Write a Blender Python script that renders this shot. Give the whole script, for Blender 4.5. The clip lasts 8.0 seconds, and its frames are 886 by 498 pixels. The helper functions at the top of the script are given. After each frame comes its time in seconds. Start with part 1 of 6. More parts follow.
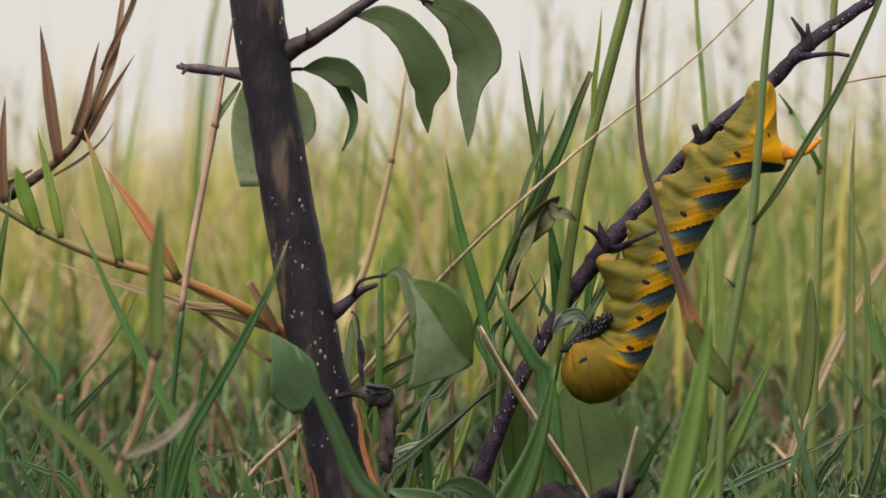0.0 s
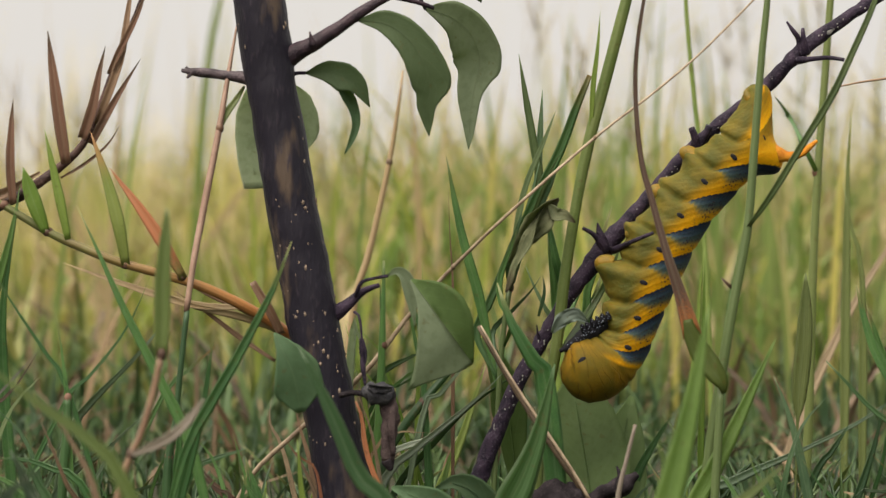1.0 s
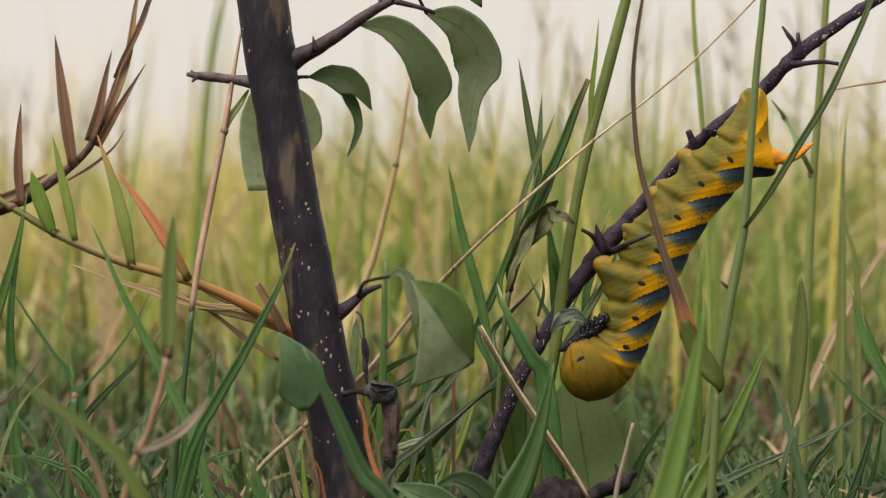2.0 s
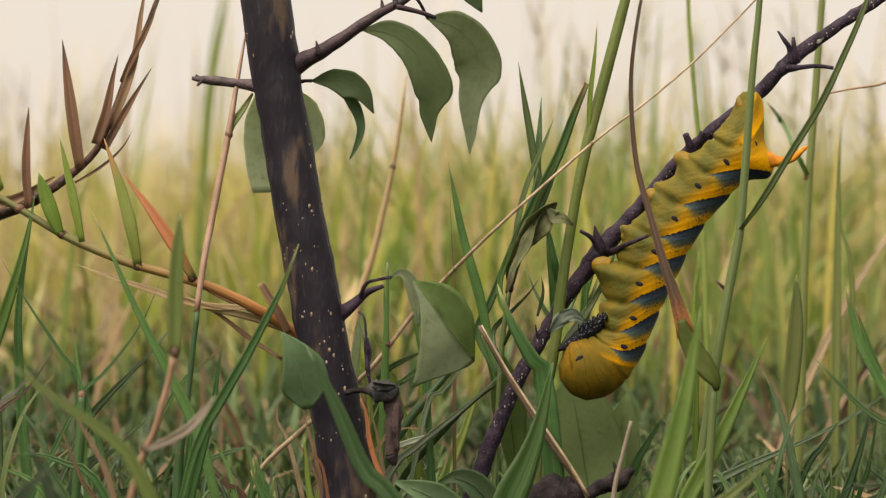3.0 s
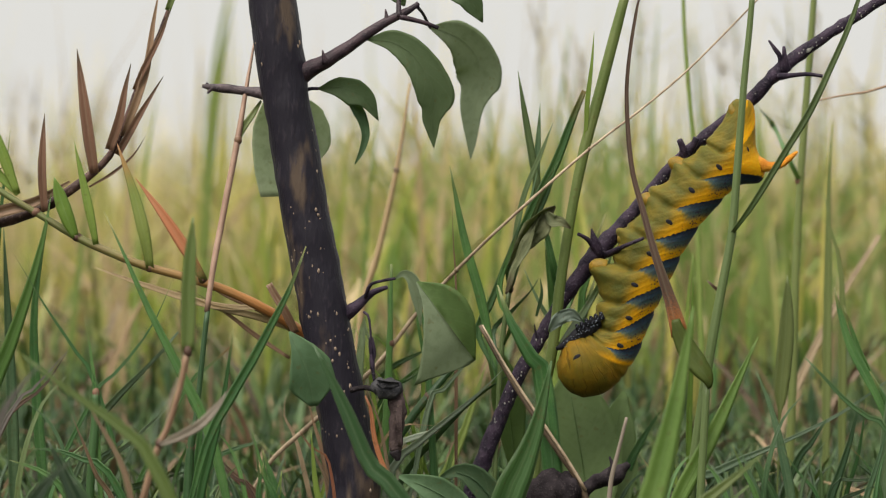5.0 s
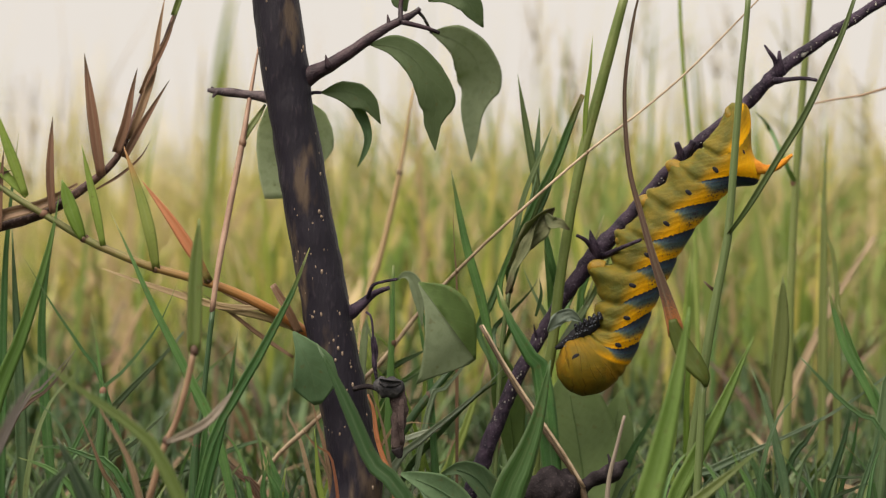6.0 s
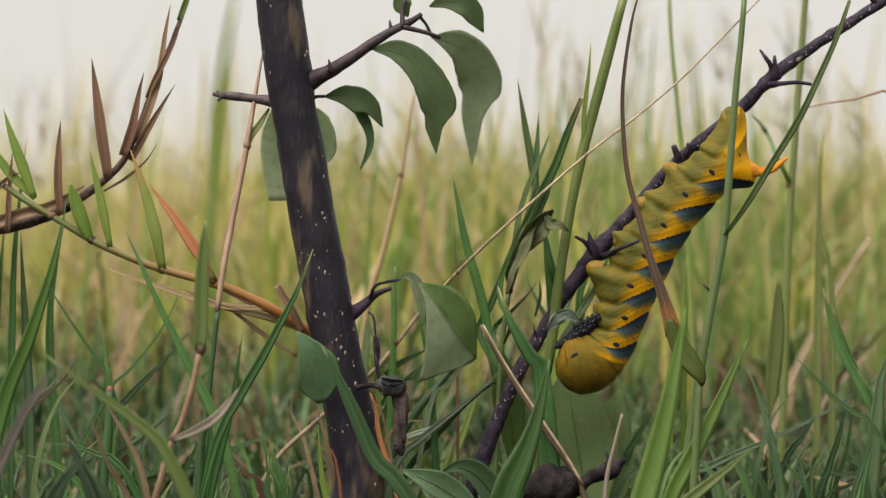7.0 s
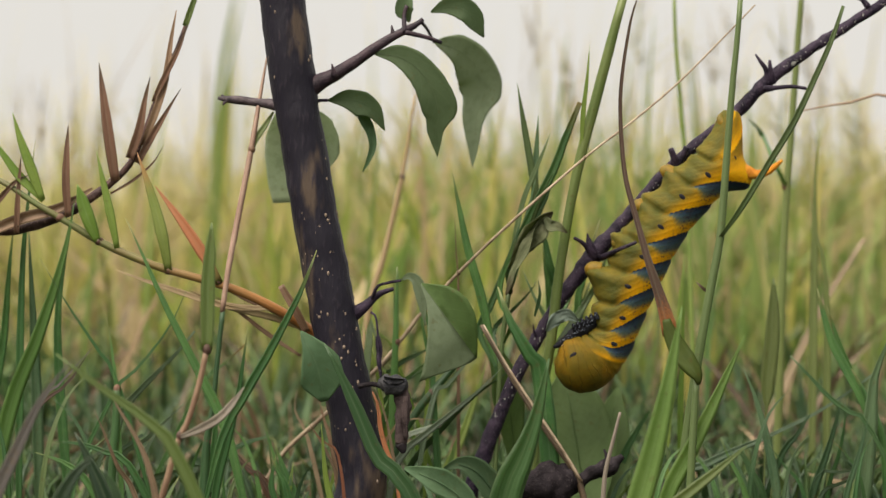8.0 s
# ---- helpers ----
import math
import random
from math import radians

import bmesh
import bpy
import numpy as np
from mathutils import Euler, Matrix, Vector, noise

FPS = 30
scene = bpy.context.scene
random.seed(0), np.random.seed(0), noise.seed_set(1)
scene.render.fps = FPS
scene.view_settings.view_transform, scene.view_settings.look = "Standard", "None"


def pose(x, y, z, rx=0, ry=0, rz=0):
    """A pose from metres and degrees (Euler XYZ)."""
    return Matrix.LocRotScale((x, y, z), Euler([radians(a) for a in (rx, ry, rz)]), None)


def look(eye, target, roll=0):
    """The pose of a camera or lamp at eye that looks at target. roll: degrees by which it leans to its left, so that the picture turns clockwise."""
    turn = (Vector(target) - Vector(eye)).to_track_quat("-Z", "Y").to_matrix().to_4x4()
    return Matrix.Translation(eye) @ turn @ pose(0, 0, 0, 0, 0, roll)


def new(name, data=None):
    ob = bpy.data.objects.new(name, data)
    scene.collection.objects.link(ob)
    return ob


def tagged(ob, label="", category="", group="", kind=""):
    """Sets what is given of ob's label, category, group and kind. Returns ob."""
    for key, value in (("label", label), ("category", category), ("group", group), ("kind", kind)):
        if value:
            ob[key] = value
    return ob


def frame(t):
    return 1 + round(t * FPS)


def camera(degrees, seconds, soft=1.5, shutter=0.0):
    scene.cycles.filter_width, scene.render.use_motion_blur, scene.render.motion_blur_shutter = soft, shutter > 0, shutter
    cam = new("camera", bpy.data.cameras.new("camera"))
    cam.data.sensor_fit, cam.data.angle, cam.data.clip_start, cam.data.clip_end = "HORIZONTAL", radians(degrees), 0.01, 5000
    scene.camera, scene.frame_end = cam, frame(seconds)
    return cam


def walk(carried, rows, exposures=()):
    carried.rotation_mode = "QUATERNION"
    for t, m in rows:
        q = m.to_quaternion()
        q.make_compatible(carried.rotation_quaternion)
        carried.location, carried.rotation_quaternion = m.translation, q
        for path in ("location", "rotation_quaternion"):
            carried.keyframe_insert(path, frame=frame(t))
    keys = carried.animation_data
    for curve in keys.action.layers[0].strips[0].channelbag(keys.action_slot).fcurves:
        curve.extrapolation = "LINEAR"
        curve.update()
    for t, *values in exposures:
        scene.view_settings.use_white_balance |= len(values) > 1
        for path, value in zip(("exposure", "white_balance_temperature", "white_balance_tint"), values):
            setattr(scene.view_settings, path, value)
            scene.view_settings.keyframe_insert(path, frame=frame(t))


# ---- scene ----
# A hawkmoth caterpillar on a leaning twig in a meadow, beside a young shrub. Plan figures are in millimetres.
MM = 0.001
cam = camera(15.38, 8.0, soft=1.2)
cam.data.dof.use_dof = True
cam.data.dof.focus_distance = 0.955
cam.data.dof.aperture_fstop = 23
# the camera backs off slowly along one straight line
walk(cam, [
    (0.0, pose(-0.00000, -0.90000, 0.08500, 90, 0, 0)),
    (0.5, pose(-0.00013, -0.90709, 0.08515, 90, 0, 0)),
    (1.0, pose(-0.00027, -0.91429, 0.08529, 90, 0, 0)),
    (1.5, pose(-0.00041, -0.92160, 0.08544, 90, 0, 0)),
    (2.0, pose(-0.00054, -0.92903, 0.08560, 90, 0, 0)),
    (2.5, pose(-0.00069, -0.93659, 0.08575, 90, 0, 0)),
    (3.0, pose(-0.00083, -0.94426, 0.08591, 90, 0, 0)),
    (3.5, pose(-0.00098, -0.95207, 0.08607, 90, 0, 0)),
    (4.0, pose(-0.00113, -0.96000, 0.08623, 90, 0, 0)),
    (4.5, pose(-0.00128, -0.96807, 0.08639, 90, 0, 0)),
    (5.0, pose(-0.00143, -0.97627, 0.08656, 90, 0, 0)),
    (5.5, pose(-0.00159, -0.98462, 0.08673, 90, 0, 0)),
    (6.0, pose(-0.00175, -0.99310, 0.08691, 90, 0, 0)),
    (6.5, pose(-0.00191, -1.00174, 0.08709, 90, 0, 0)),
    (7.0, pose(-0.00207, -1.01053, 0.08727, 90, 0, 0)),
    (7.5, pose(-0.00224, -1.01947, 0.08745, 90, 0, 0)),
    (8.0, pose(-0.00241, -1.02857, 0.08764, 90, 0, 0)),
], exposures=[
    (0.0, 0.47, 6700, 11), (1.5, 0.47, 6800, 12), (2.2, 0.50, 7100, 11), (2.8, 0.57, 7450, 10), (3.0, 0.55, 7500, 14), (3.2, 0.56, 7050, 13),
    (3.5, 0.57, 6650, 12), (3.8, 0.55, 6700, 13), (4.0, 0.47, 6550, 9), (4.5, 0.47, 6500, 9), (5.8, 0.48, 6650, 11), (6.0, 0.52, 7000, 13),
    (6.5, 0.48, 6700, 11), (7.0, 0.48, 6650, 10), (8.0, 0.51, 6700, 10)])

# ---- world and sun: bright thin overcast ----
world = bpy.data.worlds.new("world")
scene.world = world
world.use_nodes = True
wn = world.node_tree
sky = wn.nodes.new("ShaderNodeTexSky")
sky.sky_type = 'NISHITA'
sky.sun_disc = False
sky.sun_elevation = radians(60)
sky.sun_rotation = radians(214)
sky.air_density, sky.dust_density, sky.ozone_density = 1.0, 6.0, 1.0
veil = wn.nodes.new("ShaderNodeMix")
veil.data_type = 'RGBA'
veil.inputs["Factor"].default_value = 0.9
veil.inputs["B"].default_value = (5.85, 5.75, 5.5, 1)
wn.links.new(sky.outputs["Color"], veil.inputs["A"])
wn.links.new(veil.outputs["Result"], wn.nodes["Background"].inputs["Color"])
wn.nodes["Background"].inputs["Strength"].default_value = 0.1
sun = new("sun", bpy.data.lights.new("sun", 'SUN'))
sun.data.energy, sun.data.angle, sun.data.color = 5.0, radians(70), (1.0, 0.93, 0.81)
sun.matrix_world = look((-0.40, -0.52, 1.12), (0, 0, 0))


# ---- materials ----
def mix_rgb(nt, fac, a, b):
    n = nt.nodes.new("ShaderNodeMix")
    n.data_type = 'RGBA'
    for sock, v in (("Factor", fac), ("A", a), ("B", b)):
        if isinstance(v, (tuple, list)):
            n.inputs[sock].default_value = (*v, 1) if len(v) == 3 else v
        elif isinstance(v, (int, float)):
            n.inputs[sock].default_value = v
        else:
            nt.links.new(v, n.inputs[sock])
    return n.outputs["Result"]


def calc(nt, op, a, b=0.0, clamp=False):
    n = nt.nodes.new("ShaderNodeMath")
    n.operation, n.use_clamp = op, clamp
    for i, v in enumerate((a, b)):
        if isinstance(v, (int, float)):
            n.inputs[i].default_value = v
        else:
            nt.links.new(v, n.inputs[i])
    return n.outputs[0]


def ramp(nt, fac, stops):
    n = nt.nodes.new("ShaderNodeValToRGB")
    nt.links.new(fac, n.inputs["Fac"])
    el = n.color_ramp.elements
    while len(el) < len(stops):
        el.new(0.5)
    for e, (pos, c) in zip(el, stops):
        e.position = pos
        e.color = (*c, 1)
    return n.outputs["Color"]


def band(nt, x, lo, hi):
    n = nt.nodes.new("ShaderNodeMapRange")
    n.interpolation_type = 'SMOOTHSTEP'
    nt.links.new(x, n.inputs["Value"])
    n.inputs["From Min"].default_value, n.inputs["From Max"].default_value = lo, hi
    return n.outputs["Result"]


def noise_tex(nt, scale, detail=3.0, stretch=None, coord="Object"):
    tc = nt.nodes.new("ShaderNodeTexCoord")
    vec = tc.outputs[coord]
    if stretch:
        mp = nt.nodes.new("ShaderNodeMapping")
        mp.inputs["Scale"].default_value = stretch
        nt.links.new(vec, mp.inputs["Vector"])
        vec = mp.outputs["Vector"]
    n = nt.nodes.new("ShaderNodeTexNoise")
    n.inputs["Scale"].default_value, n.inputs["Detail"].default_value = scale, detail
    nt.links.new(vec, n.inputs["Vector"])
    return n.outputs["Fac"]


def start_material(name, rough):
    m = bpy.data.materials.new(name)
    m.use_nodes = True
    nt = m.node_tree
    bsdf = nt.nodes["Principled BSDF"]
    bsdf.inputs["Roughness"].default_value = rough
    return m, nt, bsdf


def bump(nt, bsdf, height, strength, dist):
    b = nt.nodes.new("ShaderNodeBump")
    b.inputs["Strength"].default_value, b.inputs["Distance"].default_value = strength, dist
    nt.links.new(height, b.inputs["Height"])
    nt.links.new(b.outputs["Normal"], bsdf.inputs["Normal"])
    return b.outputs["Normal"]


def plant(name, c1, c2, tip=None, tip_from=0.7, base=None, base_to=0.25, rough=0.45, trans=0.3, veins=9, island=False, patch=90.0, spread=0.5, side_veins=0):
    """Grass or leaf: two colours in patches, fine veins along the length, an own tint for each piece, a dry tip or base."""
    m, nt, bsdf = start_material(name, rough)
    uv = nt.nodes.new("ShaderNodeUVMap")
    sep = nt.nodes.new("ShaderNodeSeparateXYZ")
    nt.links.new(uv.outputs["UV"], sep.inputs[0])
    u, v = sep.outputs["X"], sep.outputs["Y"]
    if island:
        rnd = nt.nodes.new("ShaderNodeNewGeometry").outputs["Random Per Island"]
    else:
        rnd = nt.nodes.new("ShaderNodeObjectInfo").outputs["Random"]
    big = noise_tex(nt, patch, 3)
    fine = noise_tex(nt, patch * 14, 2)
    fac = calc(nt, 'ADD', calc(nt, 'MULTIPLY', big, 1.0), calc(nt, 'MULTIPLY', calc(nt, 'SUBTRACT', rnd, 0.5), spread * 1.6))
    fac = calc(nt, 'ADD', fac, calc(nt, 'MULTIPLY', calc(nt, 'SUBTRACT', fine, 0.5), 0.5))
    col = mix_rgb(nt, band(nt, fac, 0.2, 0.8), c1, c2)
    if base:
        col = mix_rgb(nt, band(nt, calc(nt, 'ADD', u, calc(nt, 'MULTIPLY', calc(nt, 'SUBTRACT', fine, 0.5), 0.2)), 0.0, base_to), base, col)
    if tip:
        col = mix_rgb(nt, band(nt, calc(nt, 'ADD', u, calc(nt, 'MULTIPLY', calc(nt, 'SUBTRACT', big, 0.5), 0.3)), tip_from, 1.0), col, tip)
    rib = calc(nt, 'SINE', calc(nt, 'MULTIPLY', v, veins * 6.283))
    col = mix_rgb(nt, calc(nt, 'MULTIPLY', calc(nt, 'ADD', rib, 1.0), 0.045), col, (0.02, 0.03, 0.01))
    across = calc(nt, 'ABSOLUTE', calc(nt, 'SUBTRACT', v, 0.5))
    light = mix_rgb(nt, 0.5, col, (0.40, 0.48, 0.28))
    if veins:
        # streaks along the blade, a paler rib and thin pale margins
        streak = band(nt, noise_tex(nt, 1.0, 3, (2.5, 22.0, 1.0), "UV"), 0.5, 0.75)
        col = mix_rgb(nt, calc(nt, 'MULTIPLY', streak, 0.22), col, light)
        pale = calc(nt, 'ADD', calc(nt, 'MULTIPLY', band(nt, across, 0.41, 0.48), 0.22), calc(nt, 'MULTIPLY', band(nt, calc(nt, 'MULTIPLY', across, -1.0), -0.07, -0.02), 0.16))
        col = mix_rgb(nt, pale, col, light)
    if side_veins:
        line = calc(nt, 'SINE', calc(nt, 'MULTIPLY', calc(nt, 'SUBTRACT', u, calc(nt, 'MULTIPLY', across, 0.55)), side_veins * 6.283))
        net = calc(nt, 'ADD', calc(nt, 'MULTIPLY', band(nt, line, 0.86, 1.0), 0.35), calc(nt, 'MULTIPLY', band(nt, calc(nt, 'MULTIPLY', across, -1.0), -0.035, -0.01), 0.45))
        col = mix_rgb(nt, calc(nt, 'MULTIPLY', net, 0.18), col, light)
        bsdf.inputs["Specular IOR Level"].default_value = 0.2
        cell = band(nt, noise_tex(nt, 420, 3), 0.45, 0.7)
        col = mix_rgb(nt, calc(nt, 'MULTIPLY', cell, 0.22), col, (0.03, 0.05, 0.02))
    dark = band(nt, noise_tex(nt, patch * 5, 1), 0.66, 0.76)
    col = mix_rgb(nt, calc(nt, 'MULTIPLY', dark, 0.35), col, (0.10, 0.06, 0.02))
    nt.links.new(col, bsdf.inputs["Base Color"])
    nrm = bump(nt, bsdf, calc(nt, 'ADD', rib, calc(nt, 'MULTIPLY', fine, 1.5)), 0.2, 0.00010)
    tr = nt.nodes.new("ShaderNodeBsdfTranslucent")
    nt.links.new(mix_rgb(nt, 0.35, col, (0.43, 0.55, 0.08)), tr.inputs["Color"])
    nt.links.new(nrm, tr.inputs["Normal"])
    mx = nt.nodes.new("ShaderNodeMixShader")
    mx.inputs[0].default_value = trans
    nt.links.new(bsdf.outputs[0], mx.inputs[1])
    nt.links.new(tr.outputs[0], mx.inputs[2])
    nt.links.new(mx.outputs[0], nt.nodes["Material Output"].inputs["Surface"])
    return m


def rough_solid(name, c1, c2, c3, scale, rough=0.8, height=0.0006, stretch=None, thresh=(0.35, 0.65), gloss=0.3):
    """Bark, soil, dead matter: three colours at two scales with relief."""
    m, nt, bsdf = start_material(name, rough)
    a = noise_tex(nt, scale, 5, stretch)
    b = noise_tex(nt, scale * 6, 4, stretch)
    col = mix_rgb(nt, band(nt, a, *thresh), c1, c2)
    col = mix_rgb(nt, band(nt, b, 0.55, 0.75), col, c3)
    nt.links.new(col, bsdf.inputs["Base Color"])
    bsdf.inputs["Specular IOR Level"].default_value = gloss
    bump(nt, bsdf, calc(nt, 'ADD', a, b), 0.7, height)
    return m


GREEN = plant("grass_green", (0.034, 0.112, 0.030), (0.090, 0.205, 0.054), tip=(0.18, 0.19, 0.06), tip_from=0.85)
# sunlight on the grass put into its colour: a lighter copy of the greens
SUN_TINT = plant("grass_sunlit", (0.25, 0.33, 0.09), (0.49, 0.45, 0.20), trans=0.5, spread=1.0, patch=20)
TORN = plant("grass_brown_tip", (0.037, 0.105, 0.028), (0.070, 0.165, 0.045), tip=(0.20, 0.11, 0.035), tip_from=0.82)
STRAW_RED = plant("reddish_long_straw", (0.25, 0.175, 0.110), (0.38, 0.285, 0.185), rough=0.5, trans=0.1, veins=4, patch=160)
ROSY = plant("rosy_dry_stem", (0.25, 0.150, 0.110), (0.40, 0.265, 0.205), rough=0.5, trans=0.1, veins=4, patch=160)
STRAW_LONG = plant("split_long_straw", (0.17, 0.112, 0.072), (0.44, 0.34, 0.24), rough=0.5, trans=0.1, veins=3, patch=260)
DRY_CULM = rough_solid("dry_purplish_culm", (0.030, 0.015, 0.015), (0.095, 0.050, 0.040), (0.20, 0.13, 0.105), 160, 0.6, 0.0005)
DEAD_GREY = rough_solid("dead_leaf_grey", (0.021, 0.0217, 0.0266), (0.0525, 0.0525, 0.0574), (0.084, 0.077, 0.077), 260, 0.85, gloss=0.15)
DEAD_PURPLE = rough_solid("dead_leaf_purplish", (0.02625, 0.018, 0.0195), (0.06375, 0.0465, 0.0465), (0.09, 0.0675, 0.06), 260, 0.85, gloss=0.15)
DEEP = plant("grass_deep_green", (0.022, 0.065, 0.024), (0.05, 0.12, 0.040))
LIME = plant("grass_lime", (0.14, 0.245, 0.035), (0.24, 0.335, 0.068), trans=0.4)
BLUE = plant("grass_blue_green", (0.065, 0.135, 0.065), (0.13, 0.21, 0.105))
OLIVE = plant("grass_olive", (0.105, 0.155, 0.038), (0.165, 0.205, 0.065))
RUST = plant("grass_green_rust_tip", (0.16, 0.23, 0.04), (0.23, 0.28, 0.07), tip=(0.42, 0.20, 0.08), tip_from=0.55)
ORANGE = plant("grass_orange", (0.45, 0.165, 0.075), (0.52, 0.25, 0.13), base=(0.2, 0.2, 0.06), rough=0.5)
STRAW = plant("dry_straw", (0.30, 0.21, 0.11), (0.42, 0.31, 0.17), rough=0.5, trans=0.12, veins=5)
PINK = plant("dry_reddish_straw", (0.15, 0.080, 0.048), (0.25, 0.155, 0.095), rough=0.55, trans=0.1, veins=5, patch=160)
DRY_LEAF = plant("withered_leaf_brown", (0.070, 0.034, 0.024), (0.125, 0.064, 0.042), base=(0.34, 0.12, 0.03), base_to=0.13, rough=0.6, trans=0.15, veins=4, patch=140)
RUSTY = plant("rust_red_break", (0.16, 0.045, 0.02), (0.30, 0.10, 0.04), rough=0.6, trans=0.2, veins=5)
BROWN = plant("dry_brown_sheath", (0.070, 0.032, 0.023), (0.185, 0.092, 0.060), tip=(0.035, 0.018, 0.014), tip_from=0.65, rough=0.65, trans=0.2, veins=4, patch=220)
CULM = plant("culm_green_to_orange", (0.105, 0.135, 0.038), (0.125, 0.105, 0.042), base=(0.42, 0.155, 0.045), base_to=0.72, rough=0.45, trans=0.05, patch=160)
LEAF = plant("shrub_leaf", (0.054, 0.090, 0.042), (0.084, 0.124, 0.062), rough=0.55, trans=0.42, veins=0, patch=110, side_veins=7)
# lit copy of the shrub leaf: sun on it put into the colour
LEAF_SUN = plant("shrub_leaf_sun_tint", (0.088, 0.148, 0.048), (0.128, 0.198, 0.072), rough=0.6, trans=0.45, veins=0, patch=110, side_veins=7)
LEAF_GREY = plant("shrub_leaf_greyish", (0.145, 0.192, 0.118), (0.195, 0.245, 0.158), rough=0.7, trans=0.45, veins=0, patch=110, side_veins=7)
LEAF_SCRAP = plant("dry_bluish_leaf_scrap", (0.19, 0.24, 0.21), (0.28, 0.33, 0.29), rough=0.7, trans=0.4, veins=0, patch=200, side_veins=6)
LEAF_TEAL = plant("shrub_leaf_bluish", (0.078, 0.145, 0.075), (0.120, 0.195, 0.105), rough=0.6, trans=0.4, veins=0, patch=110, side_veins=7)
# lighter leaf copy: light lacking under the caterpillar is put into the colour
LEAF_LIT = plant("low_leaf_light_tint", (0.088, 0.150, 0.052), (0.130, 0.198, 0.076), rough=0.6, trans=0.5, veins=0, patch=90, side_veins=6)
LEAF_PALE = plant("shrub_leaf_underside", (0.105, 0.165, 0.085), (0.155, 0.215, 0.120), rough=0.65, trans=0.42, veins=0, patch=90, side_veins=7)
# backlight through leaves behind the trunk put into a pale colour
LEAF_BACKLIT = plant("leaf_backlight_tint", (0.38, 0.46, 0.32), (0.46, 0.53, 0.39), rough=0.65, trans=0.6, veins=0, patch=90, side_veins=7)
LEAF_OLD = plant("wilted_leaf", (0.070, 0.085, 0.042), (0.165, 0.175, 0.095), tip=(0.07, 0.05, 0.035), rough=0.6, trans=0.3, veins=0, patch=300, side_veins=5)
GREY_DRY = plant("grey_dry_blade", (0.085, 0.072, 0.070), (0.14, 0.12, 0.115), rough=0.7, trans=0.2)
CLEAR_LIME = plant("grass_clear_lime", (0.110, 0.210, 0.040), (0.168, 0.275, 0.068), trans=0.4)
FROST = plant("pale_frosty_blade", (0.25, 0.31, 0.24), (0.35, 0.41, 0.33), rough=0.5, trans=0.35)
MIDGREEN = plant("grass_mid_green", (0.022, 0.070, 0.019), (0.050, 0.122, 0.034))
# shade of the low near corner put into a darker grass green
SHADE = plant("low_grass_shade_tint", (0.010, 0.030, 0.012), (0.026, 0.062, 0.022), trans=0.2)
PALE_DRY = plant("pale_dry_leaf", (0.22, 0.18, 0.15), (0.32, 0.27, 0.23), rough=0.6, trans=0.25)
REED = plant("grass_mid_lime", (0.15, 0.25, 0.055), (0.27, 0.35, 0.10), trans=0.45, patch=40)
BENT = plant("grass_bent_olive", (0.040, 0.062, 0.013), (0.072, 0.098, 0.022), veins=0, side_veins=1)
# darker leaf copy, ground-level shade put into its colour
LEAF_LOW = plant("low_leaf_shade_tint", (0.024, 0.055, 0.026), (0.048, 0.085, 0.042), rough=0.7, trans=0.35, veins=0, patch=110, side_veins=5)
DULL_LIME = plant("grass_dull_lime", (0.095, 0.195, 0.045), (0.155, 0.260, 0.075), trans=0.35)
SILVER = plant("grass_grey_green", (0.12, 0.19, 0.12), (0.19, 0.26, 0.17), rough=0.4)
DEAD = rough_solid("dead_leaf", (0.009, 0.007, 0.009), (0.026, 0.021, 0.025), (0.054, 0.044, 0.045), 220, 0.85, gloss=0.15)
BARK = rough_solid("young_bark", (0.0095, 0.0080, 0.0150), (0.070, 0.050, 0.038), (0.027, 0.022, 0.032), 130, 0.5, 0.0005, (1, 1, 0.28), (0.55, 0.68), gloss=0.25)
BRANCH = rough_solid("branch_bark", (0.013, 0.008, 0.014), (0.042, 0.024, 0.033), (0.064, 0.044, 0.054), 260, 0.55, 0.0004)
TWIG = rough_solid("twig_bark", (0.010, 0.0070, 0.016), (0.040, 0.027, 0.047), (0.090, 0.076, 0.096), 320, 0.55, 0.0008, gloss=0.15)
# lighter bark copy: light on the upper side twig put into its colour
TWIG_LIT = rough_solid("twig_light_tint", (0.030, 0.022, 0.028), (0.085, 0.064, 0.074), (0.15, 0.12, 0.125), 320, 0.5, 0.0004)
LENTICEL = rough_solid("lenticel", (0.15, 0.115, 0.09), (0.24, 0.185, 0.145), (0.10, 0.075, 0.055), 900, 0.85, 0.0001)
LICHEN = rough_solid("lichen", (0.22, 0.22, 0.21), (0.36, 0.35, 0.33), (0.15, 0.15, 0.14), 900, 0.9, 0.0002)
SOIL = rough_solid("soil_and_litter", (0.014, 0.018, 0.008), (0.034, 0.034, 0.015), (0.060, 0.046, 0.026), 45, 0.95, 0.004)
# haze over the far meadow put into the pale blade and tip colours
FIELD = plant("meadow_blades_haze_tint", (0.46, 0.48, 0.12), (0.78, 0.68, 0.28), tip=(0.78, 0.66, 0.42), tip_from=0.6, trans=0.5, island=True, spread=1.0, patch=20)
SAGE = plant("grass_sage", (0.070, 0.112, 0.037), (0.115, 0.165, 0.060))
STRAW_BROWN = plant("brown_split_straw", (0.055, 0.033, 0.020), (0.155, 0.098, 0.058), rough=0.6, trans=0.08, veins=3, patch=220)
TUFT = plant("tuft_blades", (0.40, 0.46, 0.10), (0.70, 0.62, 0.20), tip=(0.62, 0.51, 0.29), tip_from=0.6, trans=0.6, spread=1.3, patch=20)
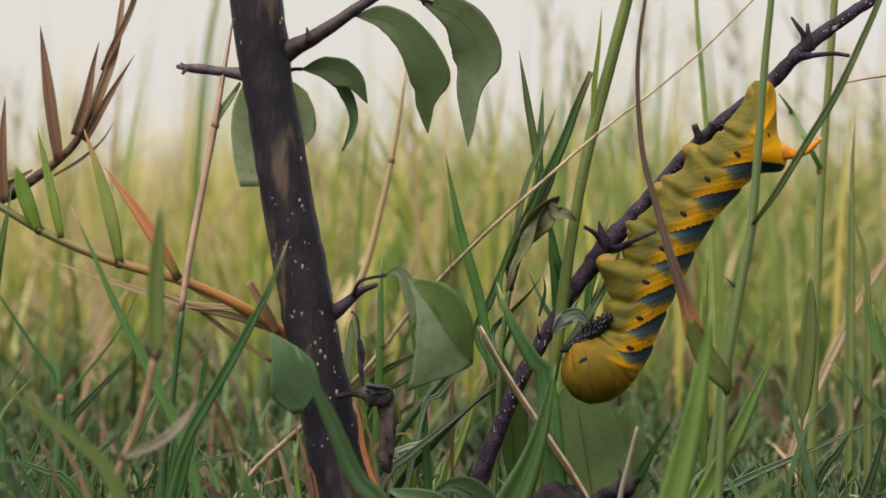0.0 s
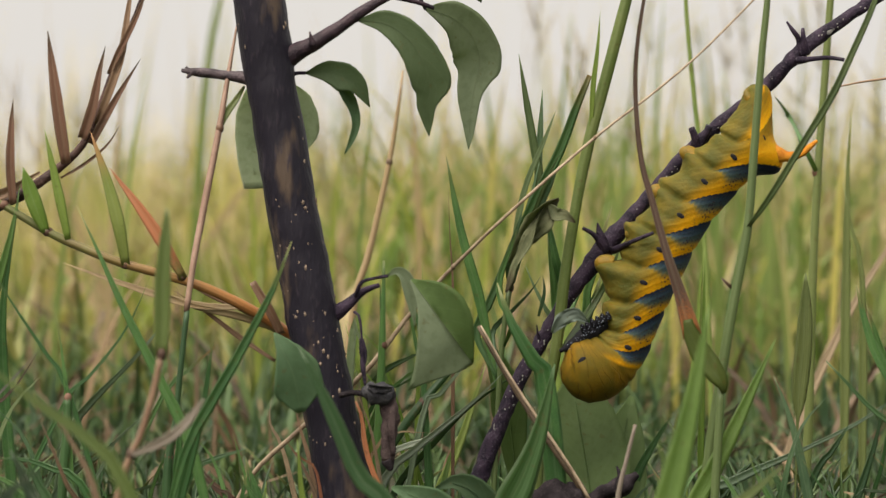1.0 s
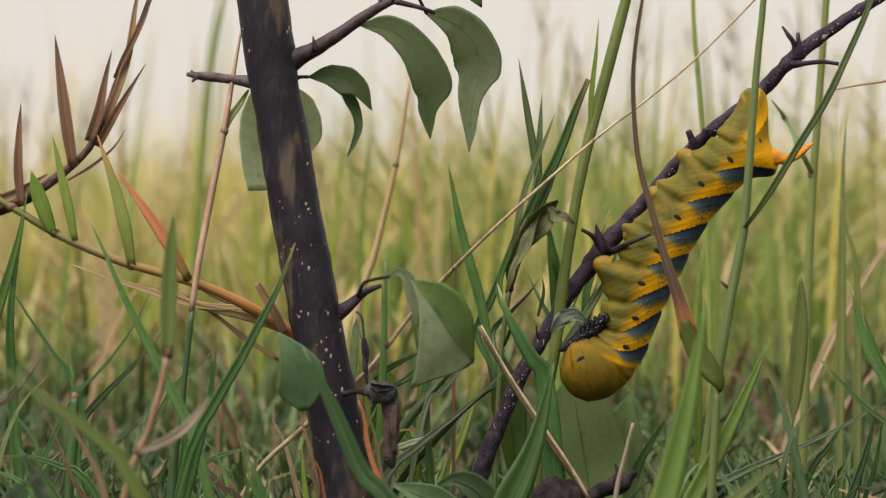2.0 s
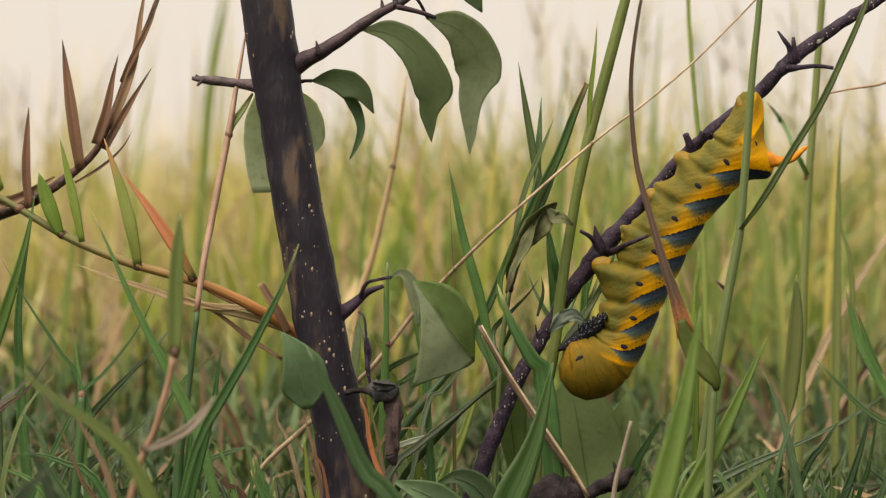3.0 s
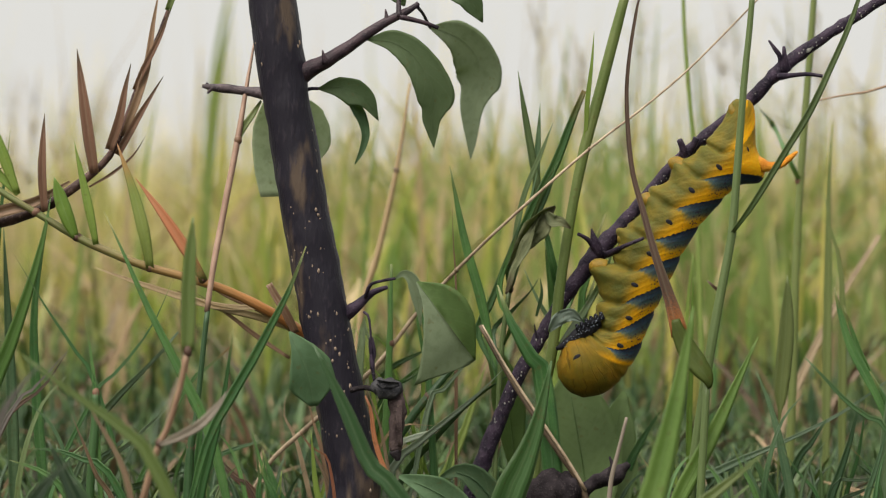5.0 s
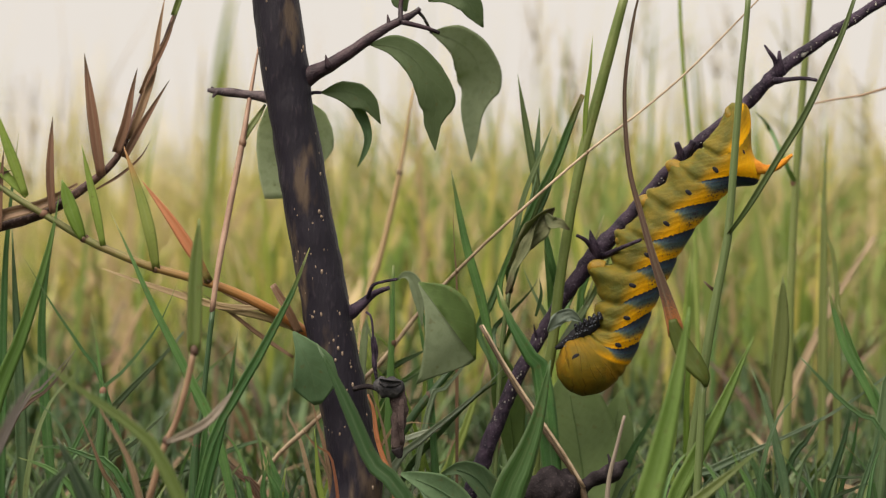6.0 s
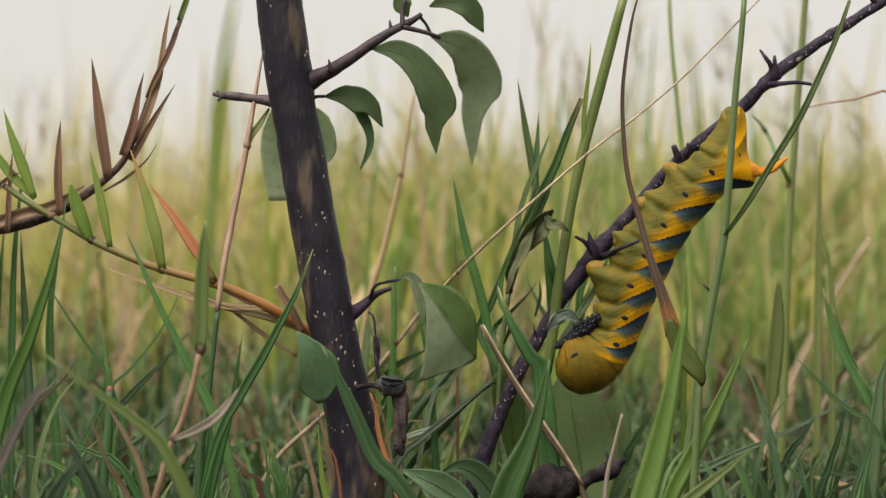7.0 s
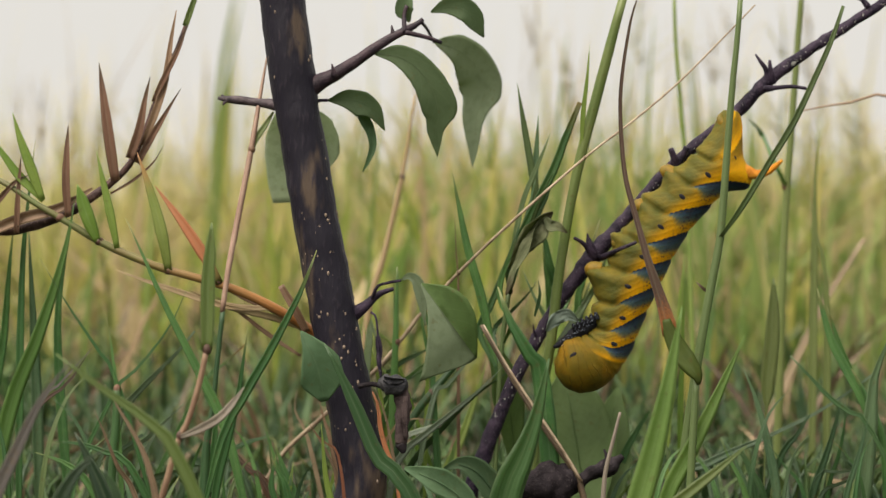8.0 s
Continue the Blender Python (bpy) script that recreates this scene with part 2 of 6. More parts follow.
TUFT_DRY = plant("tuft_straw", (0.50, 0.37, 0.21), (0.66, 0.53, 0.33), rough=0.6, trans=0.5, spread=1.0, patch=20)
FIELD_DRY = plant("meadow_straw", (0.34, 0.23, 0.12), (0.46, 0.36, 0.20), rough=0.6, trans=0.25, island=True, spread=1.0, patch=20)
LAWN = plant("low_grass", (0.028, 0.072, 0.022), (0.120, 0.185, 0.055), tip=(0.22, 0.2, 0.08), tip_from=0.75, trans=0.3, island=True, spread=1.0)
# self-shadow of dense turf put into a darker green
LAWN_SHADE = plant("turf_shade_tint", (0.020, 0.058, 0.020), (0.074, 0.138, 0.044), trans=0.3, island=True, spread=1.0)
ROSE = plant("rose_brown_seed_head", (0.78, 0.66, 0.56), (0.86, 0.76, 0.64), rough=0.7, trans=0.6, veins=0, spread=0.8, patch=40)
HALF = plant("half_high_grass", (0.16, 0.22, 0.05), (0.34, 0.34, 0.11), tip=(0.30, 0.25, 0.11), tip_from=0.7, trans=0.4, island=True, spread=1.0, patch=40)
LITTER = plant("dry_litter", (0.13, 0.08, 0.045), (0.28, 0.19, 0.11), rough=0.7, trans=0.1, island=True, spread=1.0)


def caterpillar_skin():
    m, nt, bsdf = start_material("caterpillar_skin", 0.6)
    uv = nt.nodes.new("ShaderNodeUVMap")
    sep = nt.nodes.new("ShaderNodeSeparateXYZ")
    nt.links.new(uv.outputs["UV"], sep.inputs[0])
    u, v = sep.outputs["X"], sep.outputs["Y"]
    u = calc(nt, 'MULTIPLY', u, 10.0)
    deg = calc(nt, 'MULTIPLY', calc(nt, 'ABSOLUTE', calc(nt, 'SUBTRACT', v, 0.5)), 360.0)
    rise = calc(nt, 'COSINE', calc(nt, 'MULTIPLY', deg, 0.0174533))
    slope = calc(nt, 'MULTIPLY', calc(nt, 'SUBTRACT', 1.0, rise), 0.92)
    teeth = calc(nt, 'ABSOLUTE', calc(nt, 'SUBTRACT', calc(nt, 'FRACT', calc(nt, 'MULTIPLY', v, 46.0)), 0.5))
    soft = calc(nt, 'ADD', calc(nt, 'MULTIPLY', calc(nt, 'SUBTRACT', noise_tex(nt, 900, 2), 0.5), 0.07), calc(nt, 'MULTIPLY', teeth, 0.07))
    s = calc(nt, 'FRACT', calc(nt, 'ADD', calc(nt, 'SUBTRACT', u, slope), calc(nt, 'ADD', soft, 10.0)))
    # wedge: broad over the back, pointed at the flank
    taper = calc(nt, 'ADD', 0.16, calc(nt, 'MULTIPLY', band(nt, rise, -0.12, 0.6), 1.0))
    wedge = calc(nt, 'DIVIDE', s, taper, True)
    stripe = ramp(nt, wedge, [(0.0, (0.006, 0.008, 0.016)), (0.10, (0.012, 0.020, 0.034)), (0.24, (0.026, 0.048, 0.066)),
                          (0.38, (0.045, 0.070, 0.066)), (0.6, (0.16, 0.13, 0.03)), (0.85, (0.3, 0.18, 0.01)), (1.0, (0.4, 0.22, 0.008))])
    mottle = noise_tex(nt, 160, 4)
    side = mix_rgb(nt, band(nt, mottle, 0.3, 0.7), (0.150, 0.100, 0.008), (0.285, 0.160, 0.007))
    belly = mix_rgb(nt, band(nt, mottle, 0.3, 0.7), (0.062, 0.066, 0.014), (0.125, 0.098, 0.014))
    plain = mix_rgb(nt, band(nt, deg, 70.0, 112.0), side, belly)
    front = mix_rgb(nt, band(nt, mottle, 0.3, 0.75), (0.092, 0.071, 0.008), (0.150, 0.095, 0.008))
    plain = mix_rgb(nt, band(nt, u, 7.0, 7.5), plain, front)
    # stripes run from the flank back and up to the spine, on the middle rings only
    ring = calc(nt, 'SUBTRACT', u, slope)
    inside = calc(nt, 'MULTIPLY', band(nt, rise, -0.16, -0.02),
                  calc(nt, 'MULTIPLY', band(nt, ring, -0.02, 0.0), band(nt, calc(nt, 'MULTIPLY', ring, -1.0), -6.75, -6.6)))
    ringed = calc(nt, 'MULTIPLY', band(nt, ring, -2.4, -1.7), band(nt, calc(nt, 'MULTIPLY', ring, -1.0), -6.95, -6.7))
    glow = calc(nt, 'MULTIPLY', calc(nt, 'MULTIPLY', band(nt, s, 0.25, 0.95), band(nt, calc(nt, 'MULTIPLY', deg, -1.0), -112.0, -62.0)), ringed)
    ground_tone = mix_rgb(nt, glow, plain, (0.70, 0.35, 0.006))
    dark = calc(nt, 'MULTIPLY', band(nt, calc(nt, 'MULTIPLY', wedge, -1.0), -0.72, -0.42), inside)
    col = mix_rgb(nt, dark, ground_tone, stripe)
    # dark dots over the back
    tc = nt.nodes.new("ShaderNodeTexCoord")
    vor = nt.nodes.new("ShaderNodeTexVoronoi")
    vor.inputs["Scale"].default_value = 1150
    nt.links.new(tc.outputs["Object"], vor.inputs["Vector"])
    dots = calc(nt, 'MULTIPLY', band(nt, calc(nt, 'MULTIPLY', vor.outputs["Distance"], -1.0), -0.38, -0.28),
                calc(nt, 'MULTIPLY', band(nt, calc(nt, 'MULTIPLY', deg, -1.0), -72.0, -52.0), inside))
    near_stripe = calc(nt, 'MULTIPLY', band(nt, s, 0.22, 0.3), band(nt, calc(nt, 'MULTIPLY', s, -1.0), -0.98, -0.8))
    col = mix_rgb(nt, calc(nt, 'MULTIPLY', dots, near_stripe), col, (0.03, 0.02, 0.035))
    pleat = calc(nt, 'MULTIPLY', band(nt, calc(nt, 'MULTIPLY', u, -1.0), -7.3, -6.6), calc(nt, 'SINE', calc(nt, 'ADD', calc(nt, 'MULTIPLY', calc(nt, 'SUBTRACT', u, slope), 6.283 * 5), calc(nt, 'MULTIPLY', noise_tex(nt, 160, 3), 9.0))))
    # shade inside the fine pleats darkened into the skin colour
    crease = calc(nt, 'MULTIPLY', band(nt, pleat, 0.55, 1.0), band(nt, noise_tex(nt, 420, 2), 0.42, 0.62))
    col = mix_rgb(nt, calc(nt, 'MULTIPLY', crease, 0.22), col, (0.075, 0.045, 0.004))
    # shade in few uneven creases, put into the colour, and warmer blotches on the swollen front
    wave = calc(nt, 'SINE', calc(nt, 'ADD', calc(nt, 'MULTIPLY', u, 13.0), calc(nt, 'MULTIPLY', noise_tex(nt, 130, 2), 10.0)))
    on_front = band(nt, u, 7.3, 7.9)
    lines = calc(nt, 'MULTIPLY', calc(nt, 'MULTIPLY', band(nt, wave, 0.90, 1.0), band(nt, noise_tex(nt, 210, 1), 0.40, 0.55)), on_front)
    warm = calc(nt, 'MULTIPLY', band(nt, noise_tex(nt, 95, 2), 0.52, 0.72), on_front)
    col = mix_rgb(nt, calc(nt, 'MULTIPLY', warm, 0.55), col, (0.30, 0.155, 0.012))
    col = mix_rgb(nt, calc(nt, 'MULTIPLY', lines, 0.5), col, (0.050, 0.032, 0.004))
    nt.links.new(col, bsdf.inputs["Base Color"])
    bsdf.inputs["Specular IOR Level"].default_value = 0.1
    bsdf.inputs["Subsurface Weight"].default_value = 0.35
    bsdf.inputs["Subsurface Radius"].default_value = (0.004, 0.002, 0.0005)
    bsdf.inputs["Subsurface Scale"].default_value = 0.5
    bump(nt, bsdf, calc(nt, 'ADD', calc(nt, 'SUBTRACT', calc(nt, 'MULTIPLY', pleat, 0.10), calc(nt, 'MULTIPLY', lines, 0.8)), calc(nt, 'ADD', mottle, calc(nt, 'MULTIPLY', noise_tex(nt, 1500, 2), 0.7))), 0.4, 0.0005)
    return m


SKIN = caterpillar_skin()
SKIN_PLAIN = rough_solid("caterpillar_foot_skin", (0.12, 0.088, 0.008), (0.21, 0.125, 0.008), (0.26, 0.13, 0.009), 300, 0.55, 0.0003)
HORN = rough_solid("caterpillar_horn", (0.46, 0.15, 0.005), (0.60, 0.24, 0.010), (0.62, 0.30, 0.03), 500, 0.55, 0.0008)
JET = rough_solid("caterpillar_black", (0.006, 0.006, 0.008), (0.012, 0.012, 0.017), (0.018, 0.018, 0.028), 700, 0.6, 0.0001, gloss=0.15)
PEARL = rough_solid("caterpillar_pale_dot", (0.13, 0.16, 0.22), (0.21, 0.24, 0.30), (0.18, 0.20, 0.24), 900, 0.4, 0.0001)


# ---- shapes ----
def smooth_path(pts, n):
    """n + 1 places along a curve that passes through the points (metres)."""
    pts = [Vector(a) for a in pts]
    if len(pts) == 2:
        return [pts[0].lerp(pts[1], i / n) for i in range(n + 1)]
    ext = [pts[0] * 2 - pts[1]] + pts + [pts[-1] * 2 - pts[-2]]
    lens = [0.0]
    for a, b in zip(pts, pts[1:]):
        lens.append(lens[-1] + (b - a).length)
    out = []
    for i in range(n + 1):
        s = lens[-1] * i / n
        k = max(j for j in range(len(pts) - 1) if lens[j] <= s + 1e-12)
        t = (s - lens[k]) / max(lens[k + 1] - lens[k], 1e-9)
        a, b, c, d = ext[k:k + 4]
        out.append(0.5 * (2 * b + (c - a) * t + (2 * a - 5 * b + 4 * c - d) * t * t + (3 * b - a - 3 * c + d) * t ** 3))
    return out


def tangents(path):
    out = []
    for i in range(len(path)):
        a, b = path[max(i - 1, 0)], path[min(i + 1, len(path) - 1)]
        out.append((b - a).normalized())
    return out


class Geo:
    """Vertices, faces and a UV for each vertex, in metres."""

    def __init__(self):
        self.v, self.f, self.uv = [], [], []

    def rings(self, rings, uvs, close=True):
        n, start = len(rings[0]), len(self.v)
        for r, t in zip(rings, uvs):
            self.v += [tuple(q) for q in r]
            self.uv += t
        m = n if close else n - 1
        for i in range(len(rings) - 1):
            for j in range(m):
                a, b = start + i * n + j, start + i * n + (j + 1) % n
                self.f.append((a, b, b + n, a + n))
        return start

    def cap(self, first, n, flip):
        loop = list(range(first, first + n))
        self.f.append(tuple(loop if flip else loop[::-1]))

    def tube(self, pts, radii, n=16, seg=9, wob=0.0, grain=300.0, flat=1.0):
        path = smooth_path([Vector(a) * MM for a in pts], n)
        tan = tangents(path)
        rs = np.interp(np.linspace(0, 1, n + 1), np.linspace(0, 1, len(radii)), radii)
        side = tan[0].cross(Vector((0, 1, 0.01))).normalized()
        rings, uvs = [], []
        for i, (c, t, r) in enumerate(zip(path, tan, rs)):
            side = (side - t * side.dot(t)).normalized()
            up = t.cross(side)
            ring, row = [], []
            for j in range(seg + 1):
                a = 2 * math.pi * (j % seg) / seg
                way = side * math.cos(a) + up * math.sin(a) * flat
                k = r * MM * (1 + wob * noise.noise((c + way * r * MM) * grain))
                ring.append(c + way * k)
                row.append((i / n, j / seg))
            rings.append(ring)
            uvs.append(row)
        s = self.rings(rings, uvs, close=False)
        self.cap(s, seg, False)
        self.cap(s + n * (seg + 1), seg, True)
        return path

    def blade(self, pts, width, n=12, roll=0.0, twist=0.0, fold=0.3, thick=0.12, shape="blade", face=(0, -1, 0)):
        """A folded grass blade from base to tip; roll turns its face away from the viewer's side."""
        path = smooth_path([Vector(a) * MM for a in pts], n)
        tan = tangents(path)
        rings, uvs = [], []
        for i, (c, t) in enumerate(zip(path, tan)):
            u = i / n
            if shape == "blade":
                k = (0.6 + 0.4 * min(1, u * 3)) * max(0.03, 1 - max(0, (u - 0.3) / 0.7) ** 1.7)
            elif shape == "strap":
                k = 1.0
            elif shape == "spear":
                k = max(0.03, 1 - u ** 1.4)
            else:
                k = float(np.interp(u, np.linspace(0, 1, len(shape)), shape))
            h = width * MM * k / 2
            s = t.cross(Vector(face))
            s = s.normalized() if s.length > 1e-4 else Vector((1, 0, 0))
            s = Matrix.Rotation(radians(roll + twist * u), 3, t) @ s
            up = s.cross(t)
            th = max(0.00012, width * MM * thick * (0.4 + 0.6 * k) / 2)
            rings.append([c - s * h + up * fold * h, c - s * h * 0.5 + up * fold * h * 0.3, c, c + s * h * 0.5 + up * fold * h * 0.3,
                          c + s * h + up * fold * h, c + s * h * 0.5 + up * (fold * h * 0.3 - th), c - up * th * 1.3, c - s * h * 0.5 + up * (fold * h * 0.3 - th)])
            uvs.append([(u, 0), (u, 0.25), (u, 0.5), (u, 0.75), (u, 1), (u, 0.75), (u, 0.5), (u, 0.25)])
        s = self.rings(rings, uvs)
        self.cap(s, 8, False)
        self.cap(s + n * 8, 8, True)
        return path

    def sliver(self, pts, width, n=3, roll=0.0):
        """A plain three-sided grass blade for the open meadow."""
        path = smooth_path([Vector(a) * MM for a in pts], n)
        tan = tangents(path)
        rings, uvs = [], []
        for i, (c, t) in enumerate(zip(path, tan)):
            u = i / n
            h = width * MM * max(0.04, 1 - u ** 1.6) / 2
            s = Matrix.Rotation(radians(roll), 3, t) @ t.cross(Vector((0, -1, 0))).normalized()
            up = s.cross(t)
            rings.append([c - s * h, c - up * h * 0.5, c + s * h])
            uvs.append([(u, 0.08), (u, 0.5), (u, 0.92)])
        s = self.rings(rings, uvs)
        self.cap(s, 3, False)
        self.cap(s + n * 3, 3, True)

    def leaf(self, pts, left, right, n=14, m=5, roll=0.0, twist=0.0, cup=0.25, ripple=0.04, thick=0.25, face=(0, -1, 0)):
        """A broad leaf along its midrib: half widths (mm) to either side, cupped and rippled, a thin shell."""
        path = smooth_path([Vector(a) * MM for a in pts], n)
        tan = tangents(path)
        top, low, uvs = [], [], []
        for i, (c, t) in enumerate(zip(path, tan)):
            u = i / n
            s = t.cross(Vector(face)).normalized()
            s = Matrix.Rotation(radians(roll + twist * u), 3, t) @ s
            up = s.cross(t)
            hl = float(np.interp(u, np.linspace(0, 1, len(left)), left)) * MM
            hr = float(np.interp(u, np.linspace(0, 1, len(right)), right)) * MM
            row_a, row_b, row_uv = [], [], []
            for j in range(-m, m + 1):
                x = j / m
                h = hl if x < 0 else hr
                wave = noise.noise(Vector((u * 3.5, x * 2.0, c.x * 90))) * ripple * (hl + hr)
                z = cup * h * x * x + wave * abs(x) - 0.012 * h * (1 - abs(x)) ** 6
                edge = 1 + 0.05 * noise.noise(Vector((u * 14, x, 3.3))) * (abs(x) == 1)
                q = c + s * h * x * edge + up * z
                row_a.append(q)
                row_b.append(q - up * thick * MM * (1 - 0.6 * abs(x)))
                row_uv.append((u, (x + 1) / 2))
            top.append(row_a + row_b[::-1])
            uvs.append(row_uv + row_uv[::-1])
        s = self.rings(top, uvs)
        k = len(top[0])
        self.cap(s, k, False)
        self.cap(s + n * k, k, True)
        return path

    def ball(self, c, r, squash=(1, 1, 1), seg=8, rows=6, turn=None):
        c = Vector(c) * MM
        rings, uvs = [], []
        for i in range(rows + 1):
            th = math.pi * (0.02 + 0.96 * i / rows)
            ring = []
            for j in range(seg):
                a = 2 * math.pi * j / seg
                q = Vector((math.sin(th) * math.cos(a) * squash[0], math.sin(th) * math.sin(a) * squash[1], math.cos(th) * squash[2])) * r * MM
                ring.append(c + (turn @ q if turn else q))
            rings.append(ring)
            uvs.append([(i / rows, j / seg) for j in range(seg)])
        s = self.rings(rings, uvs)
        self.cap(s, seg, True)
        self.cap(s + rows * seg, seg, False)

    def mesh(self, name, material, base=(0, 0, 0)):
        me = bpy.data.meshes.new(name)
        b = np.array(base, dtype=float) * MM
        me.from_pydata([tuple(np.array(q) - b) for q in self.v], [], self.f)
        layer = me.uv_layers.new(name="UVMap")
        idx = np.zeros(len(me.loops), dtype=np.int32)
        me.loops.foreach_get("vertex_index", idx)
        layer.data.foreach_set("uv", np.array(self.uv, dtype=np.float32)[idx].ravel())
        me.polygons.foreach_set("use_smooth", [True] * len(me.polygons))
        me.materials.append(material)
        me.update()
        return me


def part(name, geo, material, parent, label=""):
    """One mesh under a thing whose base is kept in its location."""
    top, off = parent, Vector((0, 0, 0))
    while top:
        off += top.location
        top = top.parent
    ob = new(name, geo.mesh(name, material, off / MM))
    ob.parent = parent
    return tagged(ob, label) if label else ob


def thing(name, base, label, category, group=""):
    ob = new(name)
    ob.location = Vector(base) * MM
    ob.empty_display_size = 0.01
    return tagged(ob, label, category, group)


def solo(name, geo, material, base, label, category, group="", kind=""):
    ob = new(name, geo.mesh(name, material, base))
    ob.location = Vector(base) * MM
    return tagged(ob, label, category, group, kind)


def rooted(pts, lean=0.5):
    """Carries a stalk's foot on down into the soil."""
    a, b = Vector(pts[0]), Vector(pts[1])
    if a.z <= 1:
        return list(pts)
    run = (a - b).normalized()
    drop = a.z + 3
    foot = Vector((a.x + max(-1, min(1, run.x / max(0.25, abs(run.z)))) * lean * drop, a.y + 1, -3))
    return [tuple(foot)] + list(pts)


PLANTS = []


def plant_at(base, label):
    """The grass plant rooted within two centimetres of this place, or a new one."""
    for spot, ob in PLANTS:
        if (Vector(base) - spot).length < 20:
            return ob
    if len(label.split()) < 4:
        label += " of meadow grass"
    ob = thing("grass_plant", base, label, "grass", "grass round the twig")
    PLANTS.append((Vector(base), ob))
    return ob


def grass(pts, width, material, label, roll=0.0, twist=0.0, fold=0.45, shape="blade", n=14, root=True, lean=0.5, owner=None):
    g = Geo()
    pts = rooted(pts, lean) if root else list(pts)
    g.blade(pts, width * 0.82, n, roll, twist, fold, shape=shape)
    top = owner or plant_at(pts[0], label)
    return part("blade", g, material, top)


def stalk(pts, radii, material, label, nodes=(), node_material=None, name="grass_plant", root=True, lean=0.4, n=20, category="grass"):
    """A round stem with swollen nodes, each node a part."""
    pts = rooted(pts, lean) if root else list(pts)
    top = thing(name, pts[0], label, category, "stems round the twig")
    g = Geo()
    g.tube(pts, [0.8 * x for x in radii], n, 9, 0.06, 400)
    culm = part("culm", g, material, top)
    for c, r in nodes:
        g = Geo()
        g.ball(c, r * 0.6, (1, 1, 1.3))
        part("node", g, node_material or material, culm, "swollen darker joint")
    PLANTS.append((Vector(pts[0]), top))
    return top


# ---- ground and meadow ----
def ground_sheet():
    g = Geo()
    rings, uvs, seg = [], [], 96
    for i in range(70):
        r = 0.02 * (1.155 ** i)
        ring = []
        for j in range(seg):
            a = 2 * math.pi * j / seg
            x, y = r * math.cos(a), r * math.sin(a)
            z = (noise.noise(Vector((x * 9, y * 9, 0))) * 0.004 + noise.noise(Vector((x * 2, y * 2, 4))) * 0.006) * min(1.0, 3.0 / (r + 1)) - 0.004
            ring.append(Vector((x, y, z)))
        rings.append(ring)
        uvs.append([(i / 70, j / seg) for j in range(seg)])
    s = g.rings(rings, uvs)
    g.cap(s, seg, False)
    me = g.mesh("ground", SOIL)
    return tagged(new("ground", me), "dark soil under matted grass and litter", "ground", "", "structure")


ground_sheet()


def tuft_field(name, label, material, count, ymin, ymax, hmin, hmax, wmin, wmax, seed, spread=0.17, lean=0.35, power=1.0, bend=0.5, n=5, plain=False):
    """Many single blades rooted in the soil over a wedge of the meadow (metres); one mesh, for nobody could count them."""
    rng = random.Random(seed)
    g = Geo()
    for _ in range(count):
        y = ymin + (ymax - ymin) * rng.random() ** power
        half = spread * (y + 0.95) + 0.02
        x = rng.uniform(-half, half)
        h = hmin + (hmax - hmin) * rng.random() ** 1.5
        wd = rng.uniform(wmin, wmax)
        a = rng.uniform(0, 2 * math.pi)
        l = h * lean * rng.random()
        dx, dy = math.cos(a) * l, math.sin(a) * l
        droop = rng.random() * bend
        pts = []
        for k in (0, 0.4, 0.75, 1.0):
            pts.append(((x + dx * k ** 1.7) * 1000, (y + dy * k ** 1.7) * 1000, (h * (k - droop * 0.35 * k ** 3) - 0.004) * 1000))
        if plain:
            g.sliver(pts, wd * 1000, n, rng.uniform(-70, 70))
        else:
            g.blade(pts, wd * 1000, n, roll=rng.uniform(-70, 70), twist=rng.uniform(-60, 60), fold=0.35)
    ob = new(name, g.mesh(name, material))
    return tagged(ob, label, "grass", "", "stuff")


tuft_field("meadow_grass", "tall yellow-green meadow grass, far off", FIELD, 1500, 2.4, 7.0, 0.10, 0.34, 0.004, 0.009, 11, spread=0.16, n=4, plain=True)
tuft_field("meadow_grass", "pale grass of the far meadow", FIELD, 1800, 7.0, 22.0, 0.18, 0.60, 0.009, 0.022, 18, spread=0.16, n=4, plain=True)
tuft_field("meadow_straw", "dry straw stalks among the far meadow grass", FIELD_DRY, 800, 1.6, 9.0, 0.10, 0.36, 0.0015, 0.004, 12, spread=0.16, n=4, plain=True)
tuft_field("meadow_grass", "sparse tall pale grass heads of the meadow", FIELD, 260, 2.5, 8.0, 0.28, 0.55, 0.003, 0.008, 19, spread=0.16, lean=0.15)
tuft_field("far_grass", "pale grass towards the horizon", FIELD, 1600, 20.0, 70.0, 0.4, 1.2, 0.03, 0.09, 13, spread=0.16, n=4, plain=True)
tuft_field("low_grass", "short green turf between the stems", LAWN, 420, 0.06, 0.45, 0.008, 0.026, 0.0012, 0.003, 14, spread=0.2, lean=0.9)
tuft_field("low_grass", "close turf at the foot of the shrub, shade in its dark colour", LAWN_SHADE, 1500, 0.05, 0.55, 0.008, 0.030, 0.0016, 0.0036, 28, spread=0.17, lean=0.8, n=4, plain=True)
tuft_field("low_grass", "short green turf further back", LAWN, 2000, 0.50, 2.6, 0.015, 0.070, 0.002, 0.005, 15, spread=0.17, lean=0.7)
tuft_field("low_grass", "dense green turf behind the stems, shade in its dark colour", LAWN_SHADE, 1400, 0.40, 1.3, 0.02, 0.045, 0.002, 0.005, 25, spread=0.18, lean=0.7)
tuft_field("meadow_grass", "knee-high olive grass of the near meadow", HALF, 900, 0.55, 2.6, 0.03, 0.125, 0.002, 0.005, 26, spread=0.16, lean=0.6)
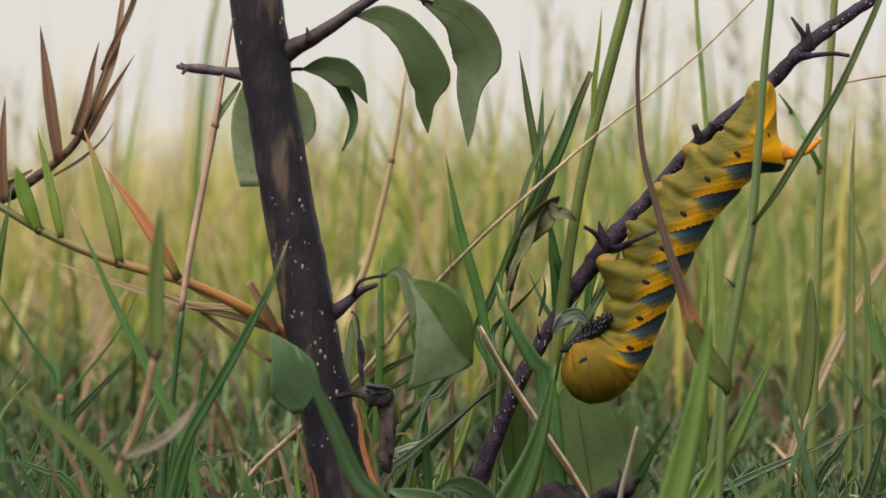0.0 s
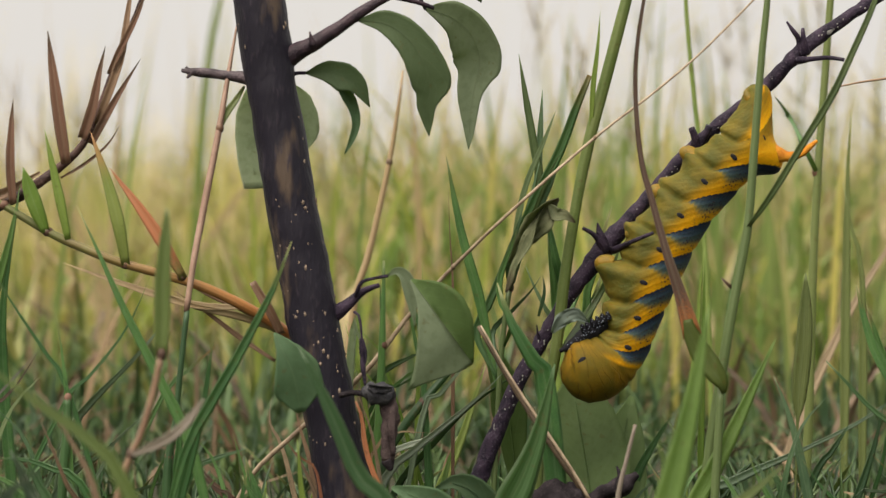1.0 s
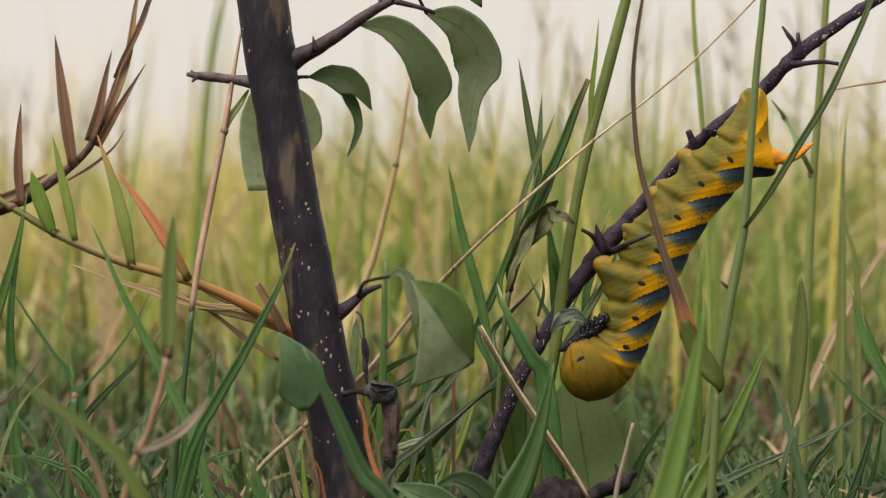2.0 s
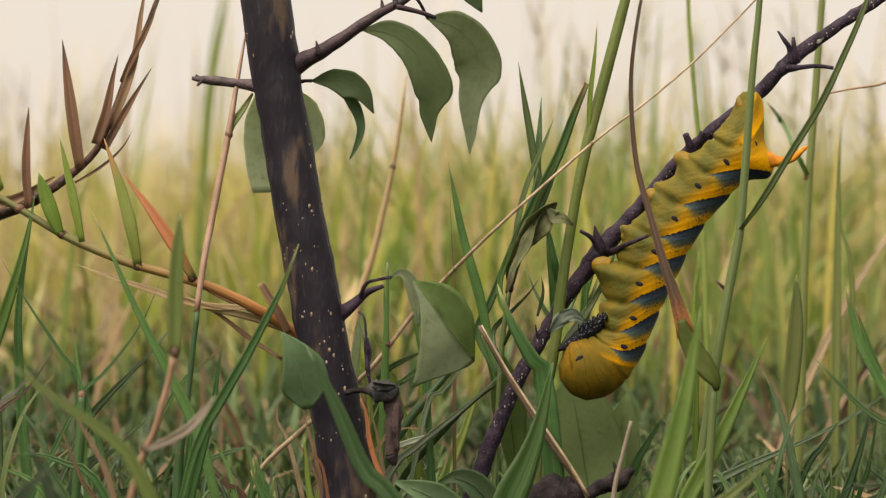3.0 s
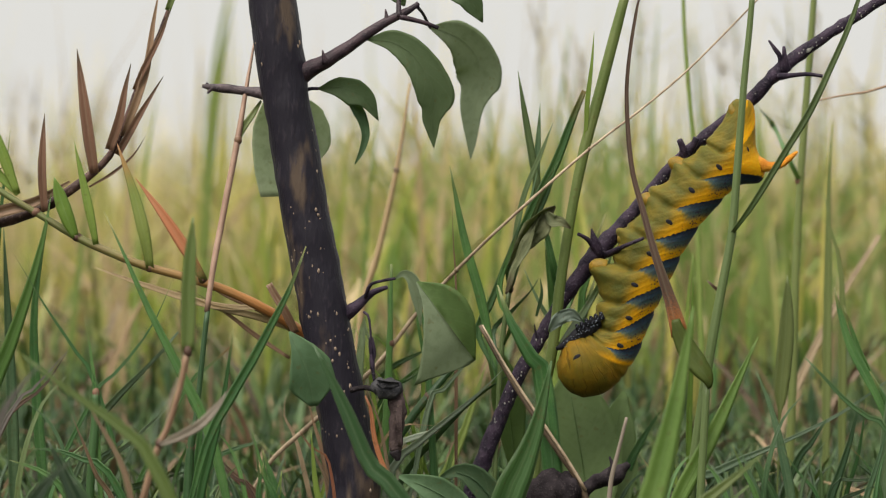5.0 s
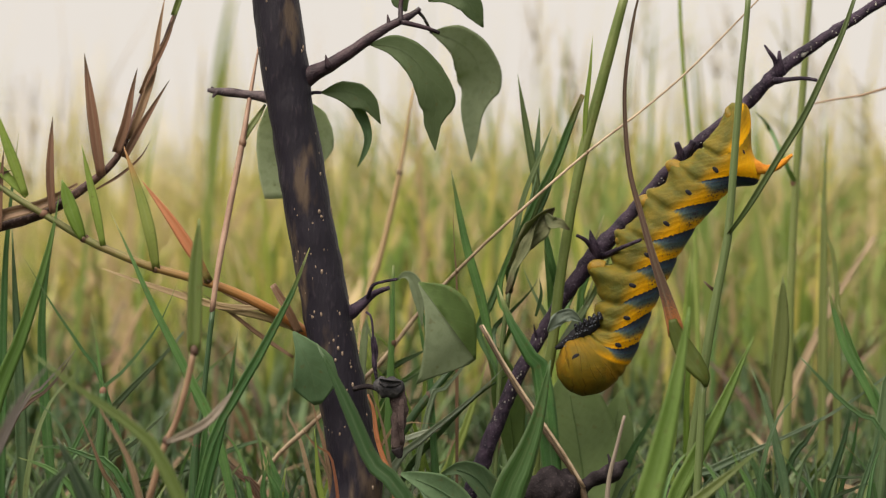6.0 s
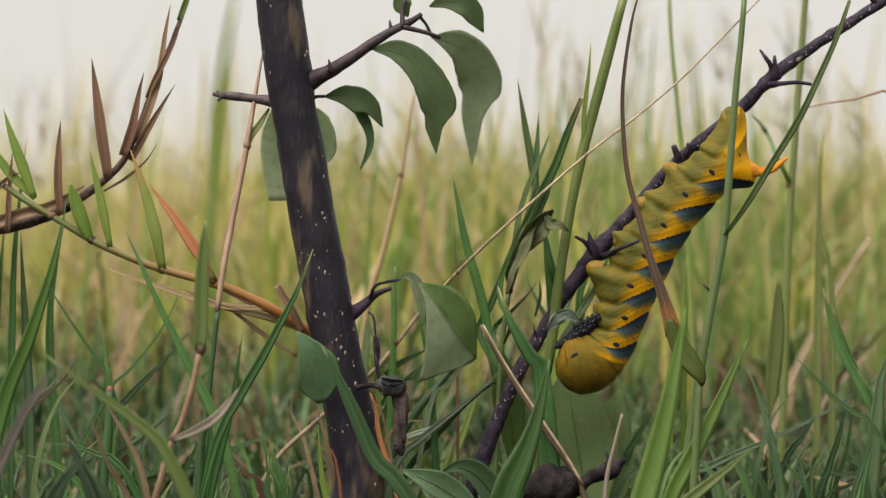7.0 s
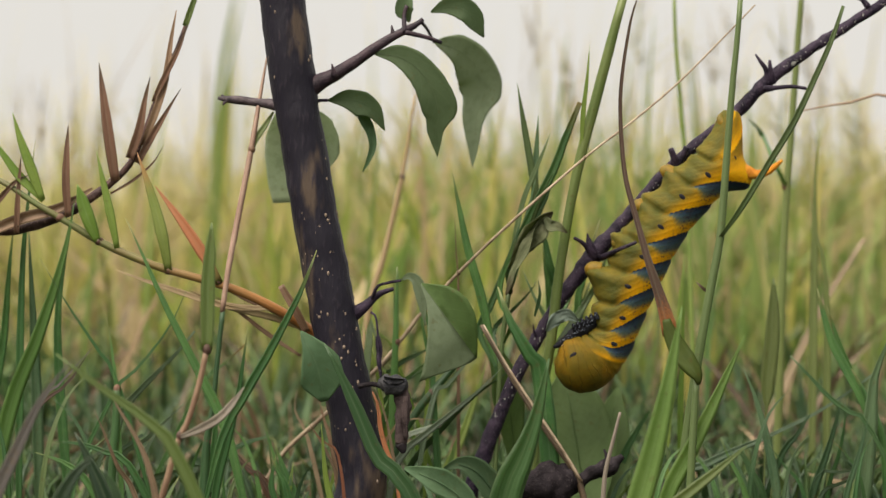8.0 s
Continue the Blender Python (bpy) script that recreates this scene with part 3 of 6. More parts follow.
tuft_field("dry_litter", "reddish dry stalks standing in the turf", LITTER, 330, 0.35, 2.0, 0.02, 0.10, 0.0015, 0.0035, 27, spread=0.17, lean=0.6)
tuft_field("dry_litter", "dry bent grass litter lying on the turf", LITTER, 420, 0.10, 1.3, 0.006, 0.03, 0.001, 0.0025, 16, spread=0.19, lean=2.5)
tuft_field("low_grass", "short green turf before the twig", LAWN, 55, -0.2, -0.02, 0.006, 0.026, 0.0012, 0.0026, 17, spread=0.19, lean=0.8)



def open_meadow(name, label, material, count, reach, hmin, hmax, wmin, wmax, seed):
    """The meadow all round, outside the wedge before the lens; one mesh, for nobody could count its blades."""
    rng = random.Random(seed)
    g = Geo()
    made = 0
    while made < count:
        d, a = reach * rng.random() ** 0.6, rng.uniform(0, 6.283)
        x, y = math.cos(a) * d, 0.3 + math.sin(a) * d
        if y > -1.3 and abs(x) < 0.15 * (y + 1.3) + 0.05:
            continue
        h = (hmin + (hmax - hmin) * rng.random() ** 1.5)
        b, l = rng.uniform(0, 6.283), h * 0.5 * rng.random()
        dx, dy = math.cos(b) * l, math.sin(b) * l
        pts = [((x + dx * k ** 1.7) * 1000, (y + dy * k ** 1.7) * 1000, (h * (k - 0.12 * k ** 3) - 0.012) * 1000) for k in (0, 0.5, 1.0)]
        g.sliver(pts, rng.uniform(wmin, wmax) * 1000, 3, rng.uniform(-80, 80))
        made += 1
    return tagged(new(name, g.mesh(name, material)), label, "grass", "", "stuff")


open_meadow("meadow_grass", "tall meadow grass all round the shrub", FIELD, 9000, 4.5, 0.06, 0.26, 0.003, 0.008, 21)
open_meadow("low_grass", "short green turf all round the shrub", LAWN, 14000, 3.5, 0.02, 0.09, 0.003, 0.008, 22)
open_meadow("meadow_straw", "dry straw in the meadow round the shrub", FIELD_DRY, 1800, 6.0, 0.06, 0.3, 0.002, 0.005, 23)
tuft_field("low_grass", "short green turf close before the viewer", LAWN, 900, -1.3, -0.2, 0.006, 0.018, 0.0015, 0.003, 24, spread=0.35, lean=0.8, n=3, plain=True)

SWAYING = []


def clump(x, y, count, hmin, hmax, wmin, wmax, material, seed, label, width=0.06, lean=0.3):
    """One tuft of meadow grass, blade by blade, that leans in the wind."""
    rng = random.Random(seed)
    top = thing("grass_tuft", (x * 1000, y * 1000, 0), label, "grass", "tufts of the near meadow")
    for _ in range(count):
        bx, by = x + rng.gauss(0, width), y + rng.gauss(0, width)
        h = rng.uniform(hmin, hmax)
        a, l = rng.uniform(0, 6.283), h * lean * rng.random()
        dx, dy = math.cos(a) * l, math.sin(a) * l * 0.5
        sag = 0.12 * rng.random()
        pts = [((bx + dx * k ** 1.8) * 1000, (by + dy * k ** 1.8) * 1000, (h * (k - sag * k ** 3) - 0.004) * 1000) for k in (0, 0.4, 0.75, 1)]
        g = Geo()
        g.blade(pts, rng.uniform(wmin, wmax) * 1000, 7, roll=rng.uniform(-60, 60), twist=rng.uniform(-40, 40))
        part("blade", g, material, top)
    SWAYING.append((top, rng.uniform(0.5, 1.5), rng.uniform(1.6, 2.8), rng.uniform(0, 6.28)))
    return top


rng = random.Random(5)
KINDS = [(REED, "fresh lime-green tuft of meadow grass"), (LIME, "bright lime-green tuft of meadow grass"), (TUFT, "yellow-green tuft of meadow grass"),
         (REED, "fresh lime-green tuft of meadow grass"), (TUFT_DRY, "dry straw-coloured tuft of grass")]
NEAR_KINDS = [(GREEN, "fresh green tuft of meadow grass"), (LIME, "bright lime-green tuft of meadow grass"), (SAGE, "dull sage-green tuft of grass"),
              (OLIVE, "olive-green tuft of meadow grass"), (PINK, "dry reddish tuft of grass")]
for k in range(44):
    yy = 0.55 + 0.85 * (k / 44) ** 1.1
    xx = ((k * 0.618) % 1 * 2 - 1) * 0.15 * (yy + 0.95)
    mat, lab = NEAR_KINDS[k % 5]
    clump(xx, yy, 6 if k % 5 < 4 else 4, 0.025, 0.050 + 0.010 * yy if xx < 0 else 0.075 + 0.03 * yy, 0.0016, 0.0036, mat, 100 + k, lab, 0.02, lean=0.9)
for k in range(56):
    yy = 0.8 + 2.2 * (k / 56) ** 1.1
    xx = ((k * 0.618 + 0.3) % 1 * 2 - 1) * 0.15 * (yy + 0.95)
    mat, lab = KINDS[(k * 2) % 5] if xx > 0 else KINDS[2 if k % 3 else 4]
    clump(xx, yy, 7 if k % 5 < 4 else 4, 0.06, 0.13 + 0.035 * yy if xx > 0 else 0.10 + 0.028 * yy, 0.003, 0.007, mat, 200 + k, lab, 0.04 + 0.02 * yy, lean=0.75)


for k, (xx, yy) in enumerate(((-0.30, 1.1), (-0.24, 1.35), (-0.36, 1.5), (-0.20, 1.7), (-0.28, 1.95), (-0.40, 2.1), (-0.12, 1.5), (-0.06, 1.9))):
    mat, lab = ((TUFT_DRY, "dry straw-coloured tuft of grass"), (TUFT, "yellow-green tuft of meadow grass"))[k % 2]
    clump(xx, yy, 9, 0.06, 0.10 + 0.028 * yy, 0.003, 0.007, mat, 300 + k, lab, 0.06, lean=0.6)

SUNLIT = [(SUN_TINT, "yellow-green tuft of tall grass, sunlight in its colour"), (TUFT, "yellow-green tuft of meadow grass"), (REED, "fresh lime-green tuft of tall grass"),
          (TUFT_DRY, "dry straw-coloured tuft of grass"), (SUN_TINT, "yellow-green tuft of tall grass, sunlight in its colour"), (LIME, "bright lime-green tuft of meadow grass")]
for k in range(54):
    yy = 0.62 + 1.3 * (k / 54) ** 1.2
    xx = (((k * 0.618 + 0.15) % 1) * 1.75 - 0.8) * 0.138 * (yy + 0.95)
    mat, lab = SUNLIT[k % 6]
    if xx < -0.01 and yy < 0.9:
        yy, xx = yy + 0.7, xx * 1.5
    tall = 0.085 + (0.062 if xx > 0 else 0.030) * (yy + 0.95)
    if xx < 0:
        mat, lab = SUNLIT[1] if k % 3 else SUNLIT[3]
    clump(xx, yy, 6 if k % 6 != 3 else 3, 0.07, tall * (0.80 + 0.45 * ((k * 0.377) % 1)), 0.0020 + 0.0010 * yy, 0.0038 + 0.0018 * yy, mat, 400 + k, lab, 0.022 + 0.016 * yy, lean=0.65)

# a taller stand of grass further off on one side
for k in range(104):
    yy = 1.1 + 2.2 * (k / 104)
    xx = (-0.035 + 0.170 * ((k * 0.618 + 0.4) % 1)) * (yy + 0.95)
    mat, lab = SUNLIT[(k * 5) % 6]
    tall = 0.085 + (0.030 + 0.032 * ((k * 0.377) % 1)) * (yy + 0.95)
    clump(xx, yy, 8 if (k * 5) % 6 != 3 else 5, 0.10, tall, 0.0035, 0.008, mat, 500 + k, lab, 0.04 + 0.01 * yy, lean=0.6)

# low dry scraps of old grass among the turf
for k in range(20):
    yy = 0.30 + 0.80 * (k / 20)
    xx = (((k * 0.618 + 0.7) % 1) * 2 - 1) * 0.13 * (yy + 0.95)
    mat, lab = ((STRAW_BROWN, "withered brown scrap of old grass"), (PINK, "dry reddish tuft of grass"))[k % 2]
    clump(xx, yy, 4, 0.02, 0.05 + 0.05 * yy, 0.0016, 0.004, mat, 600 + k, lab, 0.02, lean=1.1)

# a thicket of tall seeding grass behind the fan of blades
for k in range(30):
    yy = 0.95 + 0.95 * (k / 30)
    xx = (-0.012 + 0.075 * ((k * 0.618 + 0.1) % 1)) * (yy + 0.95)
    mat, lab = ((REED, "fresh lime-green tuft of tall grass"), (TUFT_DRY, "dry straw-coloured tuft of grass"), (TUFT, "yellow-green tuft of meadow grass"), (REED, "fresh lime-green tuft of tall grass"))[k % 4]
    tall = 0.085 + (0.034 + 0.026 * ((k * 0.377) % 1)) * (yy + 0.95)
    clump(xx, yy, 7, 0.11, tall, 0.0025, 0.0055, mat, 700 + k, lab, 0.022, lean=0.45)



def seeding_grass(x, y, top_z, head, wide, stem_material, head_material, seed, label):
    """A tall culm with a loose feathery head of many small spikelets; plan figures in metres."""
    rng = random.Random(seed)
    lean = rng.uniform(-0.06, 0.06) * top_z
    at = lambda k: Vector((x + lean * k ** 1.6, y, top_z * k)) * 1000
    thing_ob = thing("seeding_grass", (x * 1000, y * 1000, -3), label, "grass", "seeding grass of the meadow")
    g = Geo()
    g.tube([tuple(at(k)) for k in (0, 0.35, 0.7, 1.0)], [1.0, 0.9, 0.6, 0.3], 10, 6)
    culm = part("culm", g, stem_material, thing_ob)
    g = Geo()
    for j in range(12):
        f = rng.random()
        c = at(1 - head / top_z * f)
        sway = rng.choice((-1, 1)) * rng.random() * wide * 1000 * (0.25 + 0.75 * f)
        up = rng.uniform(16, 36)
        g.sliver([tuple(c), (c.x + sway * 0.6, c.y + rng.uniform(-6, 6), c.z + up * 0.7), (c.x + sway, c.y + rng.uniform(-9, 9), c.z + up)], rng.uniform(0.8, 1.5), 3, rng.uniform(-60, 60))
    part("seed_head", g, head_material, thing_ob, "feathery dry seed head")
    SWAYING.append((thing_ob, rng.uniform(0.4, 0.9), rng.uniform(1.8, 3.0), rng.uniform(0, 6.28)))


SEEDY = ((TUFT, TUFT_DRY, "green culm with a feathery straw-coloured head"), (TUFT_DRY, ROSE, "dry culm with a feathery rose-brown head"),
         (REED, ROSE, "lime-green culm with a rose-brown head"), (REED, TUFT, "lime-green culm with a pale green head"))
# (across, away, height): a stand on one side, sparse ones on the other
for k, (ax, yy, hz) in enumerate(((0.024, 1.15, 0.235), (0.042, 1.05, 0.205), (0.052, 1.30, 0.245), (0.066, 1.20, 0.250), (0.073, 1.50, 0.240),
        (0.083, 1.10, 0.225), (0.095, 1.35, 0.250), (0.104, 1.00, 0.215), (0.112, 1.20, 0.245), (0.121, 1.45, 0.230), (0.128, 1.10, 0.190), (0.117, 0.90, 0.165), (0.130, 1.30, 0.175),
        (0.060, 0.95, 0.175), (0.088, 1.60, 0.200), (0.036, 1.60, 0.190), (-0.128, 1.30, 0.195), (-0.122, 1.05, 0.170), (-0.112, 1.50, 0.205), (-0.098, 1.25, 0.185),
        (-0.134, 1.60, 0.215), (-0.080, 1.40, 0.165), (-0.024, 1.20, 0.185), (-0.012, 1.45, 0.175), (-0.038, 1.60, 0.170))):
    stem_m, head_m, lab = SEEDY[k % 4]
    seeding_grass(ax * (yy + 0.96), yy, hz, 0.05 + 0.02 * (k % 3), 0.036 + 0.008 * (k % 4), stem_m, head_m, 900 + k, lab)


# ---- the young shrub ----
def shrub():
    top = thing("shrub", (-32.0, -12, 2.6), "young shrub with dark speckled bark and few drooping green leaves", "shrub")
    g = Geo()
    trunk = [(-30.9, -12, -0.5), (-27.1, -12, 17.1), (-29.7, -12, 31.6), (-34.0, -12, 54.6), (-38.4, -12, 79.0), (-42.2, -12, 98.9), (-45.7, -12, 120.3), (-48.6, -12, 137.2), (-50.6, -12, 152.4), (-53.2, -12, 175.4), (-54.4, -12, 202.9), (-53.8, -12, 225.9)]
    radii = [8.2, 7.6, 7.3, 7.3, 7.2, 7.1, 6.9, 7.2, 7.1, 6.6, 5.0, 1.2]
    path = g.tube(trunk, radii, 60, 22, 0.09, 160)
    trunk_ob = part("trunk", g, BARK, top)
    rs = np.interp(np.linspace(0, 1, 61), np.linspace(0, 1, len(radii)), radii)
    rng = random.Random(3)
    g = Geo()
    for k in range(330):
        z = rng.gauss(66, 17) if k % 3 else rng.uniform(4, 165)
        i = min(range(2, 52), key=lambda m: abs(path[m].z / MM - z))
        a = rng.uniform(0, 6.283)
        c = path[i].lerp(path[i + 1], rng.random()) / MM
        r = rs[i] * 0.96
        sz = rng.uniform(0.22, 0.60)
        g.ball((c.x + math.cos(a) * r, c.y + math.sin(a) * r, c.z), sz, (0.8, 0.8, rng.uniform(0.9, 1.7)), 7, 5)
    tagged(part("speckling", g, LENTICEL, trunk_ob, "pale corky specks in the bark"), kind="stuff")

    # side branch with thorn-like buds
    g = Geo()
    g.tube([(-48.3, -12, 131.8), (-45.6, -12, 135.6), (-41.6, -13, 138.6), (-34.1, -15, 142.5), (-26.2, -15, 147.9), (-18.2, -14, 153.1), (-11.0, -12, 157.0), (-8.6, -12, 158.9)], [4.6, 3.2, 2.3, 1.9, 1.65, 1.45, 1.25, 0.7], 30, 12, 0.12, 260)
    g.tube([(-35.8, -18, 140.7), (-36.6, -19, 144.6)], [1.1, 0.2], 4, 7)
    g.tube([(-17.7, -14, 153.2), (-18.3, -14, 156.9)], [1.0, 0.2], 4, 7)
    g.tube([(-14.3, -14, 154.7), (-7.5, -12, 153.2), (-2.9, -10, 151.7)], [0.9, 0.7, 0.6], 8, 7)
    g.tube([(-14.3, -14, 154.7), (-14.4, -12, 160.1), (-13.6, -12, 163.1)], [0.9, 0.7, 0.6], 8, 7)
    part("branch", g, BRANCH, top)
    g = Geo()
    g.tube([(-52.6, -12, 132.3), (-59.0, -8, 133.1), (-66.4, -8, 134.0), (-70.6, -9, 134.4), (-72.4, -9, 134.6)], [2.2, 1.6, 1.3, 1.4, 0.5], 14, 9, 0.15, 400)
    g.tube([(-69.4, -9, 134.3), (-70.9, -9, 132.4)], [0.9, 0.3], 4, 7)
    g.tube([(-70.3, -9, 134.4), (-71.2, -9, 135.6)], [0.8, 0.3], 4, 7)
    part("side_twig", g, TWIG_LIT, top, "short bare side twig with a knobbed end")
    g = Geo()
    g.tube([(-35.5, -11, 64.0), (-31.2, -12, 66.8), (-27.2, -14, 69.4), (-22.3, -15, 73.6), (-17.7, -16, 75.4)], [3.2, 2.6, 1.7, 1.1, 0.6], 10, 9, 0.15, 300)
    part("side_twig", g, TWIG, top, "short dark side twig")
    g = Geo()
    g.tube([(-24.6, -17, 68.1), (-23.1, -18, 66.6), (-22.5, -18, 60.8), (-22.3, -18, 54.8), (-21.4, -18, 47.2)], [0.4, 0.35, 0.35, 0.8, 0.25], 12, 7, 0.25, 500)
    g.blade([(-22.5, -18, 60.8), (-21.9, -18, 54.8), (-22.8, -18, 51.4)], 2.2, 8, fold=0.8)
    part("hanging_twig", g, TWIG, top, "thin shrivelled hanging stalk")

    # leaves
    def leaf(name, pts, left, right, mat, stem=None, label="", **kw):
        g = Geo()
        path = g.leaf(pts, left, right, **kw)
        ob = part(name, g, mat, top, label)
        r = Geo()
        face = Vector(kw.get("face", (0, -1, 0)))
        mid = [tuple((q + face * 0.00012) / MM) for q in path[::max(3, len(path) // 7)]]
        r.tube(mid, [0.06, 0.05, 0.03], 12, 5)
        part("midrib", r, mat, ob)
        if stem:
            s = Geo()
            s.tube(stem, [0.6, 0.5, 0.5], 8, 6)
            part("leafstalk", s, TWIG, ob)
        return ob

    leaf("leaf", [(-23.4, -15, 147.9), (-15.7, -17, 146.9), (-9.3, -18, 142.2), (-5.2, -18, 135.2), (-3.8, -17, 128.9), (-4.7, -16, 124.1), (-4.1, -15, 116.2)],
         [0.3, 1.2, 2.0, 2.8, 3.3, 3.8, 4.1, 4.3, 4.5, 4.7, 4.9, 5.0, 5.2, 5.4, 5.6, 5.8, 6.0, 6.1, 6.1, 5.3, 3.5, 3.1, 2.6, 2.2, 1.8, 1.3, 0.7, 0.1], [0.3, 1.4, 2.5, 3.5, 3.9, 4.3, 4.6, 5.0, 5.2, 5.2, 4.5, 3.1, 2.2, 1.2, 0.1], LEAF, [(-25.3, -15, 149.1), (-24.4, -15, 148.4), (-23.4, -15, 147.9)], "dull green drooping leaf", cup=0.12, n=46)
    leaf("leaf", [(-5.4, 34, 154.7), (3.8, 40, 152.0), (9.6, 44, 145.1), (10.4, 46, 137.8), (8.2, 46, 130.3), (7.7, 46, 124.1), (7.2, 46, 114.5)],
         [0.3, 1.6, 2.8, 3.6, 4.4, 4.9, 5.2, 5.4, 5.7, 6.0, 6.1, 6.2, 6.3, 6.4, 6.4, 6.1, 4.2, 3.5, 3.1, 2.9, 2.6, 2.4, 2.1, 1.9, 1.6, 1.3, 0.7, 0.1], [0.3, 2.2, 4.2, 5.6, 6.8, 7.6, 8.0, 8.0, 6.6, 5.4, 4.2, 3.2, 2.2, 1.2, 0.1], LEAF_GREY, [(-9.0, -12, 157.8), (-7.4, 10, 157.2), (-5.4, 34, 154.7)], "paler drooping leaf set behind the branch", cup=0.12, n=46)
    leaf("leaf", [(-38.1, -10, 133.8), (-31.2, -12, 134.1), (-24.6, -13, 131.2), (-20.4, -12, 124.3)],
         [0.3, 2.8, 3.6, 2.4, 0.1], [0.3, 3.0, 4.8, 2.2, 0.1], LEAF, [(-41.2, -11, 133.5), (-40.2, -10, 133.8), (-38.1, -10, 133.8)], "small arched green leaf", cup=0.15)
    leaf("leaf", [(-29.6, -9, 130.3), (-26.0, -8, 126.6), (-24.2, -8, 120.5), (-25.4, -8, 115.6), (-27.4, -8, 111.6)],
         [0.3, 1.8, 1.5, 1.1, 0.8, 0.2], [0.3, 1.9, 1.4, 1.2, 0.8, 0.2], LEAF_TEAL, None, "curled leaf showing its bluish underside", cup=0.5)
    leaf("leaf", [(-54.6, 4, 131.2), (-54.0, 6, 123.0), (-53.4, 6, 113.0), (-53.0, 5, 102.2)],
         [0.3, 3.6, 4.6, 4.8, 4.2], [0.3, 4.2, 5.0, 4.6, 3.0], LEAF_BACKLIT, None, "leaf hanging behind the trunk, backlight in its pale colour", cup=0.12)
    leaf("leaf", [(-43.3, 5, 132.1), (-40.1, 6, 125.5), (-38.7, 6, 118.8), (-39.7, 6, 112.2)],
         [0.3, 3.4, 4.0, 3.6, 0.6], [0.3, 2.6, 3.0, 2.4, 0.4], LEAF_BACKLIT, None, "green leaf half hidden behind the trunk", cup=0.15)
    leaf("leaf", [(-6.2, -9, 161.3), (-0.2, -10, 162.9), (5.8, -11, 160.8), (10.3, -10, 153.3)],
         [0.3, 3.0, 3.8, 3.0, 0.2], [0.3, 2.4, 3.6, 3.2, 0.2], LEAF, None, "dark green leaf tip", cup=0.15)
    leaf("leaf", [(-12.8, -10, 158.1), (-14.5, -11, 162.3), (-12.7, -11, 168.3)], [0.3, 3.0, 2.5, 0.2], [0.3, 3.0, 2.5, 0.2], LEAF_PALE, None, "pale small leaf", cup=0.3)
    # broad drooping leaf, bent along its midrib: one half faces up, the other is greyer; light put into both colours
    bend = [(-9.0, -23, 77.0), (-3.2, -25, 69.3), (2.4, -25, 61.6), (7.9, -22, 54.1)]
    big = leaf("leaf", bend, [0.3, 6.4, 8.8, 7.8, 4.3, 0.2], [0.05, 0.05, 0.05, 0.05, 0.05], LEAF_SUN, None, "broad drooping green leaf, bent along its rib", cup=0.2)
    g = Geo()
    g.leaf(bend, [0.05, 0.05, 0.05], [0.3, 2.0, 4.6, 8.4, 13.0, 18.0, 2.5], n=24, m=8, cup=0.03, ripple=0.05)
    part("leaf_half", g, LEAF_GREY, big, "greyer half of the bent leaf, its light put into the colour")
    leaf("leaf", [(-15.3, -22, 78.0), (-12.9, -22, 79.2), (-10.3, -22, 77.2), (-8.7, -22, 70.6), (-7.9, -22, 64.1)],
         [0.3, 1.6, 2.2, 1.8, 0.8, 0.2], [0.3, 1.2, 1.9, 1.6, 0.8, 0.2], LEAF_GREY, [(-24.2, -16, 72.3), (-22.6, -18, 76.1), (-19.1, -20, 77.3), (-15.3, -22, 78.0)], "leaf neck curling over from the twig", cup=0.3, n=22)
    leaf("leaf", [(-45.5, -34, 62.8), (-43.1, -36, 57.7), (-40.3, -36, 51.4), (-38.4, -34, 41.4)],
         [0.3, 4.4, 7.4, 7.4, 1.0], [0.3, 1.8, 5.0, 6.4, 1.0], LEAF_TEAL, None, "blue-green leaf in front of the trunk", cup=0.15)
    # dead curled leaf on a dark stalk
    g = Geo()
    g.tube([(-28.2, -20, 45.4), (-24.0, -23, 46.3), (-21.0, -24, 45.6)], [0.9, 0.8, 0.8], 8, 7, 0.2, 400)
    part("dead_leafstalk", g, DEAD, top, "black shrivelled leafstalk")
    g = Geo()
    g.tube([(-21.7, -24, 45.0), (-20.2, -24, 46.2), (-17.5, -25, 46.0), (-15.4, -24, 45.6), (-14.2, -23, 45.0)], [1.2, 2.9, 3.1, 3.3, 1.6], 20, 14, 0.35, 420)
    g.blade([(-20.4, -27, 48.2), (-17.9, -28, 47.6), (-14.1, -27, 47.6)], 2.6, 10, roll=20, fold=0.8, shape=(0.6, 1, 0.8, 0.4))
    curl = part("dead_leaf", g, DEAD_GREY, top, "blue-grey wrapped dead leaf")
    g = Geo()
    g.tube([(-15.7, -23, 45.9), (-14.8, -24, 41.4), (-14.6, -24, 36.6), (-15.1, -24, 31.4), (-15.4, -24, 27.8)], [2.4, 2.5, 2.2, 2.1, 1.7], 22, 12, 0.4, 380, 0.7)
    g.blade([(-13.5, -26, 42.7), (-13.8, -27, 36.3), (-13.5, -26, 29.2)], 2.4, 8, roll=30, fold=0.9, shape=(0.7, 1, 0.9, 0.5))
    part("tail", g, DEAD_PURPLE, curl, "purplish-brown hanging tail")
    g = Geo()
    g.tube([(-15.4, -24, 28.1), (-14.8, -24, 26.3), (-14.5, -24, 25.1)], [1.7, 1.5, 0.6], 8, 9, 0.3, 400)
    part("tip", g, DEAD, curl, "blackened tip")
    return top


shrub()


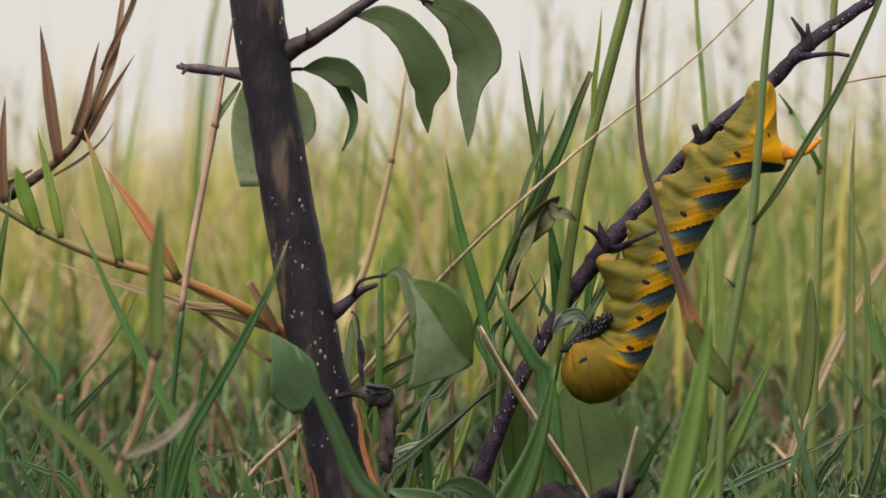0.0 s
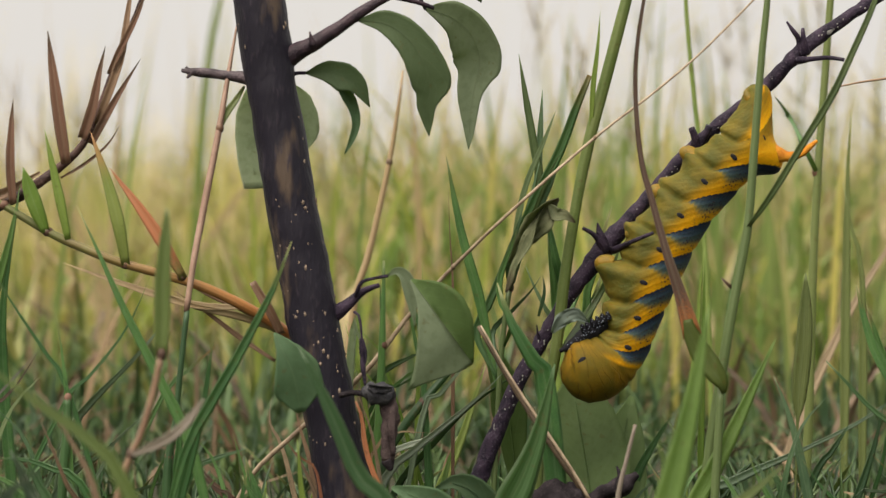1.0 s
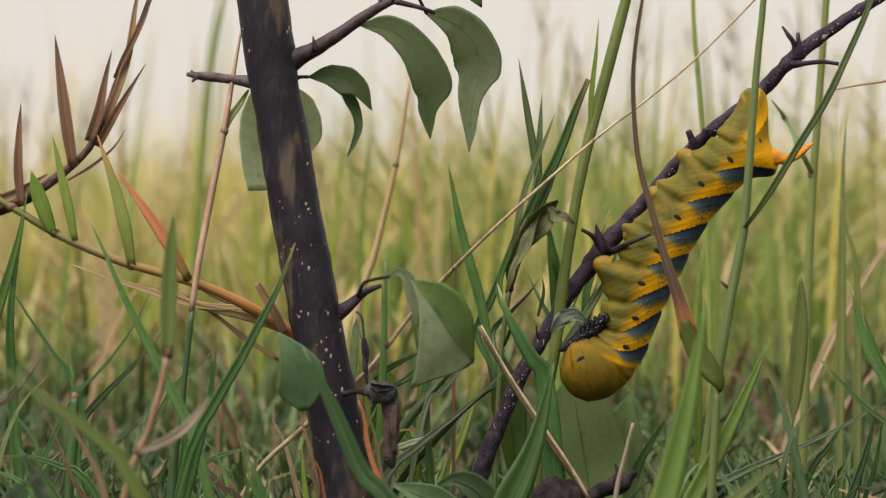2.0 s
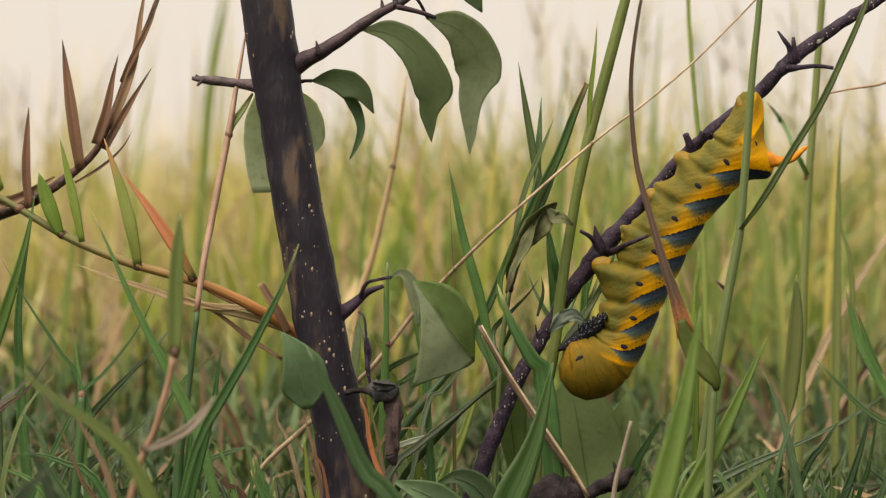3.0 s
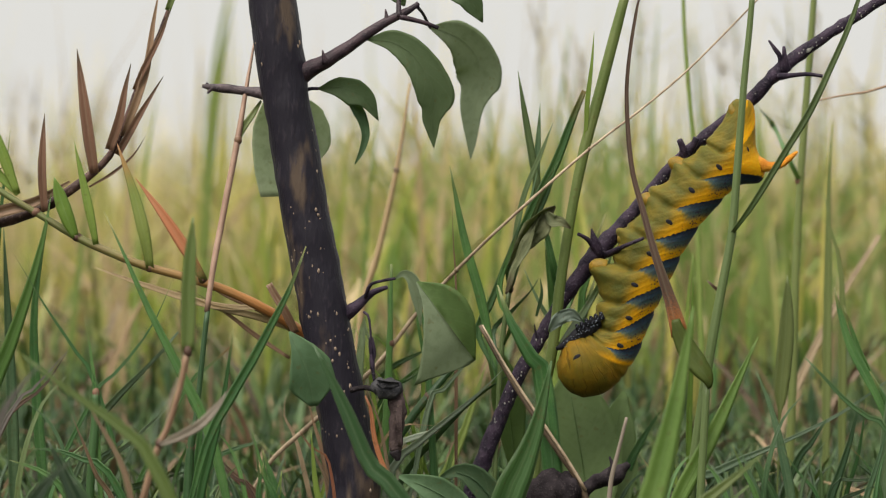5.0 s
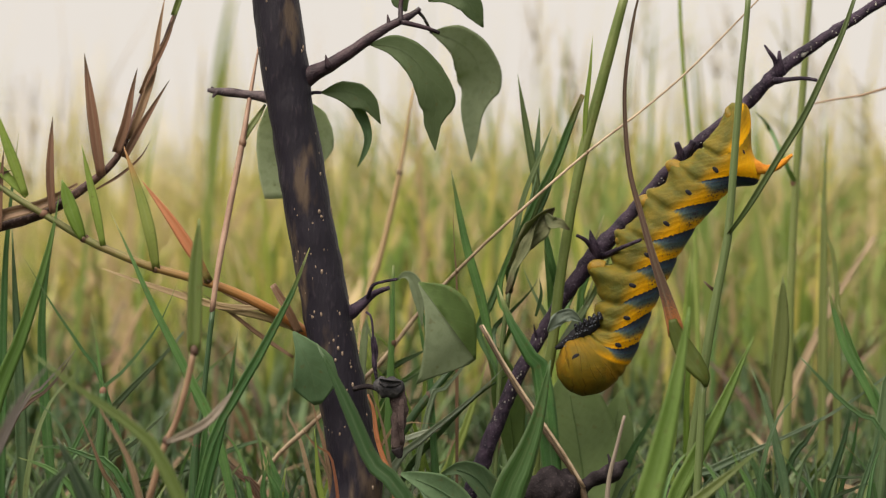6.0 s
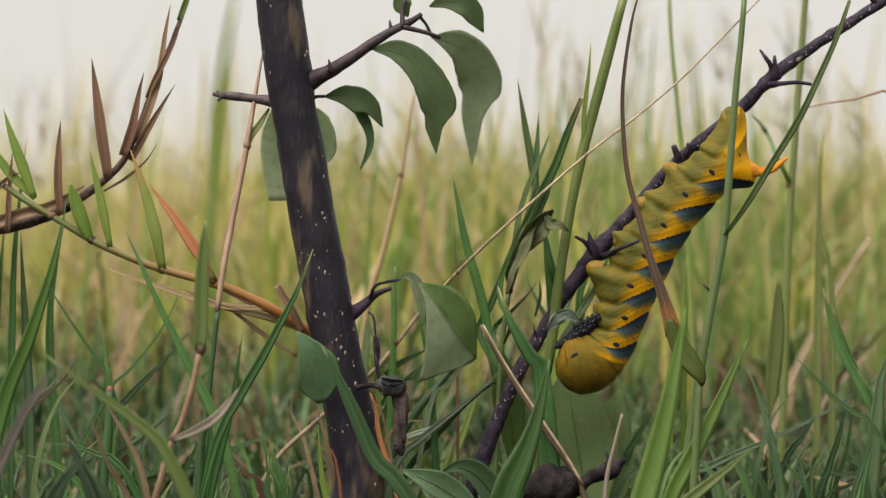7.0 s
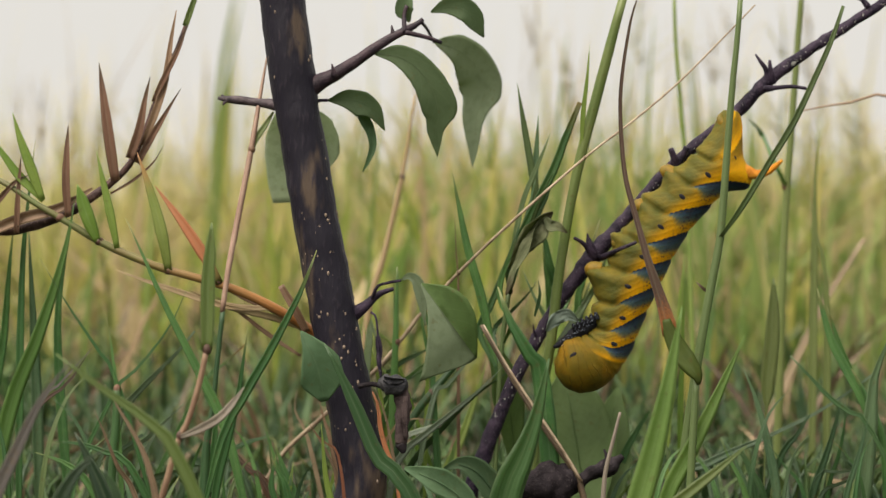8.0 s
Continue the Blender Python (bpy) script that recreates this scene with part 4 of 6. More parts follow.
# ---- the twig that carries the caterpillar ----
def leaning_twig():
    pts = [(2.5, 6, 0.1), (8.4, 5, 17.4), (13.7, 5, 31.4), (20.0, 5, 46.2), (27.8, 6, 60.2), (35.6, 6, 72.7), (44.6, 5, 85.2), (54.0, 7, 95.8), (65.8, 8, 109.4), (78.3, 7, 121.1), (88.3, 6, 128.8), (97.6, 5, 138.5), (105.7, 5, 145.2), (118.6, 5, 154.0), (133.6, 6, 163.5), (152.6, 8, 175.9)]
    top = thing("twig", pts[0], "leaning dark purplish twig with pale lichen specks", "twig")
    g = Geo()
    path = g.tube(pts, [2.6, 2.5, 2.4, 2.2, 2.1, 2.0, 2.9, 2.0, 1.9, 1.9, 1.8, 2.2, 1.7, 1.6, 1.5, 1.1], 110, 14, 0.28, 380)
    stem = part("stem", g, TWIG, top)

    def spur(a, radii, label=""):
        g = Geo()
        g.tube(a, radii, 8, 8, 0.2, 400)
        part("spur", g, TWIG, stem, label)
    spur([(45.3, 4, 84.8), (43.8, 2, 88.6), (42.8, 1, 92.6)], [2.2, 1.5, 0.2])
    spur([(44.8, 3, 85.9), (41.5, 0, 89.5), (38.7, -2, 91.0)], [1.4, 0.7, 0.5])
    spur([(47.2, 2, 84.8), (51.9, -8, 87.3), (57.4, -13, 89.7)], [1.1, 0.65, 0.5])
    spur([(70.8, 6, 113.6), (70.4, 4, 116.3), (69.2, 3, 119.2)], [1.8, 1.2, 0.9])
    spur([(71.2, 6, 113.6), (72.9, 4, 116.6), (74.3, 3, 119.7)], [1.6, 1.1, 1.2])
    spur([(100.3, 4, 139.6), (99.2, 3, 143.9), (97.6, 2, 146.1), (95.7, 2, 148.8)], [1.7, 0.85, 0.65, 0.3])
    spur([(100.9, 4, 140.0), (100.4, 2, 143.9), (100.2, 2, 147.0)], [1.7, 0.85, 0.4])
    spur([(98.9, 3, 138.0), (102.9, 0, 138.3), (107.0, -2, 138.5), (111.2, -3, 137.8)], [1.2, 0.7, 0.6, 0.5])
    spur([(27.1, 5, 59.3), (26.3, 4, 61.4), (25.9, 3, 64.0)], [0.8, 0.35, 0.15])
    spur([(131.5, 5, 164.0), (129.3, 5, 166.5), (125.6, 4, 167.5)], [1.0, 0.8, 0.4])
    rng = random.Random(8)
    g = Geo()
    for _ in range(420):
        i = rng.randrange(3, 104)
        c = path[i].lerp(path[i + 1], rng.random()) / MM
        a = rng.uniform(0, 6.283)
        q = (c.x + math.cos(a) * 1.95, c.y + math.sin(a) * 1.95, c.z + rng.uniform(-0.4, 0.4))
        g.ball(q, rng.uniform(0.10, 0.28), (1, 1, rng.uniform(0.6, 1.6)), 5, 4)
    for _ in range(90):
        i = int(4 + 26 * rng.random() ** 1.5)
        c = path[i].lerp(path[i + 1], rng.random()) / MM
        a = rng.gauss(-1.75, 0.6)
        g.ball((c.x + math.cos(a) * 2.15, c.y + math.sin(a) * 2.15, c.z), rng.uniform(0.10, 0.27), (1, 0.6, rng.uniform(0.8, 2.2)), 5, 4)
    for c, r in (((107.6, 3.8, 146.2), 1.3), ((106.2, 3.9, 145.2), 1.1), ((108.8, 3.9, 147.1), 1.1)):
        g.ball(c, r, (1.3, 0.45, 0.7), 8, 5, Matrix.Rotation(radians(-35), 3, 'Y'))
    tagged(part("lichen", g, LICHEN, stem, "pale grey lichen specks"), kind="stuff")
    return top


leaning_twig()


# ---- the caterpillar ----
def caterpillar():
    top = thing("caterpillar", (66.0, 0, 93.0), "plump yellow caterpillar with blue-grey oblique stripes, gripping the twig", "caterpillar")
    spine = [(87.7, 0, 131.0), (87.5, 0, 129.1), (86.8, 0, 124.4), (85.3, 0, 119.1), (82.5, 0, 113.8), (77.1, 0, 107.6), (70.0, 0, 100.0), (63.7, 0, 91.7), (58.6, 0, 83.1), (54.3, 0, 73.8), (51.6, 0, 65.2), (48.8, 0, 58.9), (45.1, -1, 55.0), (41.4, -2, 52.6), (37.8, -3, 51.5), (35.0, -3, 50.8), (32.5, -3, 50.5)]
    radii = [2.02, 3.41, 4.50, 5.89, 7.29, 7.44, 7.59, 8.21, 8.83, 8.68, 7.75, 8.06, 9.46, 9.92, 8.83, 6.51, 1.86]
    us = [-1.65, -1.45, -1.0, -0.5, 0.08, 0.9, 1.8, 2.66, 3.68, 4.66, 5.6, 6.48, 7.8, 9, 9.6, 10, 10.4]
    n, seg = 150, 40
    pts = [Vector(a) * MM for a in spine]
    lens = [0.0]
    for a, b in zip(pts, pts[1:]):
        lens.append(lens[-1] + (b - a).length)
    path = smooth_path(pts, n)
    tan = tangents(path)
    rings, uvs = [], []
    for i, (c, t) in enumerate(zip(path, tan)):
        s = lens[-1] * i / n
        rad = float(np.interp(s, lens, radii)) * 1.06 * MM
        u = float(np.interp(s, lens, us))
        dorsal = Vector((-t.z, 0, t.x))
        if dorsal.x < 0 and u < 6.5:
            dorsal.negate()
        if u >= 6.5:
            dorsal = -dorsal if dorsal.dot(last) < 0 else dorsal
        last = dorsal
        across = Vector((0, -1, 0))
        ring, row = [], []
        for j in range(seg + 1):
            v = j / seg
            a = 2 * math.pi * (v - 0.5)
            deg = abs(v - 0.5) * 360
            way = dorsal * math.cos(a) + across * math.sin(a)
            # ring folds lean with the stripes; the belly is puckered
            fu = u - (1 - math.cos(radians(min(deg, 105)))) * 0.92 + 0.04
            fold = (0.06 + 0.12 * min(1, max(0, (deg - 70) / 50))) * math.exp(-((fu - round(fu)) / 0.10) ** 2) if -0.2 < u < 7.6 else 0.0
            fold += 0.038 * math.exp(-((fu * 2 - round(fu * 2)) / 0.12) ** 2) * (deg > 95) * (u < 7.5)
            if u > 7.4:
                fold = 0.05 * math.exp(-((u - 7.75 + 0.1 * math.cos(a)) / 0.09) ** 2) + 0.025 * math.exp(-((u - 8.3 + 0.2 * math.sin(2 * a)) / 0.08) ** 2) + 0.012 * math.exp(-((u - 8.8 - 0.12 * math.sin(3 * a)) / 0.08) ** 2)
            if deg > 100 and u < 6:
                k = min(1.0, (deg - 100) / 60)
                for at, out, wide in ((1.17, 0.42, 0.24), (2.1, 0.44, 0.24), (3.22, 0.34, 0.24), (4.48, 0.52, 0.24), (-0.4, 0.04, 0.5)):
                    fold -= out * k * k * math.exp(-((u - at) / wide) ** 2)
            if deg < 70:
                fold -= 0.78 * (1 - deg / 70) ** 1.3 * math.exp(-((u + 0.05) / 0.34) ** 2)
            swell = 1 + 0.03 * noise.noise(Vector((u * 1.3, v * 4, 2.0)))
            ring.append(c + way * rad * (swell - fold))
            row.append((u / 10, v))
        rings.append(ring)
        uvs.append(row)
    g = Geo()
    st = g.rings(rings, uvs, close=False)
    g.cap(st, seg, False)
    g.cap(st + n * (seg + 1), seg, True)
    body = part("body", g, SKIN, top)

    def breathing_hole(c, tilt, sz=1.0):
        at = Vector(c) * MM
        k = min(range(n + 1), key=lambda m: (path[m].x - at.x) ** 2 + (path[m].z - at.z) ** 2)
        off2 = (path[k].x - at.x) ** 2 + (path[k].z - at.z) ** 2
        rad = float(np.interp(lens[-1] * k / n, lens, radii)) * 1.06 * MM
        deep = path[k].y - math.sqrt(max(rad * rad - off2, 1e-8))
        g = Geo()
        g.ball((c[0], deep / MM, c[2]), 1.2 * sz, (1.0, 0.16, 0.55), 12, 6, Matrix.Rotation(radians(tilt), 3, 'Y'))
        part("spiracle", g, JET, body, "black breathing hole")
    for c, tilt in (((88.3, 0, 116.2), 50), ((80.1, 0, 110.7), 45), ((72.0, 0, 103.9), 40), ((65.3, 0, 94.5), 35), ((59.6, 0, 85.1), 30),
                    ((55.1, 0, 76.0), 20), ((53.4, 0, 66.2), 15), ((50.8, 0, 58.1), 20)):
        breathing_hole(c, tilt)
    breathing_hole((37.9, 0, 54.7), -40, 1.1)

    # fleshy feet on the twig
    def foot(pts, radii):
        g = Geo()
        g.tube(pts, radii, 12, 14, 0.12, 250)
        part("proleg", g, SKIN_PLAIN, body, "fleshy yellow foot gripping the twig")
    foot([(69.6, -1, 110.3), (68.1, -1, 111.7), (66.9, -1, 112.3), (66.2, 0, 112.5)], [2.6, 2.5, 2.2, 0.8])
    foot([(60.9, -2, 100.1), (59.6, -2, 100.9), (58.4, -2, 101.4), (57.7, -1, 101.4)], [2.6, 2.5, 2.2, 0.8])
    foot([(54.6, -2, 88.5), (53.0, -2, 89.2), (51.7, -2, 89.5), (51.1, -1, 89.5)], [2.6, 2.5, 2.0, 0.8])
    foot([(46.7, -2, 80.8), (45.1, -2, 81.3), (43.6, -2, 81.4), (42.6, -1, 81.1)], [2.8, 2.7, 2.3, 0.9])
    g = Geo()
    g.tube([(86.4, -1, 124.4), (85.0, -2, 127.0), (84.2, -2, 128.6), (84.6, -1, 129.8)], [2.2, 1.8, 1.2, 0.5], 14, 14, 0.1, 250)
    part("clasper", g, SKIN_PLAIN, body, "yellow tail clasper")
    # tail horn, rough and bent
    g = Geo()
    g.tube([(89.1, 0, 112.8), (92.7, -1, 111.5), (96.0, -1, 111.0), (99.3, -1, 111.8), (101.9, -1, 113.8), (103.9, -1, 115.5)], [3.6, 2.6, 1.5, 1.1, 0.95, 0.4], 26, 12, 0.22, 1100)
    part("horn", g, HORN, body, "rough orange tail horn")
    # dark head tucked down along the front, then a comb of short black legs, all with rows of pale dots
    g = Geo()
    g.tube([(46.2, -4.5, 65.4), (43.0, -5.2, 63.8), (40.0, -5.8, 62.0), (37.0, -6.2, 59.8), (34.6, -6.2, 58.2), (32.0, -6, 57.0)], [0.9, 1.9, 2.3, 2.0, 1.4, 0.5], 24, 14, 0.16, 420)
    head = part("head", g, JET, body, "black head tucked down")
    d = Geo()
    rng = random.Random(9)
    for j in range(34):
        q = Vector((44.2, -8.2, 65.0)).lerp(Vector((34.2, -8.2, 58.4)), rng.random() ** 1.4)
        d.ball((q.x + rng.uniform(-0.7, 0.7), q.y - 0.4, q.z + rng.uniform(-0.8, 0.8)), 0.13, (1, 1, 1), 6, 4)
    part("dots", d, PEARL, head)
    for k in range(6):
        f = k / 5
        a = Vector((38.9, -7.4, 62.3)).lerp(Vector((45.6, -6.8, 65.9)), f)
        out = Vector((-0.42 + 0.16 * f, -0.25, 0.88)) * (2.6 - 0.5 * abs(f - 0.5))
        g = Geo()
        g.tube([tuple(a), tuple(a + out * 0.55), tuple(a + out)], [0.95, 0.80, 0.40], 10, 10, 0.14, 500)
        leg = part("leg", g, JET, body, "short black leg with pale dots")
        d = Geo()
        for j in range(4):
            q = a + out * (0.12 + 0.26 * j)
            d.ball((q.x + (0.22 if j % 2 else -0.22), q.y - 0.86 + 0.13 * j, q.z), 0.15, (1, 1, 1), 6, 4)
        part("dots", d, PEARL, leg)
    return top


caterpillar()

# ---- runner grass with its dry shoot ----
def runner():
    top = thing("grass_runner", (-40.7, -5, 58.6), "creeping grass runner, orange-green with upright leaves", "grass")
    culm = [(-35.0, 8, 53.9), (-44.0, 0, 62.2), (-54.5, -6, 69.0), (-68.8, -10, 75.7), (-87.8, -12, 81.2), (-98.5, -12, 85.2), (-108.9, -12, 90.0), (-119.9, -12, 96.6), (-129.1, -12, 102.0), (-138.4, -11, 108.1), (-151.2, -8, 113.6)]
    g = Geo()
    g.tube(culm, [1.4, 1.6, 1.5, 1.4, 1.3, 1.25, 1.2, 1.1, 1.0, 0.9, 0.4], 50, 10, 0.08, 300)
    stem = part("culm", g, CULM, top)
    g = Geo()
    g.tube([(-35.0, 8, 53.9), (-28.8, 10, 35.0), (-25.8, 12, 12.9), (-25.0, 12, -1.2)], [1.6, 1.5, 1.5, 1.4], 14, 8)
    part("root_stalk", g, PINK, stem)
    for c in ((-87.5, -12, 81.0), (-72.3, -11, 77.5), (-108.9, -12, 90.0), (-121.1, -12, 97.4)):
        g = Geo()
        g.ball(c, 1.5, (1.1, 0.9, 0.9))
        part("node", g, BROWN, stem, "brown joint")

    def lf(pts, width, mat, label="", roll=0, twist=0, fold=0.35, shape="blade"):
        g = Geo()
        g.blade(pts, width, 14, roll, twist, fold, shape=shape)
        part("leaf", g, mat, top, label)
    lf([(-103.3, -13, 87.9), (-105.1, -14, 97.4), (-107.4, -14, 108.0), (-109.6, -14, 118.0)], 2.8, LIME, "upright lime-green leaf", 10)
    lf([(-109.4, -13, 90.0), (-111.7, -14, 95.8), (-113.8, -14, 101.9), (-115.5, -14, 107.6)], 4.4, LIME, "short broad green leaf", 10, shape=(0.5, 0.9, 1, 0.8, 0.05))
    lf([(-87.4, -13, 80.9), (-89.0, -15, 91.2), (-92.4, -15, 104.2), (-97.0, -14, 117.5)], 3.8, RUST, "green leaf with a rusty tip", 5)
    lf([(-71.6, -12, 77.2), (-76.1, -14, 85.2), (-83.0, -14, 95.8), (-91.8, -13, 107.5)], 3.6, ORANGE, "orange withered leaf", 5)
    lf([(-54.6, -4, 69.0), (-69.9, -6, 69.8), (-89.7, -8, 75.9), (-105.3, -9, 81.5)], 2.6, STRAW, "dry strip of sheath", 30)
    lf([(-44.0, 0, 61.9), (-56.2, -4, 66.6), (-69.9, -6, 69.8), (-82.1, -7, 75.2)], 2.4, STRAW, "dry strip of sheath", -20)
    lf([(-43.3, 2, 60.3), (-53.3, -1, 67.8), (-65.4, -4, 72.8), (-71.7, -6, 76.2)], 3.2, PINK, "dry strip of sheath", 10)
    lf([(-44.8, -10, 61.9), (-48.0, -12, 68.6), (-50.8, -12, 73.2), (-52.6, -12, 76.3)], 2.6, PINK, "cut dry sheath", 0, fold=1.1, shape=(0.9, 1, 1, 0.9, 0.75))
    lf([(-47.0, -2, 54.2), (-56.3, -2, 60.4), (-65.4, -4, 67.4), (-74.6, -5, 73.6)], 1.5, PINK, "thin dry strip")
    lf([(-126.6, -12, 102.9), (-130.2, -13, 113.2), (-133.3, -13, 121.8), (-135.7, -13, 130.0)], 3.4, LIME, "upright green leaf", 10)
    lf([(-126.2, -12, 102.6), (-133.5, -12, 109.8), (-138.6, -12, 116.7), (-143.8, -12, 124.4)], 3.0, LIME, "upright green leaf", 20)
    return top


runner()


def dry_shoot():
    top = thing("dry_grass_shoot", (-165.4, -6, 82.2), "dead brown grass shoot with pointed sheaths", "grass")
    g = Geo()
    g.tube([(-183.4, -2, 31.9), (-165.7, -4, 82.2), (-148.2, -5, 92.3), (-134.2, -6, 94.0), (-121.0, -8, 98.1), (-111.4, -9, 103.8), (-101.1, -9, 112.4), (-95.9, -9, 121.9), (-92.1, -9, 132.3), (-87.3, -9, 144.4), (-82.5, -9, 156.4), (-79.4, -8, 165.1), (-76.7, -8, 173.8)],
           [1.6, 1.9, 2.1, 2.0, 1.9, 1.8, 1.7, 1.4, 1.0, 0.9, 0.8, 0.6, 0.3], 60, 11, 0.3, 300)
    stem = part("culm", g, DRY_CULM, top)

    def sh(pts, width, mat=BROWN, label="", roll=0, shape="blade"):
        g = Geo()
        g.blade(pts, width * 0.72, 14, roll, 0, 1.0, 0.2, shape=shape)
        part("sheath", g, mat, top, label)
    sh([(-103.8, -12, 108.9), (-105.3, -13, 119.5), (-107.2, -13, 133.3), (-109.0, -12, 145.4)], 4.8, label="pointed brown sheath", shape=(0.8, 1, 0.95, 0.6, 0.05))
    sh([(-118.4, -12, 97.7), (-119.0, -13, 108.1), (-118.8, -13, 118.0), (-118.5, -12, 126.4)], 3.6, label="pointed brown sheath", shape=(0.8, 1, 0.95, 0.6, 0.05))
    sh([(-99.4, -12, 115.7), (-96.5, -13, 124.1), (-94.6, -13, 134.0), (-93.1, -12, 141.1)], 4.0, label="pointed brown sheath", shape=(0.9, 1, 0.8, 0.45, 0.05))
    sh([(-97.1, -11, 114.2), (-92.4, -12, 122.6), (-87.5, -12, 131.0), (-83.6, -11, 137.5)], 3.2, label="pointed brown sheath", shape=(0.9, 1, 0.8, 0.4, 0.05))
    sh([(-95.5, -11, 119.6), (-91.6, -12, 129.5), (-88.5, -12, 139.4), (-86.7, -11, 152.5), (-85.1, -11, 161.7)], 3.4, PINK, "folded brown sheath", shape=(0.7, 1, 0.9, 0.6, 0.1))
    sh([(-92.1, -12, 133.3), (-89.2, -13, 139.4), (-84.3, -13, 149.3), (-81.7, -12, 157.0)], 2.6, BROWN, "folded brown sheath", shape=(0.7, 1, 0.9, 0.6, 0.2))
    sh([(-105.5, -11, 104.8), (-98.6, -11, 108.9), (-92.5, -11, 114.2), (-89.0, -11, 119.8)], 1.3, BROWN, "thin dry strip")
    sh([(-147.7, -9, 90.9), (-133.7, -10, 96.9), (-121.5, -11, 100.3), (-111.2, -11, 106.4)], 5.0, PINK, "split pinkish sheath", shape=(0.6, 1, 1, 0.8, 0.2))
    sh([(-134.6, -11, 92.6), (-134.1, -12, 102.9), (-133.5, -12, 111.5), (-133.2, -11, 117.0)], 2.6, BROWN, "pointed brown sheath", shape=(0.9, 1, 0.8, 0.5, 0.05))
    sh([(-143.9, -11, 97.8), (-136.9, -12, 106.4), (-133.5, -12, 109.4), (-130.0, -12, 110.7)], 2.6, BROWN, "dry strip")
    sh([(-82.4, -10, 156.8), (-80.4, -10, 162.6), (-78.2, -10, 169.4), (-76.6, -10, 174.6)], 2.8, OLIVE, "green sheath at the tip", shape=(0.9, 1, 0.7, 0.4, 0.1))
    return top


dry_shoot()

# ---- single stems ----
DRY = stalk([(-76.9, -16, -4.7), (-76.2, -16, 11.6), (-75.3, -16, 28.4), (-73.6, -16, 37.6), (-72.2, -15, 52.2), (-70.5, -14, 68.5)],
      [2.0, 1.9, 1.7, 1.0, 1.0, 1.0], DEEP, "thin reed before the shrub, green below and dry reddish above", [((-75.3, -16, 28.4), 2.1)], BROWN, "dry_grass")
g = Geo()
g.tube([(-70.7, -14, 68.1), (-68.6, -14, 82.3), (-65.8, -12, 97.8), (-62.0, -10, 118.3), (-59.5, -8, 133.9), (-57.0, -6, 148.8)], [0.85, 0.95, 1.0, 0.95, 0.7, 0.25], 24, 9, 0.08, 400)
upper = part("dry_culm", g, ROSY, DRY, "dry reddish upper stem")
g = Geo()
g.ball((-61.8, -10, 118.6), 1.2, (1, 1, 1.2))
part("node", g, PINK, upper)
grass([(-62.1, -9, 118.2), (-60.4, -9, 122.1), (-57.5, -8, 126.4), (-55.2, -6, 130.4)], 2.6, OLIVE, "leaf", root=False, owner=DRY, shape=(0.7, 1, 0.8, 0.3))
SOFT = stalk([(-80.6, -163, 9.5), (-75.8, -163, 24.6), (-73.6, -163, 32.8), (-71.7, -163, 38.3), (-69.6, -163, 42.4), (-66.7, -163, 52.1), (-64.7, -163, 61.4)],
      [1.3, 1.2, 1.15, 1.1, 1.05, 1.0, 1.0], PINK, "soft-looking grass stem near the viewer with a green sheath", [((-71.7, -163, 38.3), 1.9), ((-64.7, -163, 61.1), 2.0)], BROWN)
grass([(-64.7, -163, 61.1), (-64.5, -163, 69.9), (-64.3, -163, 79.5), (-63.7, -163, 89.1), (-63.4, -163, 94.6)], 4.6, OLIVE, "sheath", root=False, owner=SOFT, shape=(0.8, 1, 1, 0.8, 0.1), fold=0.6)
stalk([(-56.1, 20, 18.9), (-41.6, 14, 33.5), (-22.3, 12, 50.6), (-10.0, 10, 66.4), (2.5, 2, 80.2), (18.3, -10, 95.5), (41.5, -12, 115.9), (56.7, -9, 127.5), (70.4, -8, 139.0), (84.1, -6, 152.6), (94.8, -6, 163.7)],
      [0.85, 0.85, 0.9, 0.85, 0.75, 0.62, 0.55, 0.48, 0.42, 0.36, 0.3], STRAW_LONG, "long thin straw leaning across the grass", [((41.5, -12, 115.9), 0.9), ((2.5, 2, 80.2), 1.15)], STRAW_BROWN, "dry_grass", n=40)
SPLIT = stalk([(39.3, -16, 16.6), (32.9, -16, 26.5), (23.8, -14, 40.1), (16.2, -12, 52.3), (9.5, -10, 64.0)], [1.4, 1.3, 1.1, 1.0, 0.7], STRAW_BROWN, "broken split brown straw", (), None, "dry_grass")
g = Geo()
g.tube([(40.3, -17.2, 16.0), (33.9, -17.2, 26.6), (24.7, -15.0, 40.3), (16.8, -12.8, 52.5), (10.2, -10.7, 64.2)], [0.5, 0.5, 0.45, 0.4, 0.25], 18, 7, 0.08, 400)
part("split_strand", g, STRAW_LONG, SPLIT, "paler strand split from the straw")
OLIVE_STEM = stalk([(27.3, 2, 35.4), (31.2, 0, 56.5), (33.4, -2, 75.9), (36.5, -3, 96.0), (40.3, -4, 115.2), (45.0, -5, 132.9), (50.2, -6, 152.9), (54.0, -6, 166.8)],
      [2.1, 2.1, 2.1, 2.0, 1.9, 2.1, 2.1, 1.7], OLIVE, "tall olive-green grass stem before the twig", [((40.4, -4, 116.0), 1.9)], BROWN)
grass([(40.7, -5, 118.3), (41.2, -7, 129.8), (42.4, -8, 140.5), (43.2, -8, 150.9)], 1.9, LIME, "leaf", root=False, owner=OLIVE_STEM)
